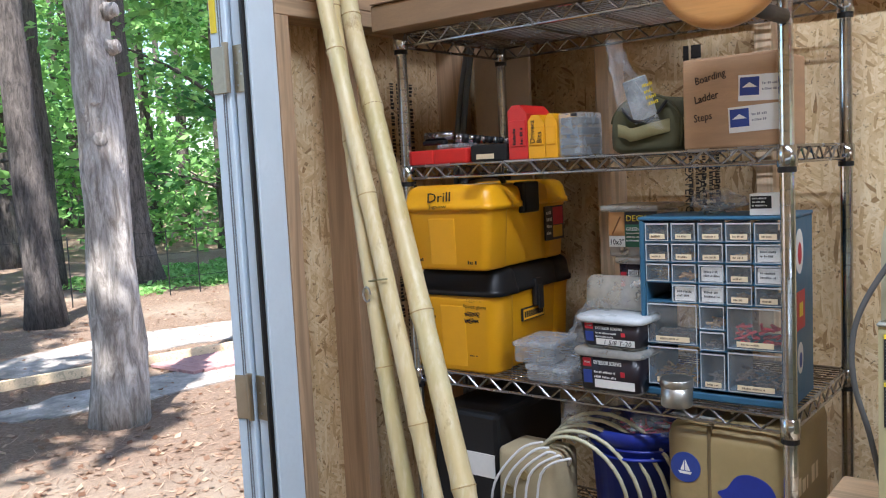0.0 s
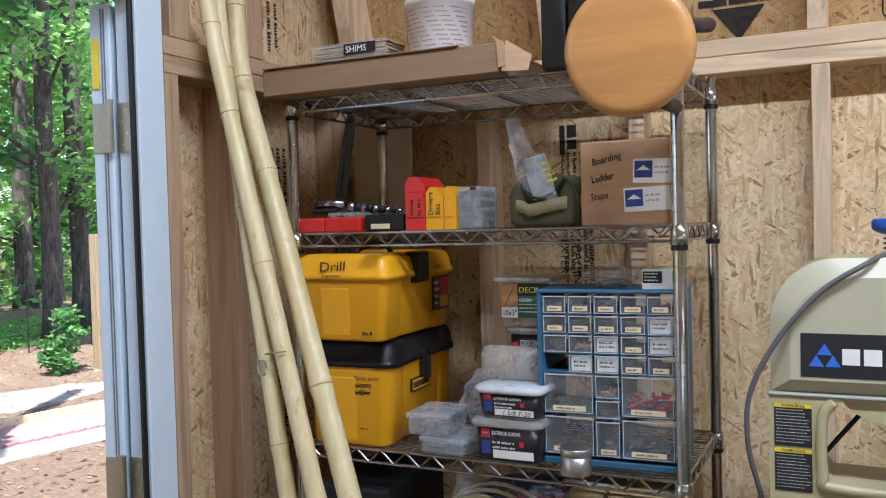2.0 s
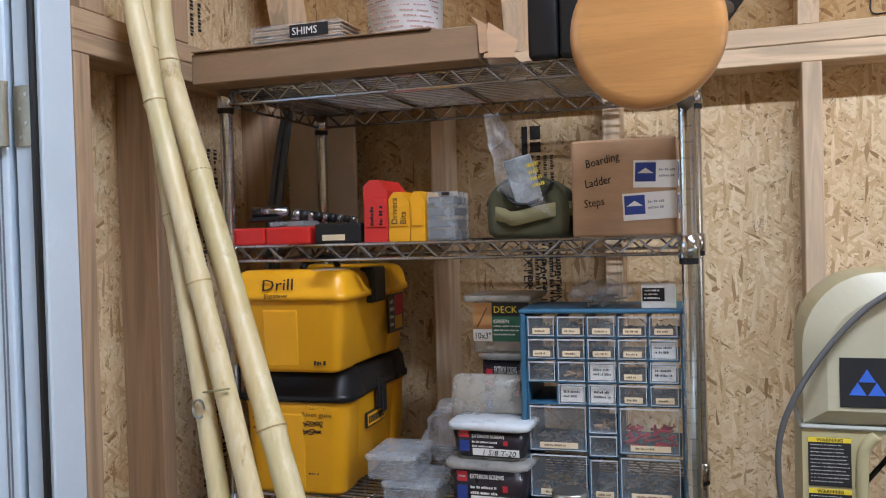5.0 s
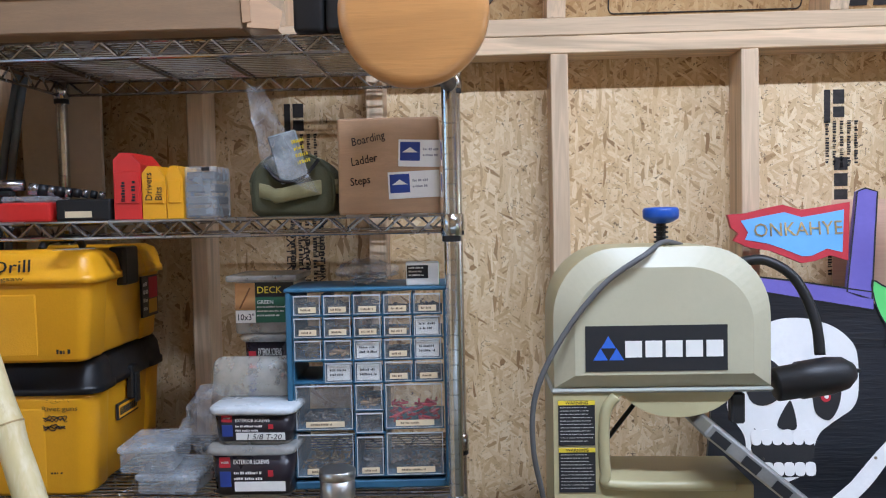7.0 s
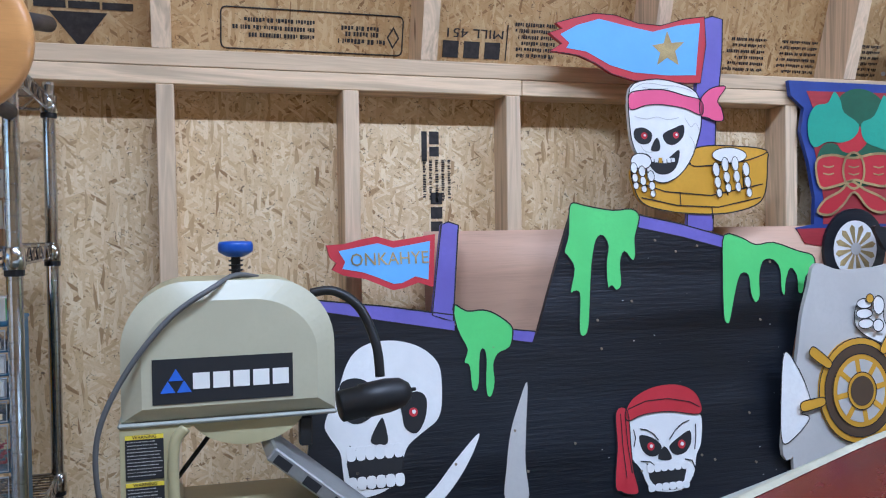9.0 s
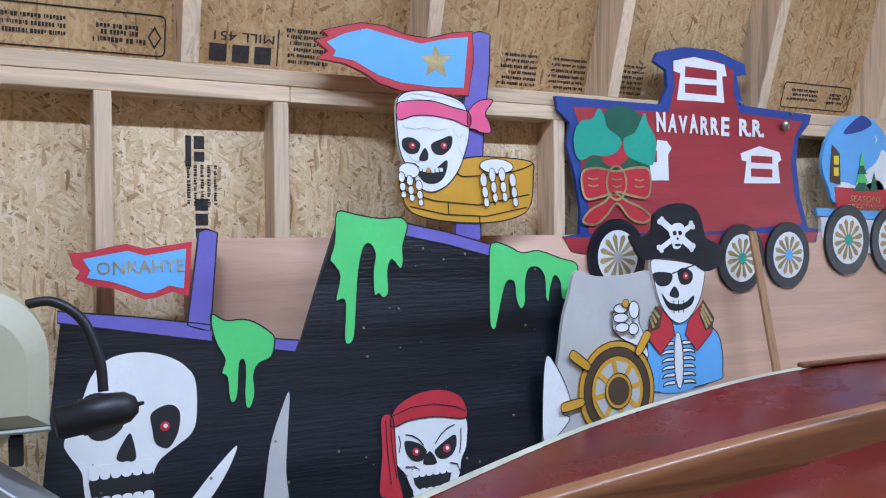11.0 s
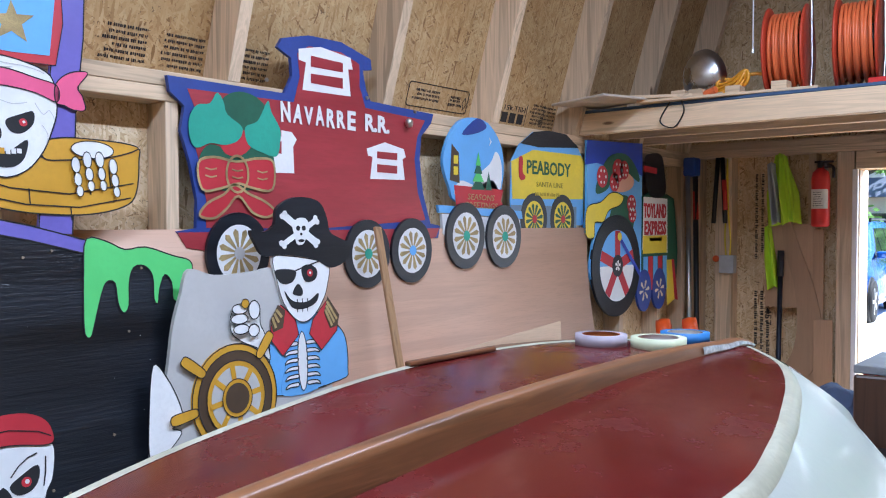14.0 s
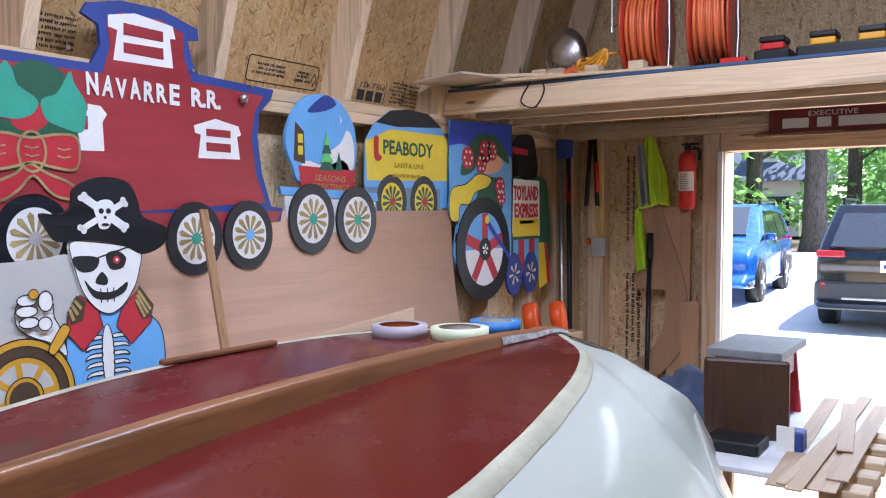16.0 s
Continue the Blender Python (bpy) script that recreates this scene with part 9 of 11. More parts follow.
# on the loft
LZ = LOFT_Z1 + 0.0125
ORANGE = plain("orange_cord", (0.78, 0.17, 0.05), 0.45, vary=0.1)
REEL_RED = plain("red_orange_reel", (0.60, 0.07, 0.03), 0.4, vary=0.1)
def cord_reel(y, x, turn):
    ob = thing("cord_reel", (x, y, LZ), "orange extension cord reel with steel stand", "cord reel", "cord reels on the loft")
    M = Matrix.Translation((x, y, LZ + 0.185)) @ Euler((0, 0, radians(turn))).to_matrix().to_4x4() @ Euler((radians(90), 0, 0)).to_matrix().to_4x4()
    for s in (-0.075, 0.065):
        bm = bm_new(); lathe(bm, [(0.045, 0.0), (0.172, 0.0), (0.18, 0.004), (0.18, 0.008), (0.172, 0.012), (0.045, 0.012)], (0, 0, s), 40); part("flange", bm, REEL_RED, ob, "", True, M)
    bm = bm_new(); lathe(bm, [(0.05, -0.063), (0.07, -0.063), (0.07, 0.065), (0.05, 0.065)], (0, 0, 0), 24); part("drum", bm, BLACK, ob, m=M)
    rnd = random.Random(int(y * 100))
    for lay in range(3):
        bm = bm_new()
        pts = []
        r = 0.10 + 0.024 * lay
        for i in range(36 * 8):
            a = 2 * math.pi * i / 36
            pts.append((r * math.cos(a) + 0.003 * math.sin(a * 0.37), r * math.sin(a), -0.055 + 0.11 * i / 288 + 0.006 * math.sin(a * 0.5 + lay)))
        tube(bm, pts, 0.0068, 6); part("cord", bm, ORANGE, ob, "", True, M)
    bm = bm_new(); tube(bm, spline([(x - 0.02, y - 0.09, LZ + 0.42), (x - 0.02, y - 0.095, LZ + 0.15), (x - 0.03, y - 0.095, LZ + 0.02), (x - 0.06, y - 0.12, LZ + 0.008), (x - 0.06, y - 0.26, LZ + 0.008)], 8), 0.007, 8); part("stand", bm, STEEL, ob, "bent steel stand", True)
cord_reel(1.12, LOFT_X + 0.22, 8)
cord_reel(0.86, LOFT_X + 0.22, 8)
yc = thing("extension_cord", (LOFT_X + 0.1, 1.32, LZ + 0.02), "knotted yellow extension cord on a board", "cord")
for k in range(5):
    bm = bm_new()
    pts = [(LOFT_X + 0.12 + 0.03 * math.sin(a + k), 1.32 + (0.055 + 0.008 * k) * math.cos(a + k * 0.6), LZ + 0.06 + 0.04 * math.sin(a) + 0.012 * math.sin(3 * a + k)) for a in [2 * math.pi * i / 22 for i in range(23)]]
    tube(bm, pts, 0.0075, 7); part("loop", bm, plain("yellow_cord_jacket", (0.80, 0.36, 0.02), 0.45) if k == 0 else bpy.data.materials["yellow_cord_jacket"], yc, "", True)
bm = bm_new(); tube(bm, spline([(LOFT_X + 0.12, 1.30, LZ + 0.09), (LOFT_X + 0.16, 1.2, LZ + 0.1), (LOFT_X + 0.2, 1.12, LZ + 0.04)], 5), 0.0075, 7); part("tail", bm, bpy.data.materials["yellow_cord_jacket"], yc, "", True)
bm = bm_new(); rod(bm, (LOFT_X + 0.06, 1.40, LZ + 0.025), (LOFT_X + 0.05, 1.35, LZ + 0.04), 0.015, 10); part("plug", bm, ORANGE, yc, "orange plug")
dd = thing("reflector_dish", (LOFT_X + 0.2, 1.45, LZ), "spun aluminium lamp reflector leaning on the loft", "lamp reflector")
bm = bm_new(); lathe(bm, [(0.02, 0.07), (0.05, 0.06), (0.09, 0.03), (0.115, 0.0), (0.118, 0.0), (0.092, 0.034), (0.05, 0.064), (0.02, 0.074)], (0, 0, 0), 32, Matrix.Translation((LOFT_X + 0.18, 1.45, LZ + 0.115)) @ Euler((radians(-20), radians(-100), 0)).to_matrix().to_4x4()); part("dish", bm, plain("spun_aluminium", (0.62, 0.63, 0.64), 0.3, 1.0), dd, "", True)
for nm, lo, hi, yaw, rx in (("scrap_board", (-0.10, -0.42, 0.0), (0.10, 0.28, 0.012), 6, 0), ("scrap_board", (-0.13, -0.17, 0.0), (0.13, 0.17, 0.01), -20, 0), ("scrap_board", (-0.05, -0.25, 0.0), (0.05, 0.2, 0.014), 25, 4)):
    i = {0: (LOFT_X + 0.08, 1.38, LZ + 0.001), 4: (LOFT_X + 0.02, 1.58, LZ + 0.018)}[rx] if nm == "scrap_board" and yaw != -20 else (LOFT_X - 0.08, 1.80, LZ + 0.012)
    bm = bm_new(); box(bm, lo, hi, 0.002, Matrix.Translation(i) @ Euler((0, 0, radians(yaw))).to_matrix().to_4x4())
    lone(nm, bm, PINE_Y if yaw != -20 else plain("pale_board", (0.62, 0.52, 0.42), 0.7), "thin scrap board lying on the loft edge", "board", "scrap boards on the loft")
for k, (y, x) in enumerate(((1.50, 0.02), (1.43, 0.03), (1.28, 0.04), (1.10, -0.0 + 0.04))):
    bm = bm_new(); box(bm, (LOFT_X + x, y - 0.03, LZ + 0.0135), (LOFT_X + x + 0.06, y + 0.03, LZ + 0.048), 0.003); lone("wood_block", bm, PINE_Y, "small pine offcut block on the loft", "block", "pine blocks on the loft")
def charger(y, w, top, label):
    ob = thing("battery_charger", (LOFT_X + 0.14, y, LZ), label, "charger", "chargers on the loft")
    bm = bm_new(); box(bm, (LOFT_X + 0.08, y - w / 2, LZ), (LOFT_X + 0.2, y + w / 2, LZ + 0.045), 0.008, None, 2); part("base", bm, BLACK, ob)
    n = 2 if w > 0.2 else 1
    for i in range(n):
        c = y + (0.075 - 0.15 * i if n == 2 else 0)
        bm = bm_new(); box(bm, (LOFT_X + 0.09, c - 0.04, LZ + 0.0455), (LOFT_X + 0.18, c + 0.04, LZ + 0.07), 0.005, None, 2); part("battery", bm, top, ob)
        bm = bm_new(); box(bm, (LOFT_X + 0.085, c - 0.043, LZ + 0.0705), (LOFT_X + 0.185, c + 0.043, LZ + 0.092), 0.006, None, 2); part("battery_cap", bm, BLACK, ob)
charger(0.38, 0.32, YELLOW, "black twin charger with yellow batteries")
charger(0.62, 0.12, RED, "black charger with red battery")
bm = bm_new(); box(bm, (LOFT_X + 0.05, 0.70, LZ), (LOFT_X + 0.11, 0.79, LZ + 0.025), 0.006, None, 2); lone("red_battery", bm, RED, "red tool battery at the loft edge", "battery")
st = thing("hanging_string", (3.2, 0.9, 2.15), "thin white pull cord with metal end hanging from the roof", "pull cord")
bm = bm_new(); rod(bm, (LOFT_X + 0.1, 1.22, 2.22), (LOFT_X + 0.1, 1.22, 3.2), 0.003, 6); part("cord", bm, WHITE_P, st)
bm = bm_new(); rod(bm, (LOFT_X + 0.1, 1.22, 2.20), (LOFT_X + 0.1, 1.22, 2.22), 0.006, 8); part("end", bm, STEEL, st)
bm = bm_new(); tube(bm, spline([(LOFT_X - 0.004, 1.52, LZ), (LOFT_X - 0.012, 1.56, LOFT_Z0 + 0.03), (LOFT_X - 0.012, 1.50, LOFT_Z0 + 0.0), (LOFT_X - 0.006, 1.46, LOFT_Z0 + 0.06), (LOFT_X - 0.004, 1.47, LZ)], 6), 0.003, 6); lone("black_wire", bm, BLACK, "thin black wire looped over the loft joist", "wire")

# work table beyond the boat
TZ = 0.72
tab = thing("work_table", (3.5, 0.45, 0.0), "low trestle table covered with paper and laths", "table")
bm = bm_new(); box(bm, (3.05, 0.30, TZ - 0.02), (4.35, 0.95, TZ), 0.003); part("top", bm, plain("paper_covered_top", (0.80, 0.80, 0.82), 0.7, vary=0.1), tab)
for x in (3.17, 4.1):
    for y in (0.35, 0.9):
        bm = bm_new(); box(bm, (x - 0.02, y - 0.02, 0.0), (x + 0.02, y + 0.02, TZ - 0.0205), 0.002); part("leg", bm, PINE_Z, tab)
DKWOOD = wood("dark_stained_box", (0.06, 0.028, 0.015), "Z", 0.4, knots=False)
bx = thing("wooden_box", (3.4, 0.68, TZ), "dark brown wooden box standing on the table", "box")
BM_ = Matrix.Translation((3.40, 0.665, 0)) @ Euler((0, 0, radians(12))).to_matrix().to_4x4()
bm = bm_new(); box(bm, (-0.012, -0.15, TZ), (0.012, 0.13, TZ + 0.275), 0.01, None, 2); part("face_board", bm, DKWOOD, bx, m=BM_)
bm = bm_new(); box(bm, (0.0125, -0.13, TZ), (0.10, 0.11, TZ + 0.26), 0.004); part("body", bm, DKWOOD, bx, m=BM_)
sl = thing("red_step_stool", (3.75, 0.75, TZ), "small red step stool with paint-worn top", "step stool")
bm = bm_new(); box(bm, (3.52, 0.565, TZ + 0.255), (3.95, 0.83, TZ + 0.285), 0.004, None, 2); part("top", bm, plain("worn_grey_top", (0.24, 0.25, 0.26), 0.6, vary=0.25), sl)
for x in (3.545, 3.91):
    bm = bm_new()
    slab(bm, [(0.575, TZ), (0.655, TZ), (0.70, TZ + 0.10), (0.745, TZ), (0.82, TZ), (0.80, TZ + 0.2545), (0.595, TZ + 0.2545)], -0.01, 0.01)
    bm.transform(Matrix.Translation((x, 0, 0)) @ Euler((0, 0, radians(90))).to_matrix().to_4x4() @ Matrix.Identity(4))
    part("leg_panel", bm, BRIGHT_RED, sl, "red painted leg panel")
bm = bm_new(); box(bm, (3.56, 0.60, TZ + 0.16), (3.90, 0.615, TZ + 0.254), 0.002); part("apron", bm, plain("pale_pink_apron", (0.62, 0.45, 0.47), 0.6), sl)
JEANS = plain("blue_denim_rag", (0.075, 0.10, 0.17), 0.9, vary=0.25, grain=400, bump=0.3)
bm = bm_new(); bmesh.ops.create_icosphere(bm, subdivisions=4, radius=1)
for v in bm.verts:
    k = 1 + 0.28 * noise.noise(v.co * 1.9) + 0.16 * noise.noise(v.co * 4.5)
    v.co = Vector((v.co.x * 0.15, v.co.y * 0.17, max(-0.02, v.co.z) * 0.16)) * k
bm.transform(Matrix.Translation((3.75, 1.0, TZ)))
for v in bm.verts:
    v.co.z = max(v.co.z, TZ)
bm.transform(Matrix.Translation((-0.05, -0.05, 0.0)))
lone("denim_rag", bm, JEANS, "heap of dark blue denim rags on the table", "rags", smooth=True)
rnd = random.Random(4)
LATHW = wood("pale_lath", (0.56, 0.40, 0.26), "X", knots=False, contrast=0.15)
for i, (x0, y0, x1, y1, w) in enumerate([(2.92, 0.452, 4.2, 0.513, 0.055), (2.93, 0.436, 4.02, 0.389, 0.03), (2.87, 0.392, 4.3, 0.395, 0.045), (2.94, 0.337, 3.62, 0.353, 0.085), (3.05, 0.309, 4.22, 0.322, 0.06), (3.36, 0.336, 4.13, 0.43, 0.05)]):
    d = Vector((x1 - x0, y1 - y0, 0))
    M = Matrix.Translation((x0, y0, TZ + 0.001 + 0.006 * (i % 3))) @ Euler((0, radians(0.15 * i), math.atan2(d.y, d.x))).to_matrix().to_4x4()
    bm = bm_new(); box(bm, (0, -w / 2, 0), (d.length, w / 2, 0.005), 0.001, M); lone("lath", bm, LATHW, "thin pale wooden lath on the table", "lath", "laths on the table")
for i in range(5):
    bm = bm_new(); box(bm, (3.06 + 0.17 * i, 0.225, TZ - 0.062), (3.15 + 0.17 * i, 0.36, TZ - 0.021), 0.003); part("slat_end", bm, PINE_Y, tab)
pk = thing("blue_tape_packet", (3.33, 0.48, TZ), "crumpled white packet with blue print", "packet")
bm = bm_new(); box(bm, (3.30, 0.45, TZ), (3.37, 0.51, TZ + 0.07), 0.006, Matrix.Identity(4)); part("packet", bm, BLUE_P, pk)
bm = bm_new(); box(bm, (3.295, 0.475, TZ + 0.0), (3.2995, 0.53, TZ + 0.085), 0.0); box(bm, (3.3, 0.38, TZ + 0.001), (3.45, 0.45, TZ + 0.004), 0.0, Matrix.Identity(4)); part("paper", bm, PAPER, pk)
bm = bm_new(); box(bm, (3.18, 0.56, TZ), (3.33, 0.74, TZ + 0.04), 0.006); lone("black_tray", bm, BLACK, "shallow black tray on the table", "tray")

# tape rolls and a strip on the hull
def tape_roll(x, y, z, r, h, mat, core, label):
    ob = thing("tape_roll", (x, y, z), label, "tape roll", "tape rolls on the hull")
    bm = bm_new(); lathe(bm, [(r * 0.74, 0), (r, 0), (r, h), (r * 0.74, h)], (x, y, z), 40)
    for f in [f for f in bm.faces if len(f.verts) > 4]:
        bm.faces.remove(f)
    part("roll", bm, mat, ob, "", True)
    bm = bm_new(); lathe(bm, [(r * 0.72, 0.0005), (r * 0.742, 0.0005), (r * 0.742, h - 0.0005), (r * 0.72, h - 0.0005)], (x, y, z), 40)
    for f in [f for f in bm.faces if len(f.verts) > 4]:
        bm.faces.remove(f)
    part("core", bm, core, ob, "", True)
tape_roll(1.667, 0.842, 1.2775, 0.0515, 0.024, plain("grey_violet_tape", (0.36, 0.31, 0.35), 0.6), plain("orange_core", (0.55, 0.20, 0.05), 0.6), "grey-violet masking tape roll with orange core")
tape_roll(1.722, 0.745, 1.2735, 0.054, 0.024, plain("pale_green_tape", (0.55, 0.58, 0.38), 0.6), PAPER, "pale green masking tape roll on the hull")
tape_roll(1.862, 0.752, 1.270, 0.0505, 0.024, plain("blue_tape", (0.03, 0.16, 0.42), 0.6), PAPER, "blue painter's tape roll on the hull")
bm = bm_new()
box(bm, (-0.11, -0.008, 0), (0.11, 0.008, 0.009), 0.003, Matrix.Translation((1.353, 0.968, 1.2775)) @ Euler((0, radians(-1.2), radians(-6))).to_matrix().to_4x4(), 2)
lone("varnished_strip", bm, MAHOGANY, "short varnished wooden strip lying on the hull", "strip")
og = thing("orange_clamps", (3.6, 1.7, 0.0), "orange plastic reels hanging low on the wall", "reel")
for k, (x, y) in enumerate(((3.80, 1.70), (3.93, 1.63))):
    bm = bm_new(); lathe(bm, [(0.03, -0.03), (0.072, -0.03), (0.078, 0.0), (0.072, 0.03), (0.03, 0.03)], (0, 0, 0), 24, Matrix.Translation((x, y, 1.015)) @ Euler((radians(80), 0, radians(20))).to_matrix().to_4x4()); part("reel", bm, plain("orange_reel", (0.80, 0.10, 0.01), 0.4) if k == 0 else bpy.data.materials["orange_reel"], og, "", True)
bm = bm_new(); box(bm, (3.6, 1.58, 0.0), (4.1, 1.80, 0.94), 0.01); part("stand", bm, PINE_DARK, og)


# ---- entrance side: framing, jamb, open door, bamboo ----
# framing in pine coloured as if shaded
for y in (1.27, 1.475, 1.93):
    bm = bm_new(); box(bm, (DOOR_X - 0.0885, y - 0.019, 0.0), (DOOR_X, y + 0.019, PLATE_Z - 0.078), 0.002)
    part("stud", bm, PINE_SHADED_Z, door_wall)
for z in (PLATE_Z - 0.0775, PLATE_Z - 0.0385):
    bm = bm_new(); box(bm, (DOOR_X - 0.0885, 1.251, z), (DOOR_X - 0.0005, WALL_Y - 0.001, z + 0.038), 0.002); part("top_plate", bm, PINE_SHADED_Y, door_wall)
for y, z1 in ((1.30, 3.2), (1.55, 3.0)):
    bm = bm_new(); box(bm, (DOOR_X - 0.0885, y - 0.03, PLATE_Z), (DOOR_X, y + 0.03, z1), 0.002); part("gable_stud", bm, PINE_SHADED_Z, door_wall)
frame_d = thing("door_1", (DOOR_X, JAMB_Y, 0.0), "pale blue painted door frame with open door", "door", kind="structure")
bm = bm_new(); box(bm, (-1.49, 1.177, 0.0), (-1.432, 1.25, DOOR_TOP), 0.003); part("jamb", bm, DOOR_PAINT, frame_d, "pale blue painted jamb")
bm = bm_new(); box(bm, (-1.56, 0.26, 0.0), (-1.432, 0.30, DOOR_TOP), 0.003); part("jamb", bm, DOOR_PAINT, frame_d)
bm = bm_new(); box(bm, (-1.56, 0.3005, DOOR_TOP - 0.04), (-1.432, 1.1765, DOOR_TOP), 0.003); part("head", bm, DOOR_PAINT, frame_d)
bm = bm_new(); box(bm, (-1.449, 1.166, 0.02), (-1.437, 1.1768, DOOR_TOP - 0.04), 0.003); part("weather_seal", bm, BLACK, frame_d, "black rubber weather seal")
DM = Matrix.Translation((-1.494, 1.166, 0)) @ Euler((0, 0, radians(106))).to_matrix().to_4x4()
bm = bm_new(); box(bm, (0.004, 0.002, 0.015), (0.90, 0.046, DOOR_TOP - 0.05), 0.003); dl = part("door_leaf", bm, DOOR_PAINT, frame_d, "pale blue door leaf swung wide open", m=DM)
bm = bm_new()
for dy in (0.014, 0.02):
    box(bm, (0.002, dy - 0.0012, 0.02), (0.0036, dy + 0.0012, DOOR_TOP - 0.06))
part("edge_groove", bm, plain("groove_grey", (0.20, 0.22, 0.25), 0.6), dl, m=DM)
BRASS = plain("dull_brass_hinge", (0.42, 0.38, 0.29), 0.38, 0.9, 0.12)
for z in (1.72, 1.0):
    hb = bm_new(); rod(hb, (-1.493, 1.160, z - 0.05), (-1.493, 1.160, z + 0.05), 0.0065, 12); rod(hb, (-1.493, 1.160, z + 0.05), (-1.493, 1.160, z + 0.056), 0.0075, 12)
    hg = part("hinge", hb, BRASS, frame_d, "dull brass butt hinge")
    bm = bm_new(); box(bm, (-1.488, 1.174, z - 0.05), (-1.452, 1.1768, z + 0.05), 0.001); part("hinge_leaf", bm, BRASS, hg)
    bm = bm_new(); box(bm, (0.0005, 0.006, z - 0.05), (0.0036, 0.044, z + 0.05), 0.001); part("hinge_leaf", bm, BRASS, hg, m=DM)
    bm = bm_new()
    for dx, dz in ((-1.462, 0.035), (-1.474, 0.012), (-1.462, -0.012), (-1.474, -0.035)):
        rod(bm, (dx, 1.1728, z + dz), (dx, 1.1742, z + dz), 0.003, 8)
    part("hinge_screws", bm, STEEL, hg)
bm = bm_new(); box(bm, (0.0, 0.026, 1.80), (0.0038, 0.040, 1.90)); part("yellow_sticker", bm, YELLOW_P, dl, "faded yellow sticker", m=DM)


def bamboo(path, r, knots, name_label):
    """A cane along its path from the top down, swelling at the knots (fractions of its length)."""
    ob = thing("bamboo_pole", (*path[-1][:2], 0.0), name_label, "bamboo pole", "bamboo poles in the corner")
    run = spline(path, 30)
    n = len(run) - 1
    rr = []
    for i in range(n + 1):
        f = i / n
        d = min((f - k for k in knots), key=abs)
        rr.append(r * (1 + 0.10 * math.exp(-(d / 0.006) ** 2) - 0.04 * math.exp(-((d - 0.014) / 0.008) ** 2)) * (0.96 + 0.06 * f))
    bm = bm_new(); tube(bm, run, rr, 18); part("cane", bm, BAMBOO, ob, "pale peeled bamboo cane", True)
    for k in knots:
        i = min(n - 1, int(k * n))
        d = (run[i + 1] - run[i]).normalized()
        p = run[i].lerp(run[i + 1], k * n - i)
        bm = bm_new(); rod(bm, p - d * 0.0012, p + d * 0.0012, rr[i] * 1.035, 18); part("node_ring", bm, NODE, ob)
    return ob


NODE = plain("node_straw", (0.50, 0.35, 0.15), 0.6, vary=0.4, scale=60)
b1 = bamboo([(-1.406, 1.452, 2.06), (-1.372, 1.421, 1.86), (-1.265, 1.372, 1.6), (-1.058, 1.278, 1.1), (-0.893, 1.203, 0.7), (-0.604, 1.071, 0.0)], 0.0225, (0.07, 0.22, 0.385, 0.56, 0.72, 0.9), "thick pale bamboo pole leaning in the corner")
b2 = bamboo([(-1.404, 1.342, 2.06), (-1.351, 1.324, 1.86), (-1.27, 1.299, 1.6), (-1.114, 1.253, 1.1), (-0.99, 1.216, 0.7), (-0.772, 1.151, 0.0)], 0.0188, (0.13, 0.30, 0.47, 0.66, 0.8), "slimmer bamboo pole with a crack")
b3 = bamboo([(-1.402, 1.387, 2.02), (-1.375, 1.367, 1.9), (-1.302, 1.324, 1.6), (-1.224, 1.280, 1.3), (-1.160, 1.256, 1.0), (-1.097, 1.245, 0.7), (-0.955, 1.222, 0.0)], 0.0172, (0.2, 0.36, 0.62, 0.85), "third bamboo pole with a screw eye")
bm = bm_new()
pts = [(-1.205 + 0.012 * math.cos(a), 1.250 - 0.002 * math.cos(a), 1.235 + 0.015 * math.sin(a)) for a in [2 * math.pi * i / 16 for i in range(15)]]
tube(bm, pts, 0.0022, 6); part("screw_eye", bm, STEEL, b3, "steel screw eye")
bm = bm_new(); tube(bm, [(-1.188, 1.262, 1.262), (-1.19, 1.243, 1.264), (-1.165, 1.238, 1.268), (-1.145, 1.25, 1.270)], 0.0018, 5); part("cord", bm, WEB, b3, "thin cord tied round the pole")
pan = thing("pale_panel", (-1.30, 1.94, 0.0), "pale painted board standing in the corner", "board")
bm = bm_new(); box(bm, (-1.405, 1.936, 0.0), (-1.225, 1.948, 1.83), 0.002); part("board", bm, plain("beige_board", (0.62, 0.52, 0.40), 0.6, vary=0.08), pan)
rods = thing("blue_grey_rods", (-1.2, 1.9, 0.0), "pair of blue-grey rods standing in the corner", "rods")
SLATE = plain("slate_blue", (0.13, 0.17, 0.22), 0.45)
for k in (0, 1):
    bm = bm_new(); tube(bm, spline([(-1.415 + 0.02 * k, 1.845, 0.0), (-1.415 + 0.02 * k, 1.845, 1.35), (-1.402 + 0.02 * k, 1.848, 1.60), (-1.362 + 0.014 * k, 1.858, 1.82)], 6), 0.008, 10); part("rod", bm, SLATE, rods, smooth=True)
for k in range(4):
    m = Matrix.Translation((DOOR_X - 0.0882, 1.665 + 0.03 * k, 2.10)) @ Euler((radians(90), 0, radians(90))).to_matrix().to_4x4() @ Euler((0, 0, radians(-90))).to_matrix().to_4x4()
    print_block(m, 1, 0.15, 0.02, 0.013, 61 + k, door_wall)
for z in (1.72, 1.2):
    m = Matrix.Translation((DOOR_X - 0.0882, 1.80, z)) @ Euler((radians(90), 0, radians(90))).to_matrix().to_4x4() @ Euler((0, 0, radians(-90))).to_matrix().to_4x4()
    print_block(m, 4, 0.32, 0.026, 0.014, 71, door_wall)


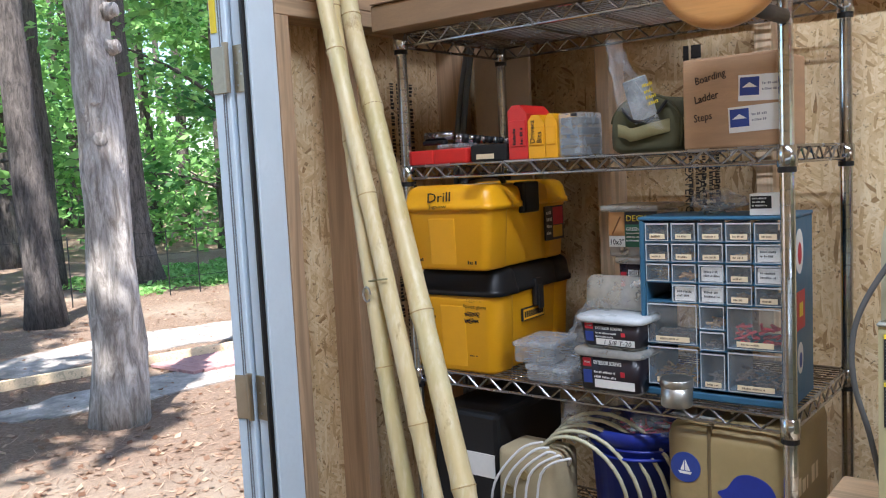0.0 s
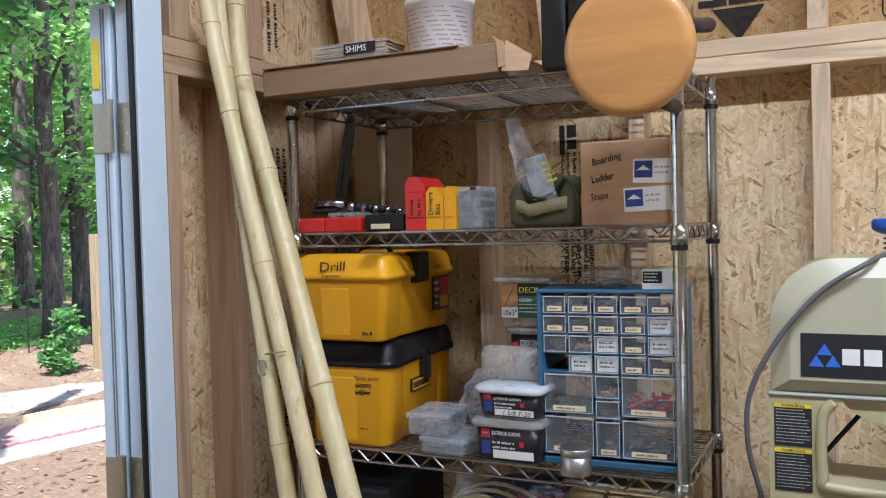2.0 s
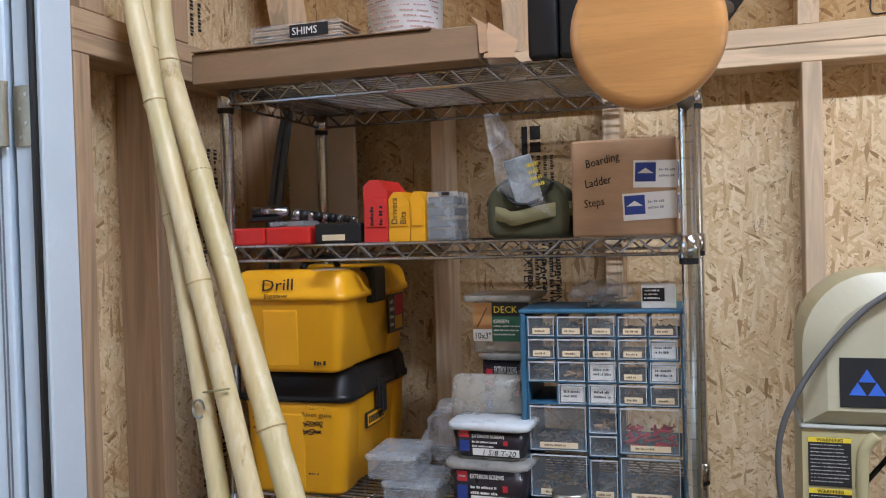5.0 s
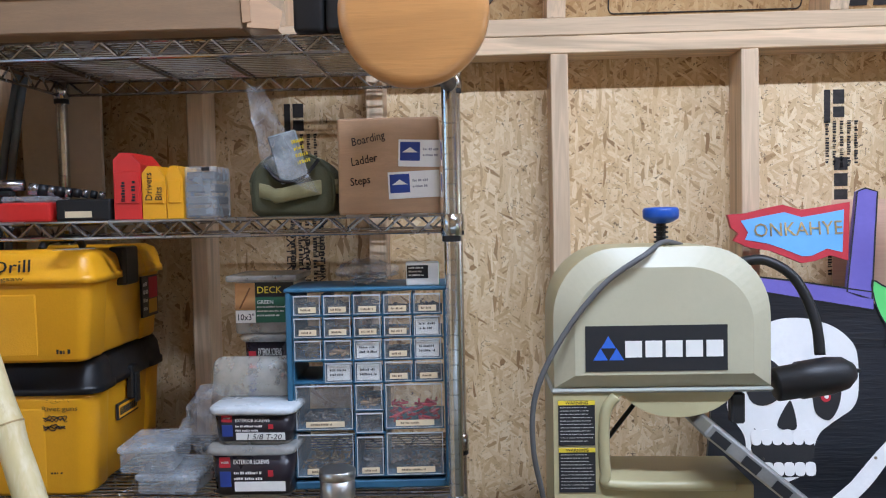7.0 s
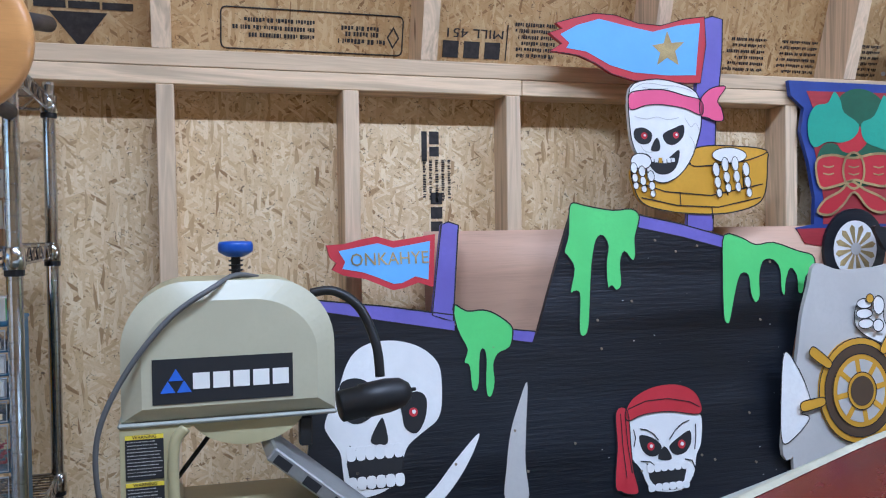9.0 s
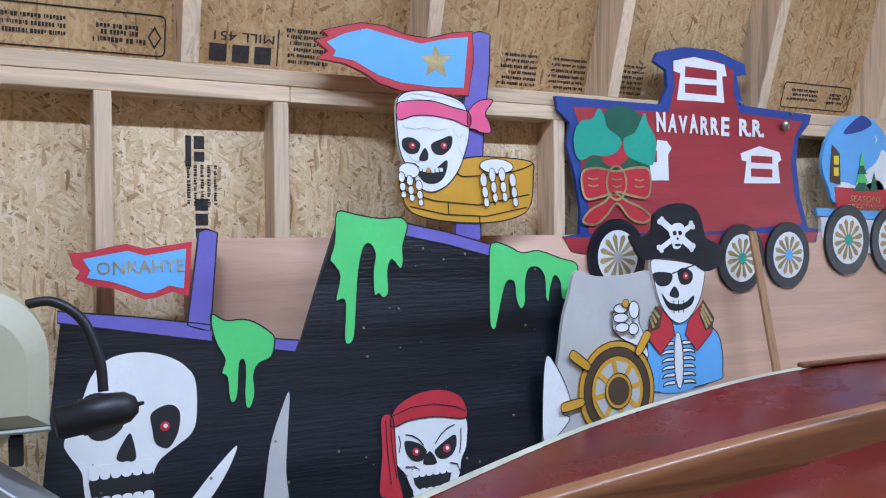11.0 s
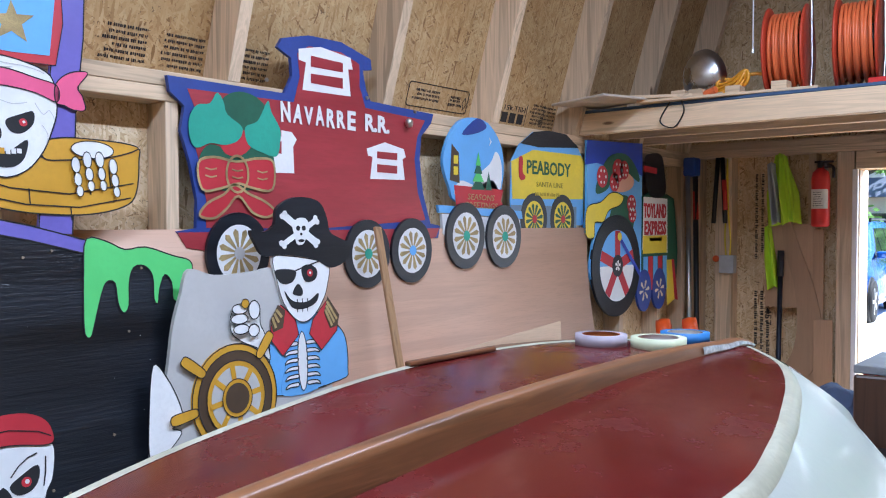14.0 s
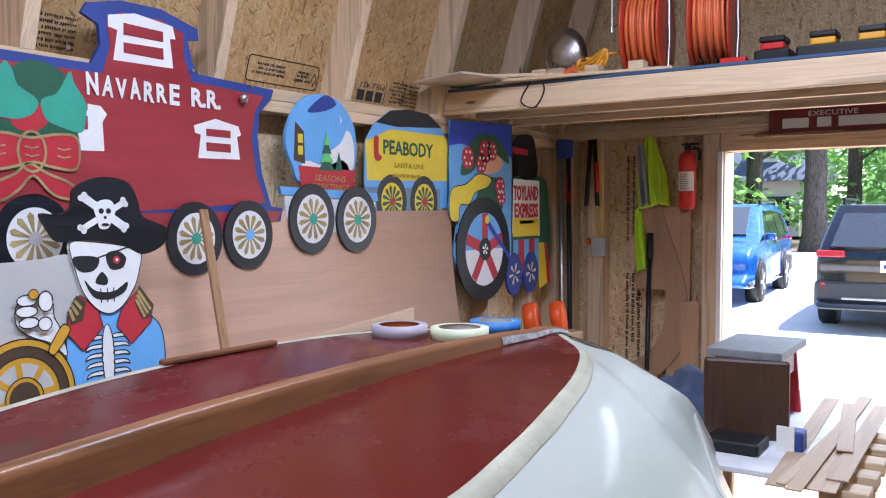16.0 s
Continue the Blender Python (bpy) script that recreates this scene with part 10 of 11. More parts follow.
# ---- outdoors ----
def litter(name, cols, sc=30):
    m, nt, b = _base(name)
    v = _coords(nt)
    a, c2, d = _noise(nt, v, sc, 5, 0.7), _noise(nt, v, sc * 5, 3), _noise(nt, v, 0.7, 4)
    c = _ramp(nt, a, [(0.3, cols[0]), (0.5, cols[1]), (0.7, cols[2])])
    c = _mix(nt, c, cols[3], _ramp(nt, c2, [(0.5, 0.0), (0.7, 0.7)]))
    c = _mix(nt, c, cols[4], _ramp(nt, d, [(0.5, 0.0), (0.66, 0.75)]))
    nt.links.new(c, b.inputs["Base Color"])
    b.inputs["Roughness"].default_value = 0.95
    _bump(nt, b, c2, 1.0, 0.02)
    return m
GROUND = litter("pine_straw_ground", ((0.13, 0.085, 0.055), (0.22, 0.145, 0.10), (0.31, 0.22, 0.155), (0.10, 0.06, 0.035), (0.30, 0.24, 0.18)))
def bark(name, dark, lite, sc=7.0):
    m, nt, b = _base(name)
    v = _coords(nt, (1, 1, 0.22))
    a = _noise(nt, v, sc * 3, 6, 0.7, 0.8)
    f = _noise(nt, v, sc * 14, 3)
    c = _mix(nt, dark, lite, _ramp(nt, a, [(0.38, 0.0), (0.62, 1.0)]))
    c = _mix(nt, c, [x * 0.5 for x in dark], _ramp(nt, f, [(0.5, 0.0), (0.8, 0.6)]))
    nt.links.new(c, b.inputs["Base Color"])
    b.inputs["Roughness"].default_value = 0.95
    _bump(nt, b, a, 1.0, 0.04)
    return m
BARK = bark("grey_brown_bark", (0.045, 0.036, 0.032), (0.15, 0.125, 0.11))
DEAD = bark("weathered_cedar", (0.20, 0.165, 0.14), (0.52, 0.47, 0.43), 5.0)
def leafmat(name, lo, hi):
    m, nt, b = _base(name)
    g = nt.nodes.new("ShaderNodeNewGeometry")
    c = _ramp(nt, g.outputs["Random Per Island"], [(0.0, lo), (1.0, hi)])
    nt.links.new(c, b.inputs["Base Color"])
    b.inputs["Roughness"].default_value = 0.6
    tr = nt.nodes.new("ShaderNodeBsdfTranslucent")
    nt.links.new(c, tr.inputs[0])
    mx = nt.nodes.new("ShaderNodeMixShader")
    mx.inputs[0].default_value = 0.5
    nt.links.new(b.outputs[0], mx.inputs[1]); nt.links.new(tr.outputs[0], mx.inputs[2])
    nt.links.new(mx.outputs[0], nt.nodes["Material Output"].inputs[0])
    return m
LEAF = leafmat("broadleaf_green", (0.12, 0.28, 0.06), (0.36, 0.62, 0.20))
# darker copy of the leaf green, with shade put into its colour
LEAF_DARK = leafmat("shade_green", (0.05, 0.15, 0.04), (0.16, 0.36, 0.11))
GZ = -0.1
BLUE_AT, DARK_AT = (16.8, 4.5, 184), (14.7, 1.25, 3)
bm = bm_new()
n = 40
bmesh.ops.create_grid(bm, x_segments=n, y_segments=n, size=160)
for v in bm.verts:
    v.co.z = GZ + (0.0 if abs(v.co.x) < 25 else 0.4 * noise.noise(v.co * 0.03)) + max(0, -v.co.x - 18) * 0.035
setting("ground", bm, GROUND, "woodland floor with pine straw and fallen leaves", "ground")
bm = bm_new(); box(bm, (7.4, -9, GZ), (34, 7.5, GZ + 0.02)); setting("driveway", bm, plain("bright_concrete", (0.76, 0.74, 0.71), 0.9, vary=0.08, scale=0.6), "pale sunlit concrete driveway", "driveway")
bm = bm_new()
ramp = thing("wooden_ramp", (6.0, 0.2, GZ), "weathered plank ramp outside the doorway", "ramp", kind="structure")
for i in range(18):
    x = 4.75 + 0.145 * i
    z = -0.012 - 0.07 * i / 17
    bm = bm_new(); box(bm, (x, -0.9, z - 0.03), (x + 0.138, 1.3, z), 0.003); part("plank", bm, PINE_Y, ramp)

def leaf_cloud(centres, per, spread, size, seed):
    """Bent diamond leaves round the centres: vertices and faces."""
    r = np.random.RandomState(seed)
    C = np.repeat(np.array(centres), per, axis=0)
    k = len(C)
    d = r.normal(size=(k, 3)); d /= np.linalg.norm(d, axis=1)[:, None]
    P = C + d * (r.rand(k, 1) ** 0.5) * np.array(spread)
    a = r.normal(size=(k, 3)); a[:, 2] *= 0.5; a /= np.linalg.norm(a, axis=1)[:, None]
    b = np.cross(a, r.normal(size=(k, 3))); b /= np.linalg.norm(b, axis=1)[:, None]
    s = size * (0.6 + 0.8 * r.rand(k, 1))
    V = np.stack([P - a * s, P + b * s * 0.45, P + a * s, P - b * s * 0.45], 1).reshape(-1, 3)
    F = np.arange(4 * k).reshape(-1, 4)
    return V, F
def leaf_mesh(name, V, F, mat, parent=None, at=(0, 0, 0)):
    me = bpy.data.meshes.new(name)
    me.from_pydata((V - np.array(at)).tolist(), [], F.tolist())
    me.materials.append(mat)
    ob = new(name, me); ob.parent = parent
    return ob

def tree(x, y, r, h, mat, lean=(0, 0), leaves=0, label="tall woodland tree with rough bark", seed=1, flare=1.5, lo=3.0, lm=LEAF, lsize=0.09, limbs=5):
    g = GZ + max(0, -x - 18) * 0.035
    ob = thing("tree", (x, y, g), label, "tree", "woodland trees")
    rnd = random.Random(seed)
    bm = bm_new()
    pts, rr = [], []
    for i in range(25):
        f = i / 24
        pts.append((x + lean[0] * f * h + 0.06 * math.sin(f * 6 + seed), y + lean[1] * f * h + 0.05 * math.sin(f * 5 + seed * 2), g - 0.05 + f * h))
        rr.append(r * (1 - 0.55 * f) * (1 + (flare - 1) * math.exp(-f * h / 0.35)))
    tube(bm, pts, rr, 18)
    for v in bm.verts:
        v.co += Vector((noise.noise(v.co * 5), noise.noise(v.co * 5 + Vector((9, 0, 0))), 0)) * r * 0.22
    part("trunk", bm, mat, ob, "", True)
    cents = []
    for i in range(limbs if leaves else 0):
        f = rnd.uniform(lo / h, 0.95)
        k = int(f * 24)
        p = Vector(pts[k]); an = rnd.uniform(0, 2 * math.pi); L = rnd.uniform(1.0, 2.6)
        e = p + Vector((math.cos(an) * L, math.sin(an) * L, rnd.uniform(0.2, 1.2)))
        bm = bm_new(); tube(bm, spline([p, p.lerp(e, 0.5) + Vector((0, 0, 0.15)), e], 4), [rr[k] * 0.3 * (1 - 0.8 * j / 8) for j in range(9)], 7); part("limb", bm, mat, ob, "", True)
        for q in (0.5, 0.75, 1.0, 1.1):
            c = p.lerp(e, q)
            cents.append((c.x + rnd.uniform(-.3, .3), c.y + rnd.uniform(-.3, .3), c.z + rnd.uniform(-.2, .4)))
    if cents:
        V, F = leaf_cloud(cents, leaves // len(cents) + 1, (0.75, 0.75, 0.5), lsize, seed)
        leaf_mesh("crown", V, F, lm, ob, ob.location)
    return ob

t0 = tree(-5.30, 2.95, 0.172, 7.0, DEAD, (0.0, 0.045), label="bare weathered grey cedar trunk with knots", flare=1.25)
for z, a in ((2.03, -36), (1.77, -26), (2.38, 35), (2.62, 30), (2.75, 80)):
    bm = bm_new(); M = Matrix.Translation((-5.30, 2.95 + 0.045 * z, z)) @ Euler((0, 0, radians(a))).to_matrix().to_4x4() @ Euler((0, radians(80), 0)).to_matrix().to_4x4()
    lathe(bm, [(0.065, 0.09), (0.05, 0.13), (0.045, 0.165), (0.04, 0.17), (0.002, 0.168)], (0, 0, 0), 14, M); part("knot", bm, DEAD, t0, "", True)
# the two high crowns below are added out of view to shade the ground
tree(-9.77, 4.75, 0.18, 14, BARK, (-0.01, -0.03), 3600, seed=3, flare=1.35, lo=7.5, lsize=0.2, limbs=12)
tree(-13.4, 6.55, 0.28, 15, BARK, (0, -0.002), 0, seed=4, flare=1.2)
tree(-12.07, 7.4, 0.32, 16, BARK, (-0.01, -0.035), 3600, seed=5, lo=8.5, lsize=0.2, limbs=12, flare=1.5, label="thick pine trunk with plated bark")
tree(-19, 11.6, 0.27, 16, BARK, (-0.01, -0.01), 0, seed=6, flare=1.2)
tree(-20.5, 13.1, 0.16, 15, BARK, (0.0, -0.01), 1500, seed=7, lm=LEAF)
tree(-11.3, 9.0, 0.16, 11, BARK, (0.004, 0.004), 3600, seed=8, label="slender broadleaf tree with fresh green crown", lo=2.0, limbs=10, lsize=0.085)
# unseen trees added beside and behind the shed, whose crowns shade the ground
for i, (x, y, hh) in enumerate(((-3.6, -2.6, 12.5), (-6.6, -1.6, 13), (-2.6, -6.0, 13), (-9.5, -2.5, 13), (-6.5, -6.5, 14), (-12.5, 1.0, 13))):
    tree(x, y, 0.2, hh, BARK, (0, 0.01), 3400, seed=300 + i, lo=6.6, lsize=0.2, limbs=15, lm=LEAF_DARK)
rnd = random.Random(77)
for i in range(44):
    d = rnd.uniform(15, 46)
    az = radians(rnd.uniform(15, 50))
    x, y = -d * math.cos(az), d * math.sin(az)
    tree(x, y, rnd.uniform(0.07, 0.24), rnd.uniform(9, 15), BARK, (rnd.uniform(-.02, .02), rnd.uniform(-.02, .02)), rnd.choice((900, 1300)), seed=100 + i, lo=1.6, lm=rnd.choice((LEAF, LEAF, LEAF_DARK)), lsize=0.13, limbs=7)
cents = []
for i in range(1000):
    d = rnd.uniform(20, 56)
    az = radians(rnd.uniform(12, 52))
    top = 1.2 + (d - 10) * 0.22
    z = GZ + max(0, d * math.cos(az) - 18) * 0.035 + (rnd.uniform(0.2, 1.3) if rnd.random() < 0.25 else rnd.uniform(1.5, 4 + top))
    cents.append((-d * math.cos(az), d * math.sin(az), z))
V, F = leaf_cloud(cents[:700], 55, (1.0, 1.0, 0.55), 0.125, 5)
tagged(leaf_mesh("undergrowth", V, F, LEAF), "bright green woodland foliage between the trunks", "foliage", "", "stuff")
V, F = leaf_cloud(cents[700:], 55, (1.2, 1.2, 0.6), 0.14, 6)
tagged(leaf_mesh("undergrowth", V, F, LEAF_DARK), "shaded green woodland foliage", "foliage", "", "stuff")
# leaf litter
r = np.random.RandomState(3)
k = 14000
d = 2.2 + 12 * r.rand(k) ** 1.3; az = np.radians(12 + 44 * r.rand(k))
P = np.stack([-d * np.cos(az), d * np.sin(az), np.full(k, GZ + 0.008)], 1)
a = r.rand(k) * 6.28; s = np.where(r.rand(k) < 0.75, 0.05, 0.028)[:, None] * (0.6 + 0.8 * r.rand(k, 1)); w = np.where(s > 0.035, 0.05, 0.6)
u = np.stack([np.cos(a), np.sin(a), 0.25 * r.normal(size=k)], 1) * s; v_ = np.stack([-np.sin(a), np.cos(a), 0.3 * r.normal(size=k)], 1) * s * w
V = np.stack([P - u, P + v_, P + u, P - v_], 1).reshape(-1, 3); V[:, 2] = np.maximum(V[:, 2], GZ + 0.002)
tagged(leaf_mesh("leaf_litter", V, np.arange(4 * k).reshape(-1, 4), leafmat("dry_leaf_litter", (0.14, 0.06, 0.03), (0.50, 0.36, 0.26))), "dry pine needles and curled leaves on the ground", "leaf litter", "", "stuff")
SAND = plain("pale_sand", (0.34, 0.30, 0.27), 0.95, vary=0.45, scale=5, bump=0.3, grain=60)
def patch(name, pts, z, mat, label):
    bm = bm_new(); o = spline([(x, y, 0) for x, y in pts], 5, True)
    vs = [bm.verts.new((p.x + 0.12 * noise.noise(p * 3), p.y + 0.12 * noise.noise(p * 3 + Vector((4, 0, 0))), z)) for p in o]; lowv = [bm.verts.new((v.co.x, v.co.y, z - 0.03)) for v in vs]
    bm.faces.new(vs)
    for i in range(len(vs)):
        j = (i + 1) % len(vs); bm.faces.new((vs[i], lowv[i], lowv[j], vs[j]))
    bmesh.ops.recalc_face_normals(bm, faces=bm.faces)
    setting(name, bm, mat, label, "ground")
patch("sand_patch", [(-5.9, 2.6), (-6.3, 2.7), (-6.2, 3.9), (-5.9, 5.0), (-5.5, 5.9), (-5.1, 5.8), (-5.4, 4.6), (-5.6, 3.4)], GZ + 0.012, SAND, "strip of pale sand across the pine straw")
patch("sand_patch", [(-7.3, 3.2), (-8.0, 3.3), (-8.3, 4.6), (-7.8, 6.0), (-7.2, 6.6), (-7.0, 5.4), (-7.3, 4.2)], GZ + 0.010, SAND, "patch of pale sand under the trees")
edge = thing("timber_edging", (-6.6, 4.2, GZ), "long pine board edging staked on the ground", "edging")
bm = bm_new(); box(bm, (-2.4, -0.02, 0), (2.4, 0.02, 0.085), 0.003, Matrix.Translation((-6.62, 4.3, GZ)) @ Euler((0, 0, radians(76))).to_matrix().to_4x4()); part("board", bm, PINE_X, edge)
BRICK = plain("dusty_red_paver", (0.36, 0.20, 0.19), 0.9, vary=0.18)
pile = thing("paver_stack", (-7.5, 2.95, GZ), "stack of dusty red concrete pavers", "pavers")
bmk = bm_new(); box(bmk, (-0.10, -0.10, 0), (0.10, 0.10, 0.058), 0.006)
me = bpy.data.meshes.new("paver"); bmk.to_mesh(me); bmk.free(); me.materials.append(BRICK)
for i in range(3):
    for j in range(3):
        for kz in range(7):
            o = new("paver", me); o.parent = pile; o.location = (-0.2 + 0.205 * i + rnd.uniform(-.01, .01), -0.45 + 0.205 * j + rnd.uniform(-.01, .01), 0.06 * kz)
rowp = thing("paver_path", (-6.35, 4.9, GZ), "short row of laid red pavers in sand", "pavers")
bmk = bm_new(); box(bmk, (-0.10, -0.05, 0), (0.10, 0.05, 0.03), 0.004)
me2 = bpy.data.meshes.new("paver"); bmk.to_mesh(me2); bmk.free(); me2.materials.append(BRICK)
for i in range(14):
    for j in range(3):
        o = new("paver", me2); o.parent = rowp; o.location = (-0.1 + 0.205 * j + 0.025 * i, -0.8 + 0.104 * i, 0.008); o.rotation_euler = (0, 0, radians(rnd.uniform(-3, 3)))
fence = thing("picket_fence", (-8.3, 7.3, GZ), "pale new wooden privacy fence panel", "fence")
for i in range(7):
    bm = bm_new(); box(bm, (-0.07, -0.01, 0.05), (0.07, 0.01, 1.75), 0.003, Matrix.Translation((-8.25 + 0.075 * i, 7.42 + 0.13 * i, GZ)) @ Euler((0, 0, radians(60))).to_matrix().to_4x4()); part("picket", bm, wood("new_fence", (0.72, 0.62, 0.45), "Z") if i == 0 else bpy.data.materials["new_fence"], fence)
bm = bm_new(); box(bm, (-0.06, -0.06, 0), (0.06, 0.06, 1.6), 0.006, Matrix.Translation((-8.32, 7.2, GZ))); part("post", bm, wood("old_post", (0.36, 0.27, 0.17), "Z"), fence)
for z in (0.4, 1.3):
    bm = bm_new(); box(bm, (-0.06, -0.02, 0), (0.95, 0.02, 0.09), 0.003, Matrix.Translation((-8.30, 7.24, GZ + z)) @ Euler((0, 0, radians(60))).to_matrix().to_4x4()); part("rail", bm, bpy.data.materials["new_fence"], fence)
shrub = thing("shrub", (-8.4, 6.75, GZ), "small dark green shrub beside a wire cage", "shrub")
V, F = leaf_cloud([(-8.4 + rnd.uniform(-.15, .15), 6.75 + rnd.uniform(-.15, .15), GZ + rnd.uniform(0.1, 0.7)) for _ in range(14)], 60, (0.16, 0.16, 0.14), 0.045, 9)
leaf_mesh("foliage", V, F, LEAF_DARK, shrub, shrub.location)
cage = thing("wire_fence", (-11, 5.5, GZ), "thin black wire garden fence with posts", "fence")
for i in range(14):
    x, y = -11.6 + 0.25 * i * 0.5, 3.6 + 0.42 * i
    bm = bm_new(); rod(bm, (x, y, GZ), (x, y, GZ + 0.95), 0.010, 6); part("post", bm, BLACK, cage)
for z in (0.25, 0.6, 0.92):
    bm = bm_new(); rod(bm, (-11.6, 3.6, GZ + z), (-11.6 + 0.125 * 13, 3.6 + 0.42 * 13, GZ + z), 0.004, 5); part("wire", bm, BLACK, cage)
grass = []
V, F = leaf_cloud([(-12.5 + rnd.uniform(-1.5, 1.5), 9.3 + rnd.uniform(-2.5, 1.8), GZ + 0.03) for _ in range(160)], 40, (0.35, 0.35, 0.08), 0.05, 19)
V[:, 2] = np.maximum(V[:, 2], GZ)
tagged(leaf_mesh("ground_cover", V, F, LEAF), "low green ground cover among the leaves", "plants", "", "stuff")

# cars on the drive
GLASSY = plain("dark_car_glass", (0.10, 0.11, 0.12), 0.05, 0.6, vary=0.1, bump=0, coat=1.0)
DARK_RED = plain("tail_lens", (0.42, 0.02, 0.03), 0.2, vary=0.1, bump=0, coat=0.5)
TYRE = plain("tyre_rubber", (0.02, 0.02, 0.021), 0.8, vary=0.2)
TRIM = plain("grey_bumper_plastic", (0.05, 0.052, 0.056), 0.6, vary=0.1)
def car(name, M, paint, label, rear_dark=False, L=4.75, W=1.9, H=1.68):
    ob = thing(name, M.translation, label, "car", "cars on the driveway")
    h2 = W / 2
    side = [(-L / 2, 0.45), (-L / 2 + 0.02, 0.75), (-L / 2 + 0.05, 1.02), (-L / 2 + 0.5, H - 0.12), (-L / 2 + 0.75, H - 0.03), (-0.3, H), (0.45, H - 0.07), (1.35, 1.10), (L / 2 - 0.35, 0.98), (L / 2 - 0.05, 0.80), (L / 2, 0.55), (L / 2 - 0.06, 0.28), (-L / 2 + 0.1, 0.28)]
    o = [(p.x, p.y) for p in spline([(x, z, 0) for x, z in side], 4, True)]
    bm = bm_new()
    cols = []
    for s in (-1, -0.94, -0.6, 0, 0.6, 0.94, 1):
        ring = []
        for x, z in o:
            t = max(0, (z - 0.95) / (H - 0.95))
            hw = h2 * (1 - 0.24 * t ** 1.2) * (1 - 0.05 * (abs(x) / (L / 2)) ** 4)
            kz = 1 - (0.025 if abs(s) == 1 else 0.0)
            ring.append(bm.verts.new((x * (0.985 if abs(s) == 1 else 1), s * hw, 0.6 + (z - 0.6) * kz)))
        cols.append(ring)
    for a, b in zip(cols, cols[1:]):
        for i in range(len(o)):
            j = (i + 1) % len(o); bm.faces.new((a[i], a[j], b[j], b[i]))
    bm.faces.new(cols[0][::-1]); bm.faces.new(cols[-1])
    bmesh.ops.recalc_face_normals(bm, faces=bm.faces)
    part("body", bm, paint, ob, "", True, M)
    def hw_at(z, x=0):
        t = max(0, (z - 0.95) / (H - 0.95)); return h2 * (1 - 0.24 * t ** 1.2) * (1 - 0.05 * (abs(x) / (L / 2)) ** 4)
    for s in (-1, 1):
        for quad in ([(0.40, 1.04), (0.42, H - 0.14), (1.02, 1.10), (1.05, 1.04)], [(-0.50, 1.04), (-0.50, H - 0.12), (0.36, H - 0.13), (0.34, 1.04)], [(-1.35, 1.06), (-1.25, H - 0.16), (-0.56, H - 0.12), (-0.56, 1.04)], [(-1.95, 1.12), (-1.72, H - 0.20), (-1.31, H - 0.17), (-1.41, 1.07)]):
            bm = bm_new(); f = [bm.verts.new((x, s * (hw_at(z, x) + 0.006), z)) for x, z in quad]; g = [bm.verts.new((v.co.x, v.co.y - s * 0.02, v.co.z)) for v in f]
            bm.faces.new(f if s < 0 else f[::-1])
            for i in range(4):
                bm.faces.new((f[i], g[i], g[(i + 1) % 4], f[(i + 1) % 4]))
            part("side_window", bm, GLASSY, ob, m=M)
        bm = bm_new(); box(bm, (0.75, s * (h2 + 0.04) - 0.09, 1.04), (0.92, s * (h2 + 0.04) + 0.09, 1.16), 0.03, None, 2); part("mirror", bm, paint, ob, "", True, M)
        bm = bm_new(); rod(bm, (-1.6, s * h2 * 0.70, H + 0.035), (0.2, s * h2 * 0.72, H + 0.04), 0.022, 8); rod(bm, (-1.6, s * h2 * 0.70, H - 0.04), (-1.6, s * h2 * 0.70, H + 0.035), 0.022, 8); rod(bm, (0.2, s * h2 * 0.72, H - 0.04), (0.2, s * h2 * 0.72, H + 0.04), 0.022, 8); part("roof_rail", bm, BLACK, ob, m=M)
        bm = bm_new(); box(bm, (L / 2 - 0.5, s * 0.62 - 0.2, 0.76), (L / 2 - 0.14, s * 0.62 + 0.2, 0.88), 0.03, None, 2); part("headlight", bm, PAPER, ob, m=M)
        bm = bm_new(); box(bm, (-L / 2 - 0.005, s * 0.74 - 0.17, 0.96), (-L / 2 + 0.25, s * 0.74 + 0.17, 1.05), 0.02, None, 2); part("tail_light", bm, DARK_RED, ob, "red tail light", m=M)
        bm = bm_new(); box(bm, (-L / 2 - 0.03, s * 0.82 - 0.03, 0.52), (-L / 2 + 0.06, s * 0.82 + 0.03, 0.64), 0.01); part("reflector", bm, DARK_RED, ob, m=M)
        bm = bm_new(); box(bm, (L / 2 - 0.30, s * 0.64 - 0.16, 0.44), (L / 2 - 0.01, s * 0.64 + 0.16, 0.56), 0.02); part("fog_surround", bm, BLACK, ob, m=M)
        for x in (L / 2 - 0.98, -L / 2 + 1.0):
            c = Matrix.Translation((x, s * (h2 - 0.10), 0.345)) @ Euler((radians(90 * -s), 0, 0)).to_matrix().to_4x4()
            bm = bm_new(); lathe(bm, [(0.36, -0.13), (0.40, -0.12), (0.40, 0.07), (0.36, 0.075)], (0, 0, 0), 32, c); part("wheel_arch", bm, BLACK, ob, "", True, M)
            bm = bm_new(); lathe(bm, [(0.23, -0.11), (0.33, -0.115), (0.345, -0.09), (0.345, 0.09), (0.33, 0.115), (0.235, 0.11)], (0, 0, 0), 36, c); wh = part("tyre", bm, TYRE, ob, "", True, M)
            bm = bm_new(); lathe(bm, [(0.04, 0.10), (0.20, 0.085), (0.235, 0.11), (0.24, 0.06), (0.02, 0.05)], (0, 0, 0), 30, c); part("rim", bm, BLACK, wh, m=M)
            for k in range(5):
                bm = bm_new(); box(bm, (0.03, -0.028, 0.095), (0.225, 0.028, 0.118), 0.006, c @ Euler((0, 0, 2 * math.pi * k / 5)).to_matrix().to_4x4()); part("wheel_spoke", bm, STEEL, wh, m=M)
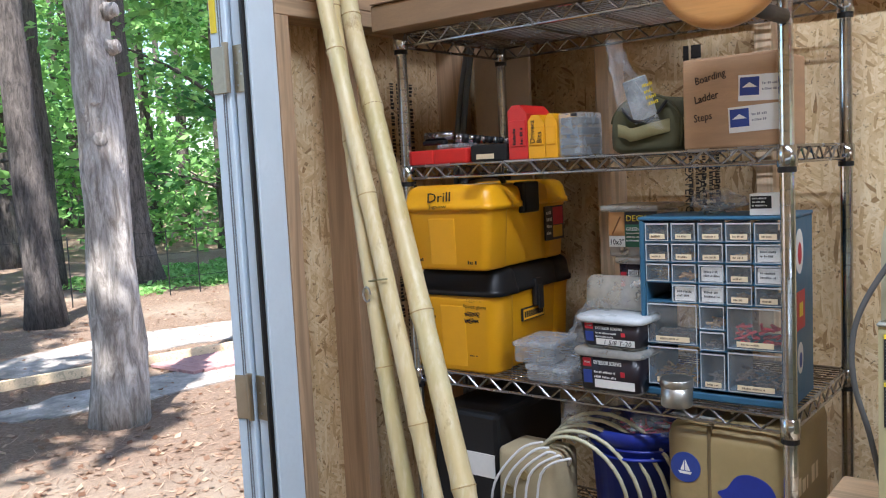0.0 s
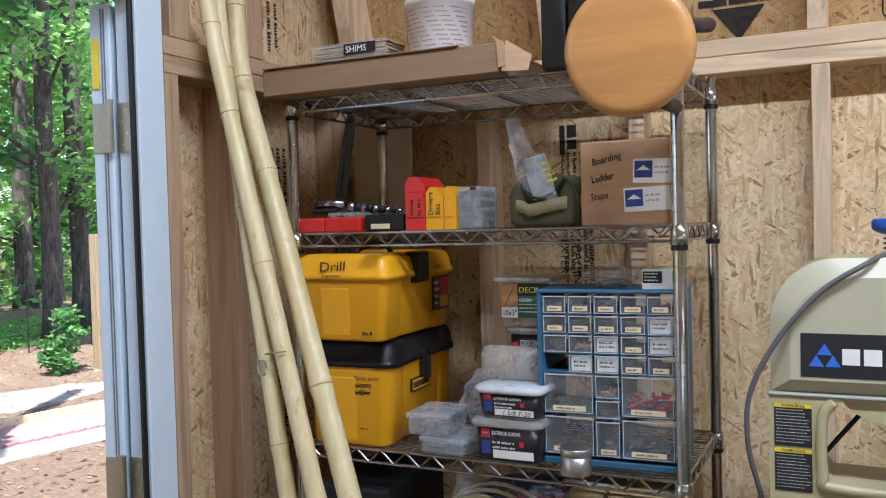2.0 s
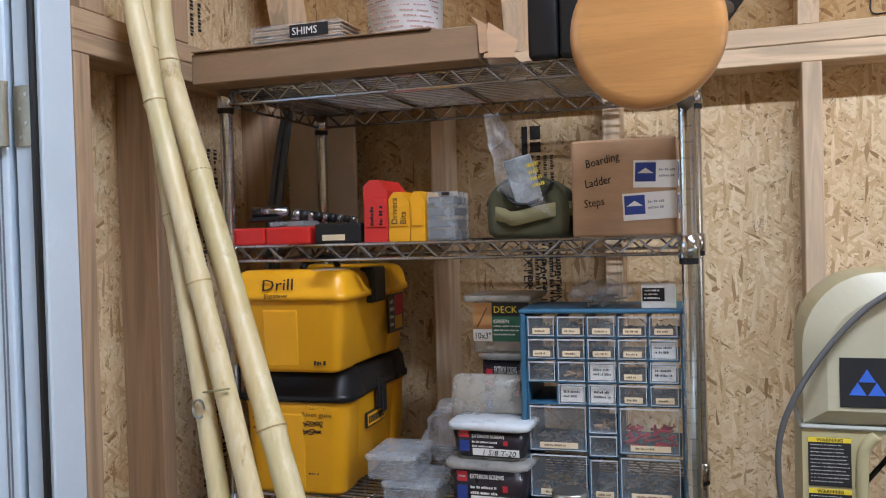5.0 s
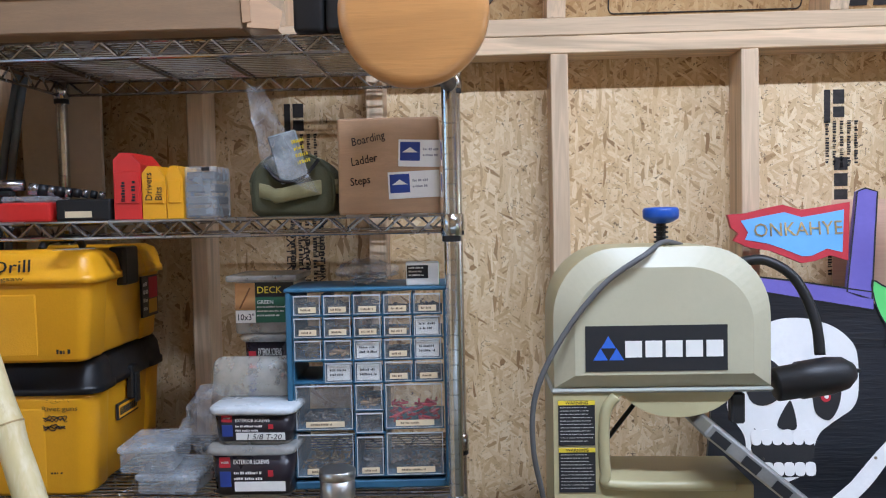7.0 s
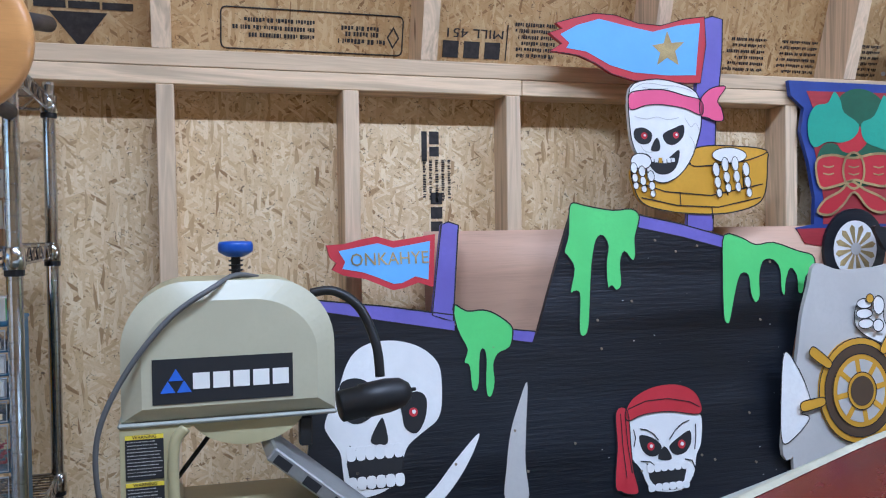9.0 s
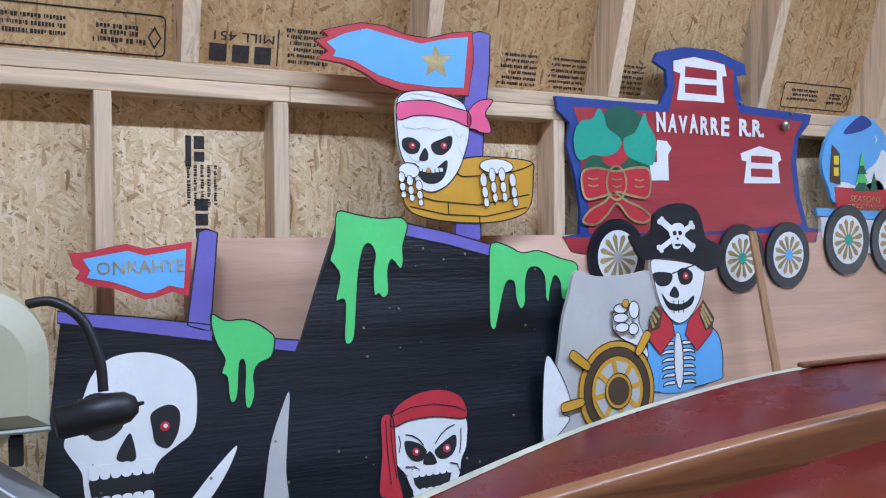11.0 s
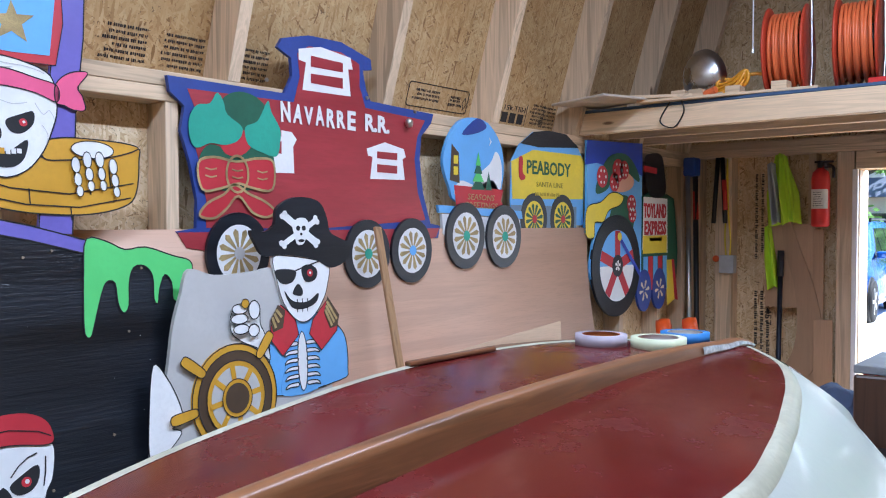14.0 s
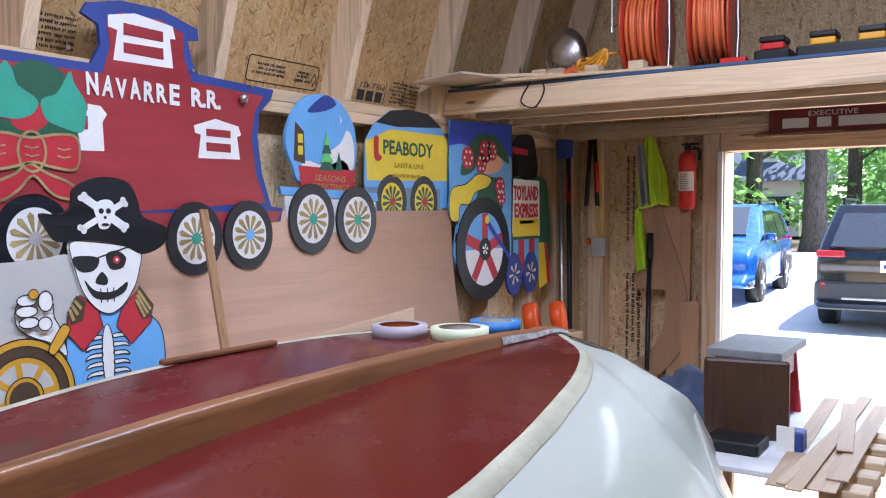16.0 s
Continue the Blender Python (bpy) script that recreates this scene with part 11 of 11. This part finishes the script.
    bm = bm_new(); q = [(1.30, 0.66, 1.12), (1.30, -0.66, 1.12), (0.50, -0.58, H - 0.085), (0.50, 0.58, H - 0.085)]; vs = [bm.verts.new(Vector(p) + Vector((0.03, 0, 0.025))) for p in q]; v2 = [bm.verts.new(Vector(p) - Vector((0.03, 0, 0.03))) for p in q]
    bm.faces.new(vs)
    for i in range(4):
        bm.faces.new((vs[i], v2[i], v2[(i + 1) % 4], vs[(i + 1) % 4]))
    part("windscreen", bm, GLASSY, ob, m=M)
    bm = bm_new(); q = [(-L / 2 + 0.06, -0.74, 1.08), (-L / 2 + 0.06, 0.74, 1.08), (-L / 2 + 0.44, 0.62, H - 0.17), (-L / 2 + 0.44, -0.62, H - 0.17)]; vs = [bm.verts.new(Vector(p) + Vector((-0.03, 0, 0.02))) for p in q]; v2 = [bm.verts.new(Vector(p) + Vector((0.03, 0, -0.02))) for p in q]
    bm.faces.new(vs)
    for i in range(4):
        bm.faces.new((vs[i], v2[i], v2[(i + 1) % 4], vs[(i + 1) % 4]))
    part("rear_window", bm, GLASSY, ob, m=M)
    for x0, x1 in ((-L / 2 - 0.03, -L / 2 + 0.35), (L / 2 - 0.32, L / 2 + 0.03)):
        bm = bm_new(); box(bm, (x0, -h2 + 0.02, 0.30), (x1, h2 - 0.02, 0.66 if x0 < 0 else 0.40), 0.06, None, 3); part("bumper", bm, TRIM, ob, "grey plastic bumper", True, M)
    bm = bm_new(); box(bm, (-L / 2 - 0.045, -0.6, 0.36), (-L / 2 - 0.02, 0.6, 0.45), 0.01); part("skid_plate", bm, STEEL, ob, m=M)
    bm = bm_new(); box(bm, (-L / 2 - 0.02, -0.16, 0.78), (-L / 2 + 0.03, 0.16, 0.93), 0.004); part("number_plate", bm, PAPER, ob, m=M)
    bm = bm_new(); box(bm, (-L / 2 - 0.023, -0.12, 0.83), (-L / 2 - 0.019, 0.12, 0.88)); part("plate_bar", bm, BLUE_P, ob, m=M)
    bm = bm_new(); box(bm, (L / 2 - 0.1, -0.45, 0.58), (L / 2 + 0.012, 0.45, 0.76), 0.02); part("grille", bm, BLACK, ob, m=M)
    return ob
def car_at(x, y, yaw, z=GZ + 0.02):
    return Matrix.Translation((x, y, z)) @ Euler((0, 0, radians(yaw))).to_matrix().to_4x4()
car("blue_suv", car_at(*BLUE_AT), plain("metallic_blue_paint", (0.02, 0.13, 0.52), 0.25, 0.35, 0.04, coat=1.0, bump=0), "metallic blue SUV parked on the drive")
car("dark_suv", car_at(*DARK_AT), plain("black_car_paint", (0.008, 0.008, 0.011), 0.2, 0.0, 0.05, coat=1.0, bump=0), "black SUV with grey bumper seen from behind")
# house and trees across the drive
hs = thing("neighbour_house", (55, 13, GZ), "pale house with dark blue-grey roof across the road", "house")
bm = bm_new(); box(bm, (52, 10.1, GZ), (62, 22, 3.1)); part("wall", bm, plain("white_siding", (0.72, 0.70, 0.68), 0.7, stretch=(1, 1, 8)), hs)
bm = bm_new(); slab(bm, [(51.4, 3.1), (62.6, 3.1), (57, 8.4)], 9.7, 22.5); part("roof", bm, plain("slate_shingle", (0.10, 0.12, 0.17), 0.8, stretch=(1, 1, 5)), hs)
bm = bm_new(); box(bm, (52.6, 11.4, 4.0), (56, 12.8, 6.3)); dm = part("dormer", bm, WHITE_P, hs)
bm = bm_new(); box(bm, (52.5, 11.7, 4.6), (52.59, 12.4, 5.9)); part("window", bm, GLASSY, hs)
for y in (10.6, 13.5, 17):
    bm = bm_new(); box(bm, (51.9, y, 0.5), (51.99, y + 1.3, 2.2)); part("window", bm, GLASSY, hs)
for i, (x, y, rr_) in enumerate(((40, 9.7, 0.40), (34, 6.0, 0.42), (45, 6.2, 0.35), (38, 3.2, 0.3), (50, 1.5, 0.3), (44, 12.5, 0.3))):
    tree(x, y, rr_, 15, BARK, (0, 0.002 * i), 1500, seed=300 + i, lo=4.0, lm=LEAF, lsize=0.22, limbs=9)
rc_ = [(rnd.uniform(42, 75), rnd.uniform(-12, 9.3), rnd.uniform(0, 11)) for _ in range(520)] + [(rnd.uniform(26, 40), rnd.uniform(9.5, 14), rnd.uniform(0.5, 8)) for _ in range(160)]
V, F = leaf_cloud(rc_, 60, (1.5, 1.5, 0.9), 0.26, 12)
tagged(leaf_mesh("far_foliage", V, F, LEAF), "green wall of trees across the drive", "foliage", "", "stuff")
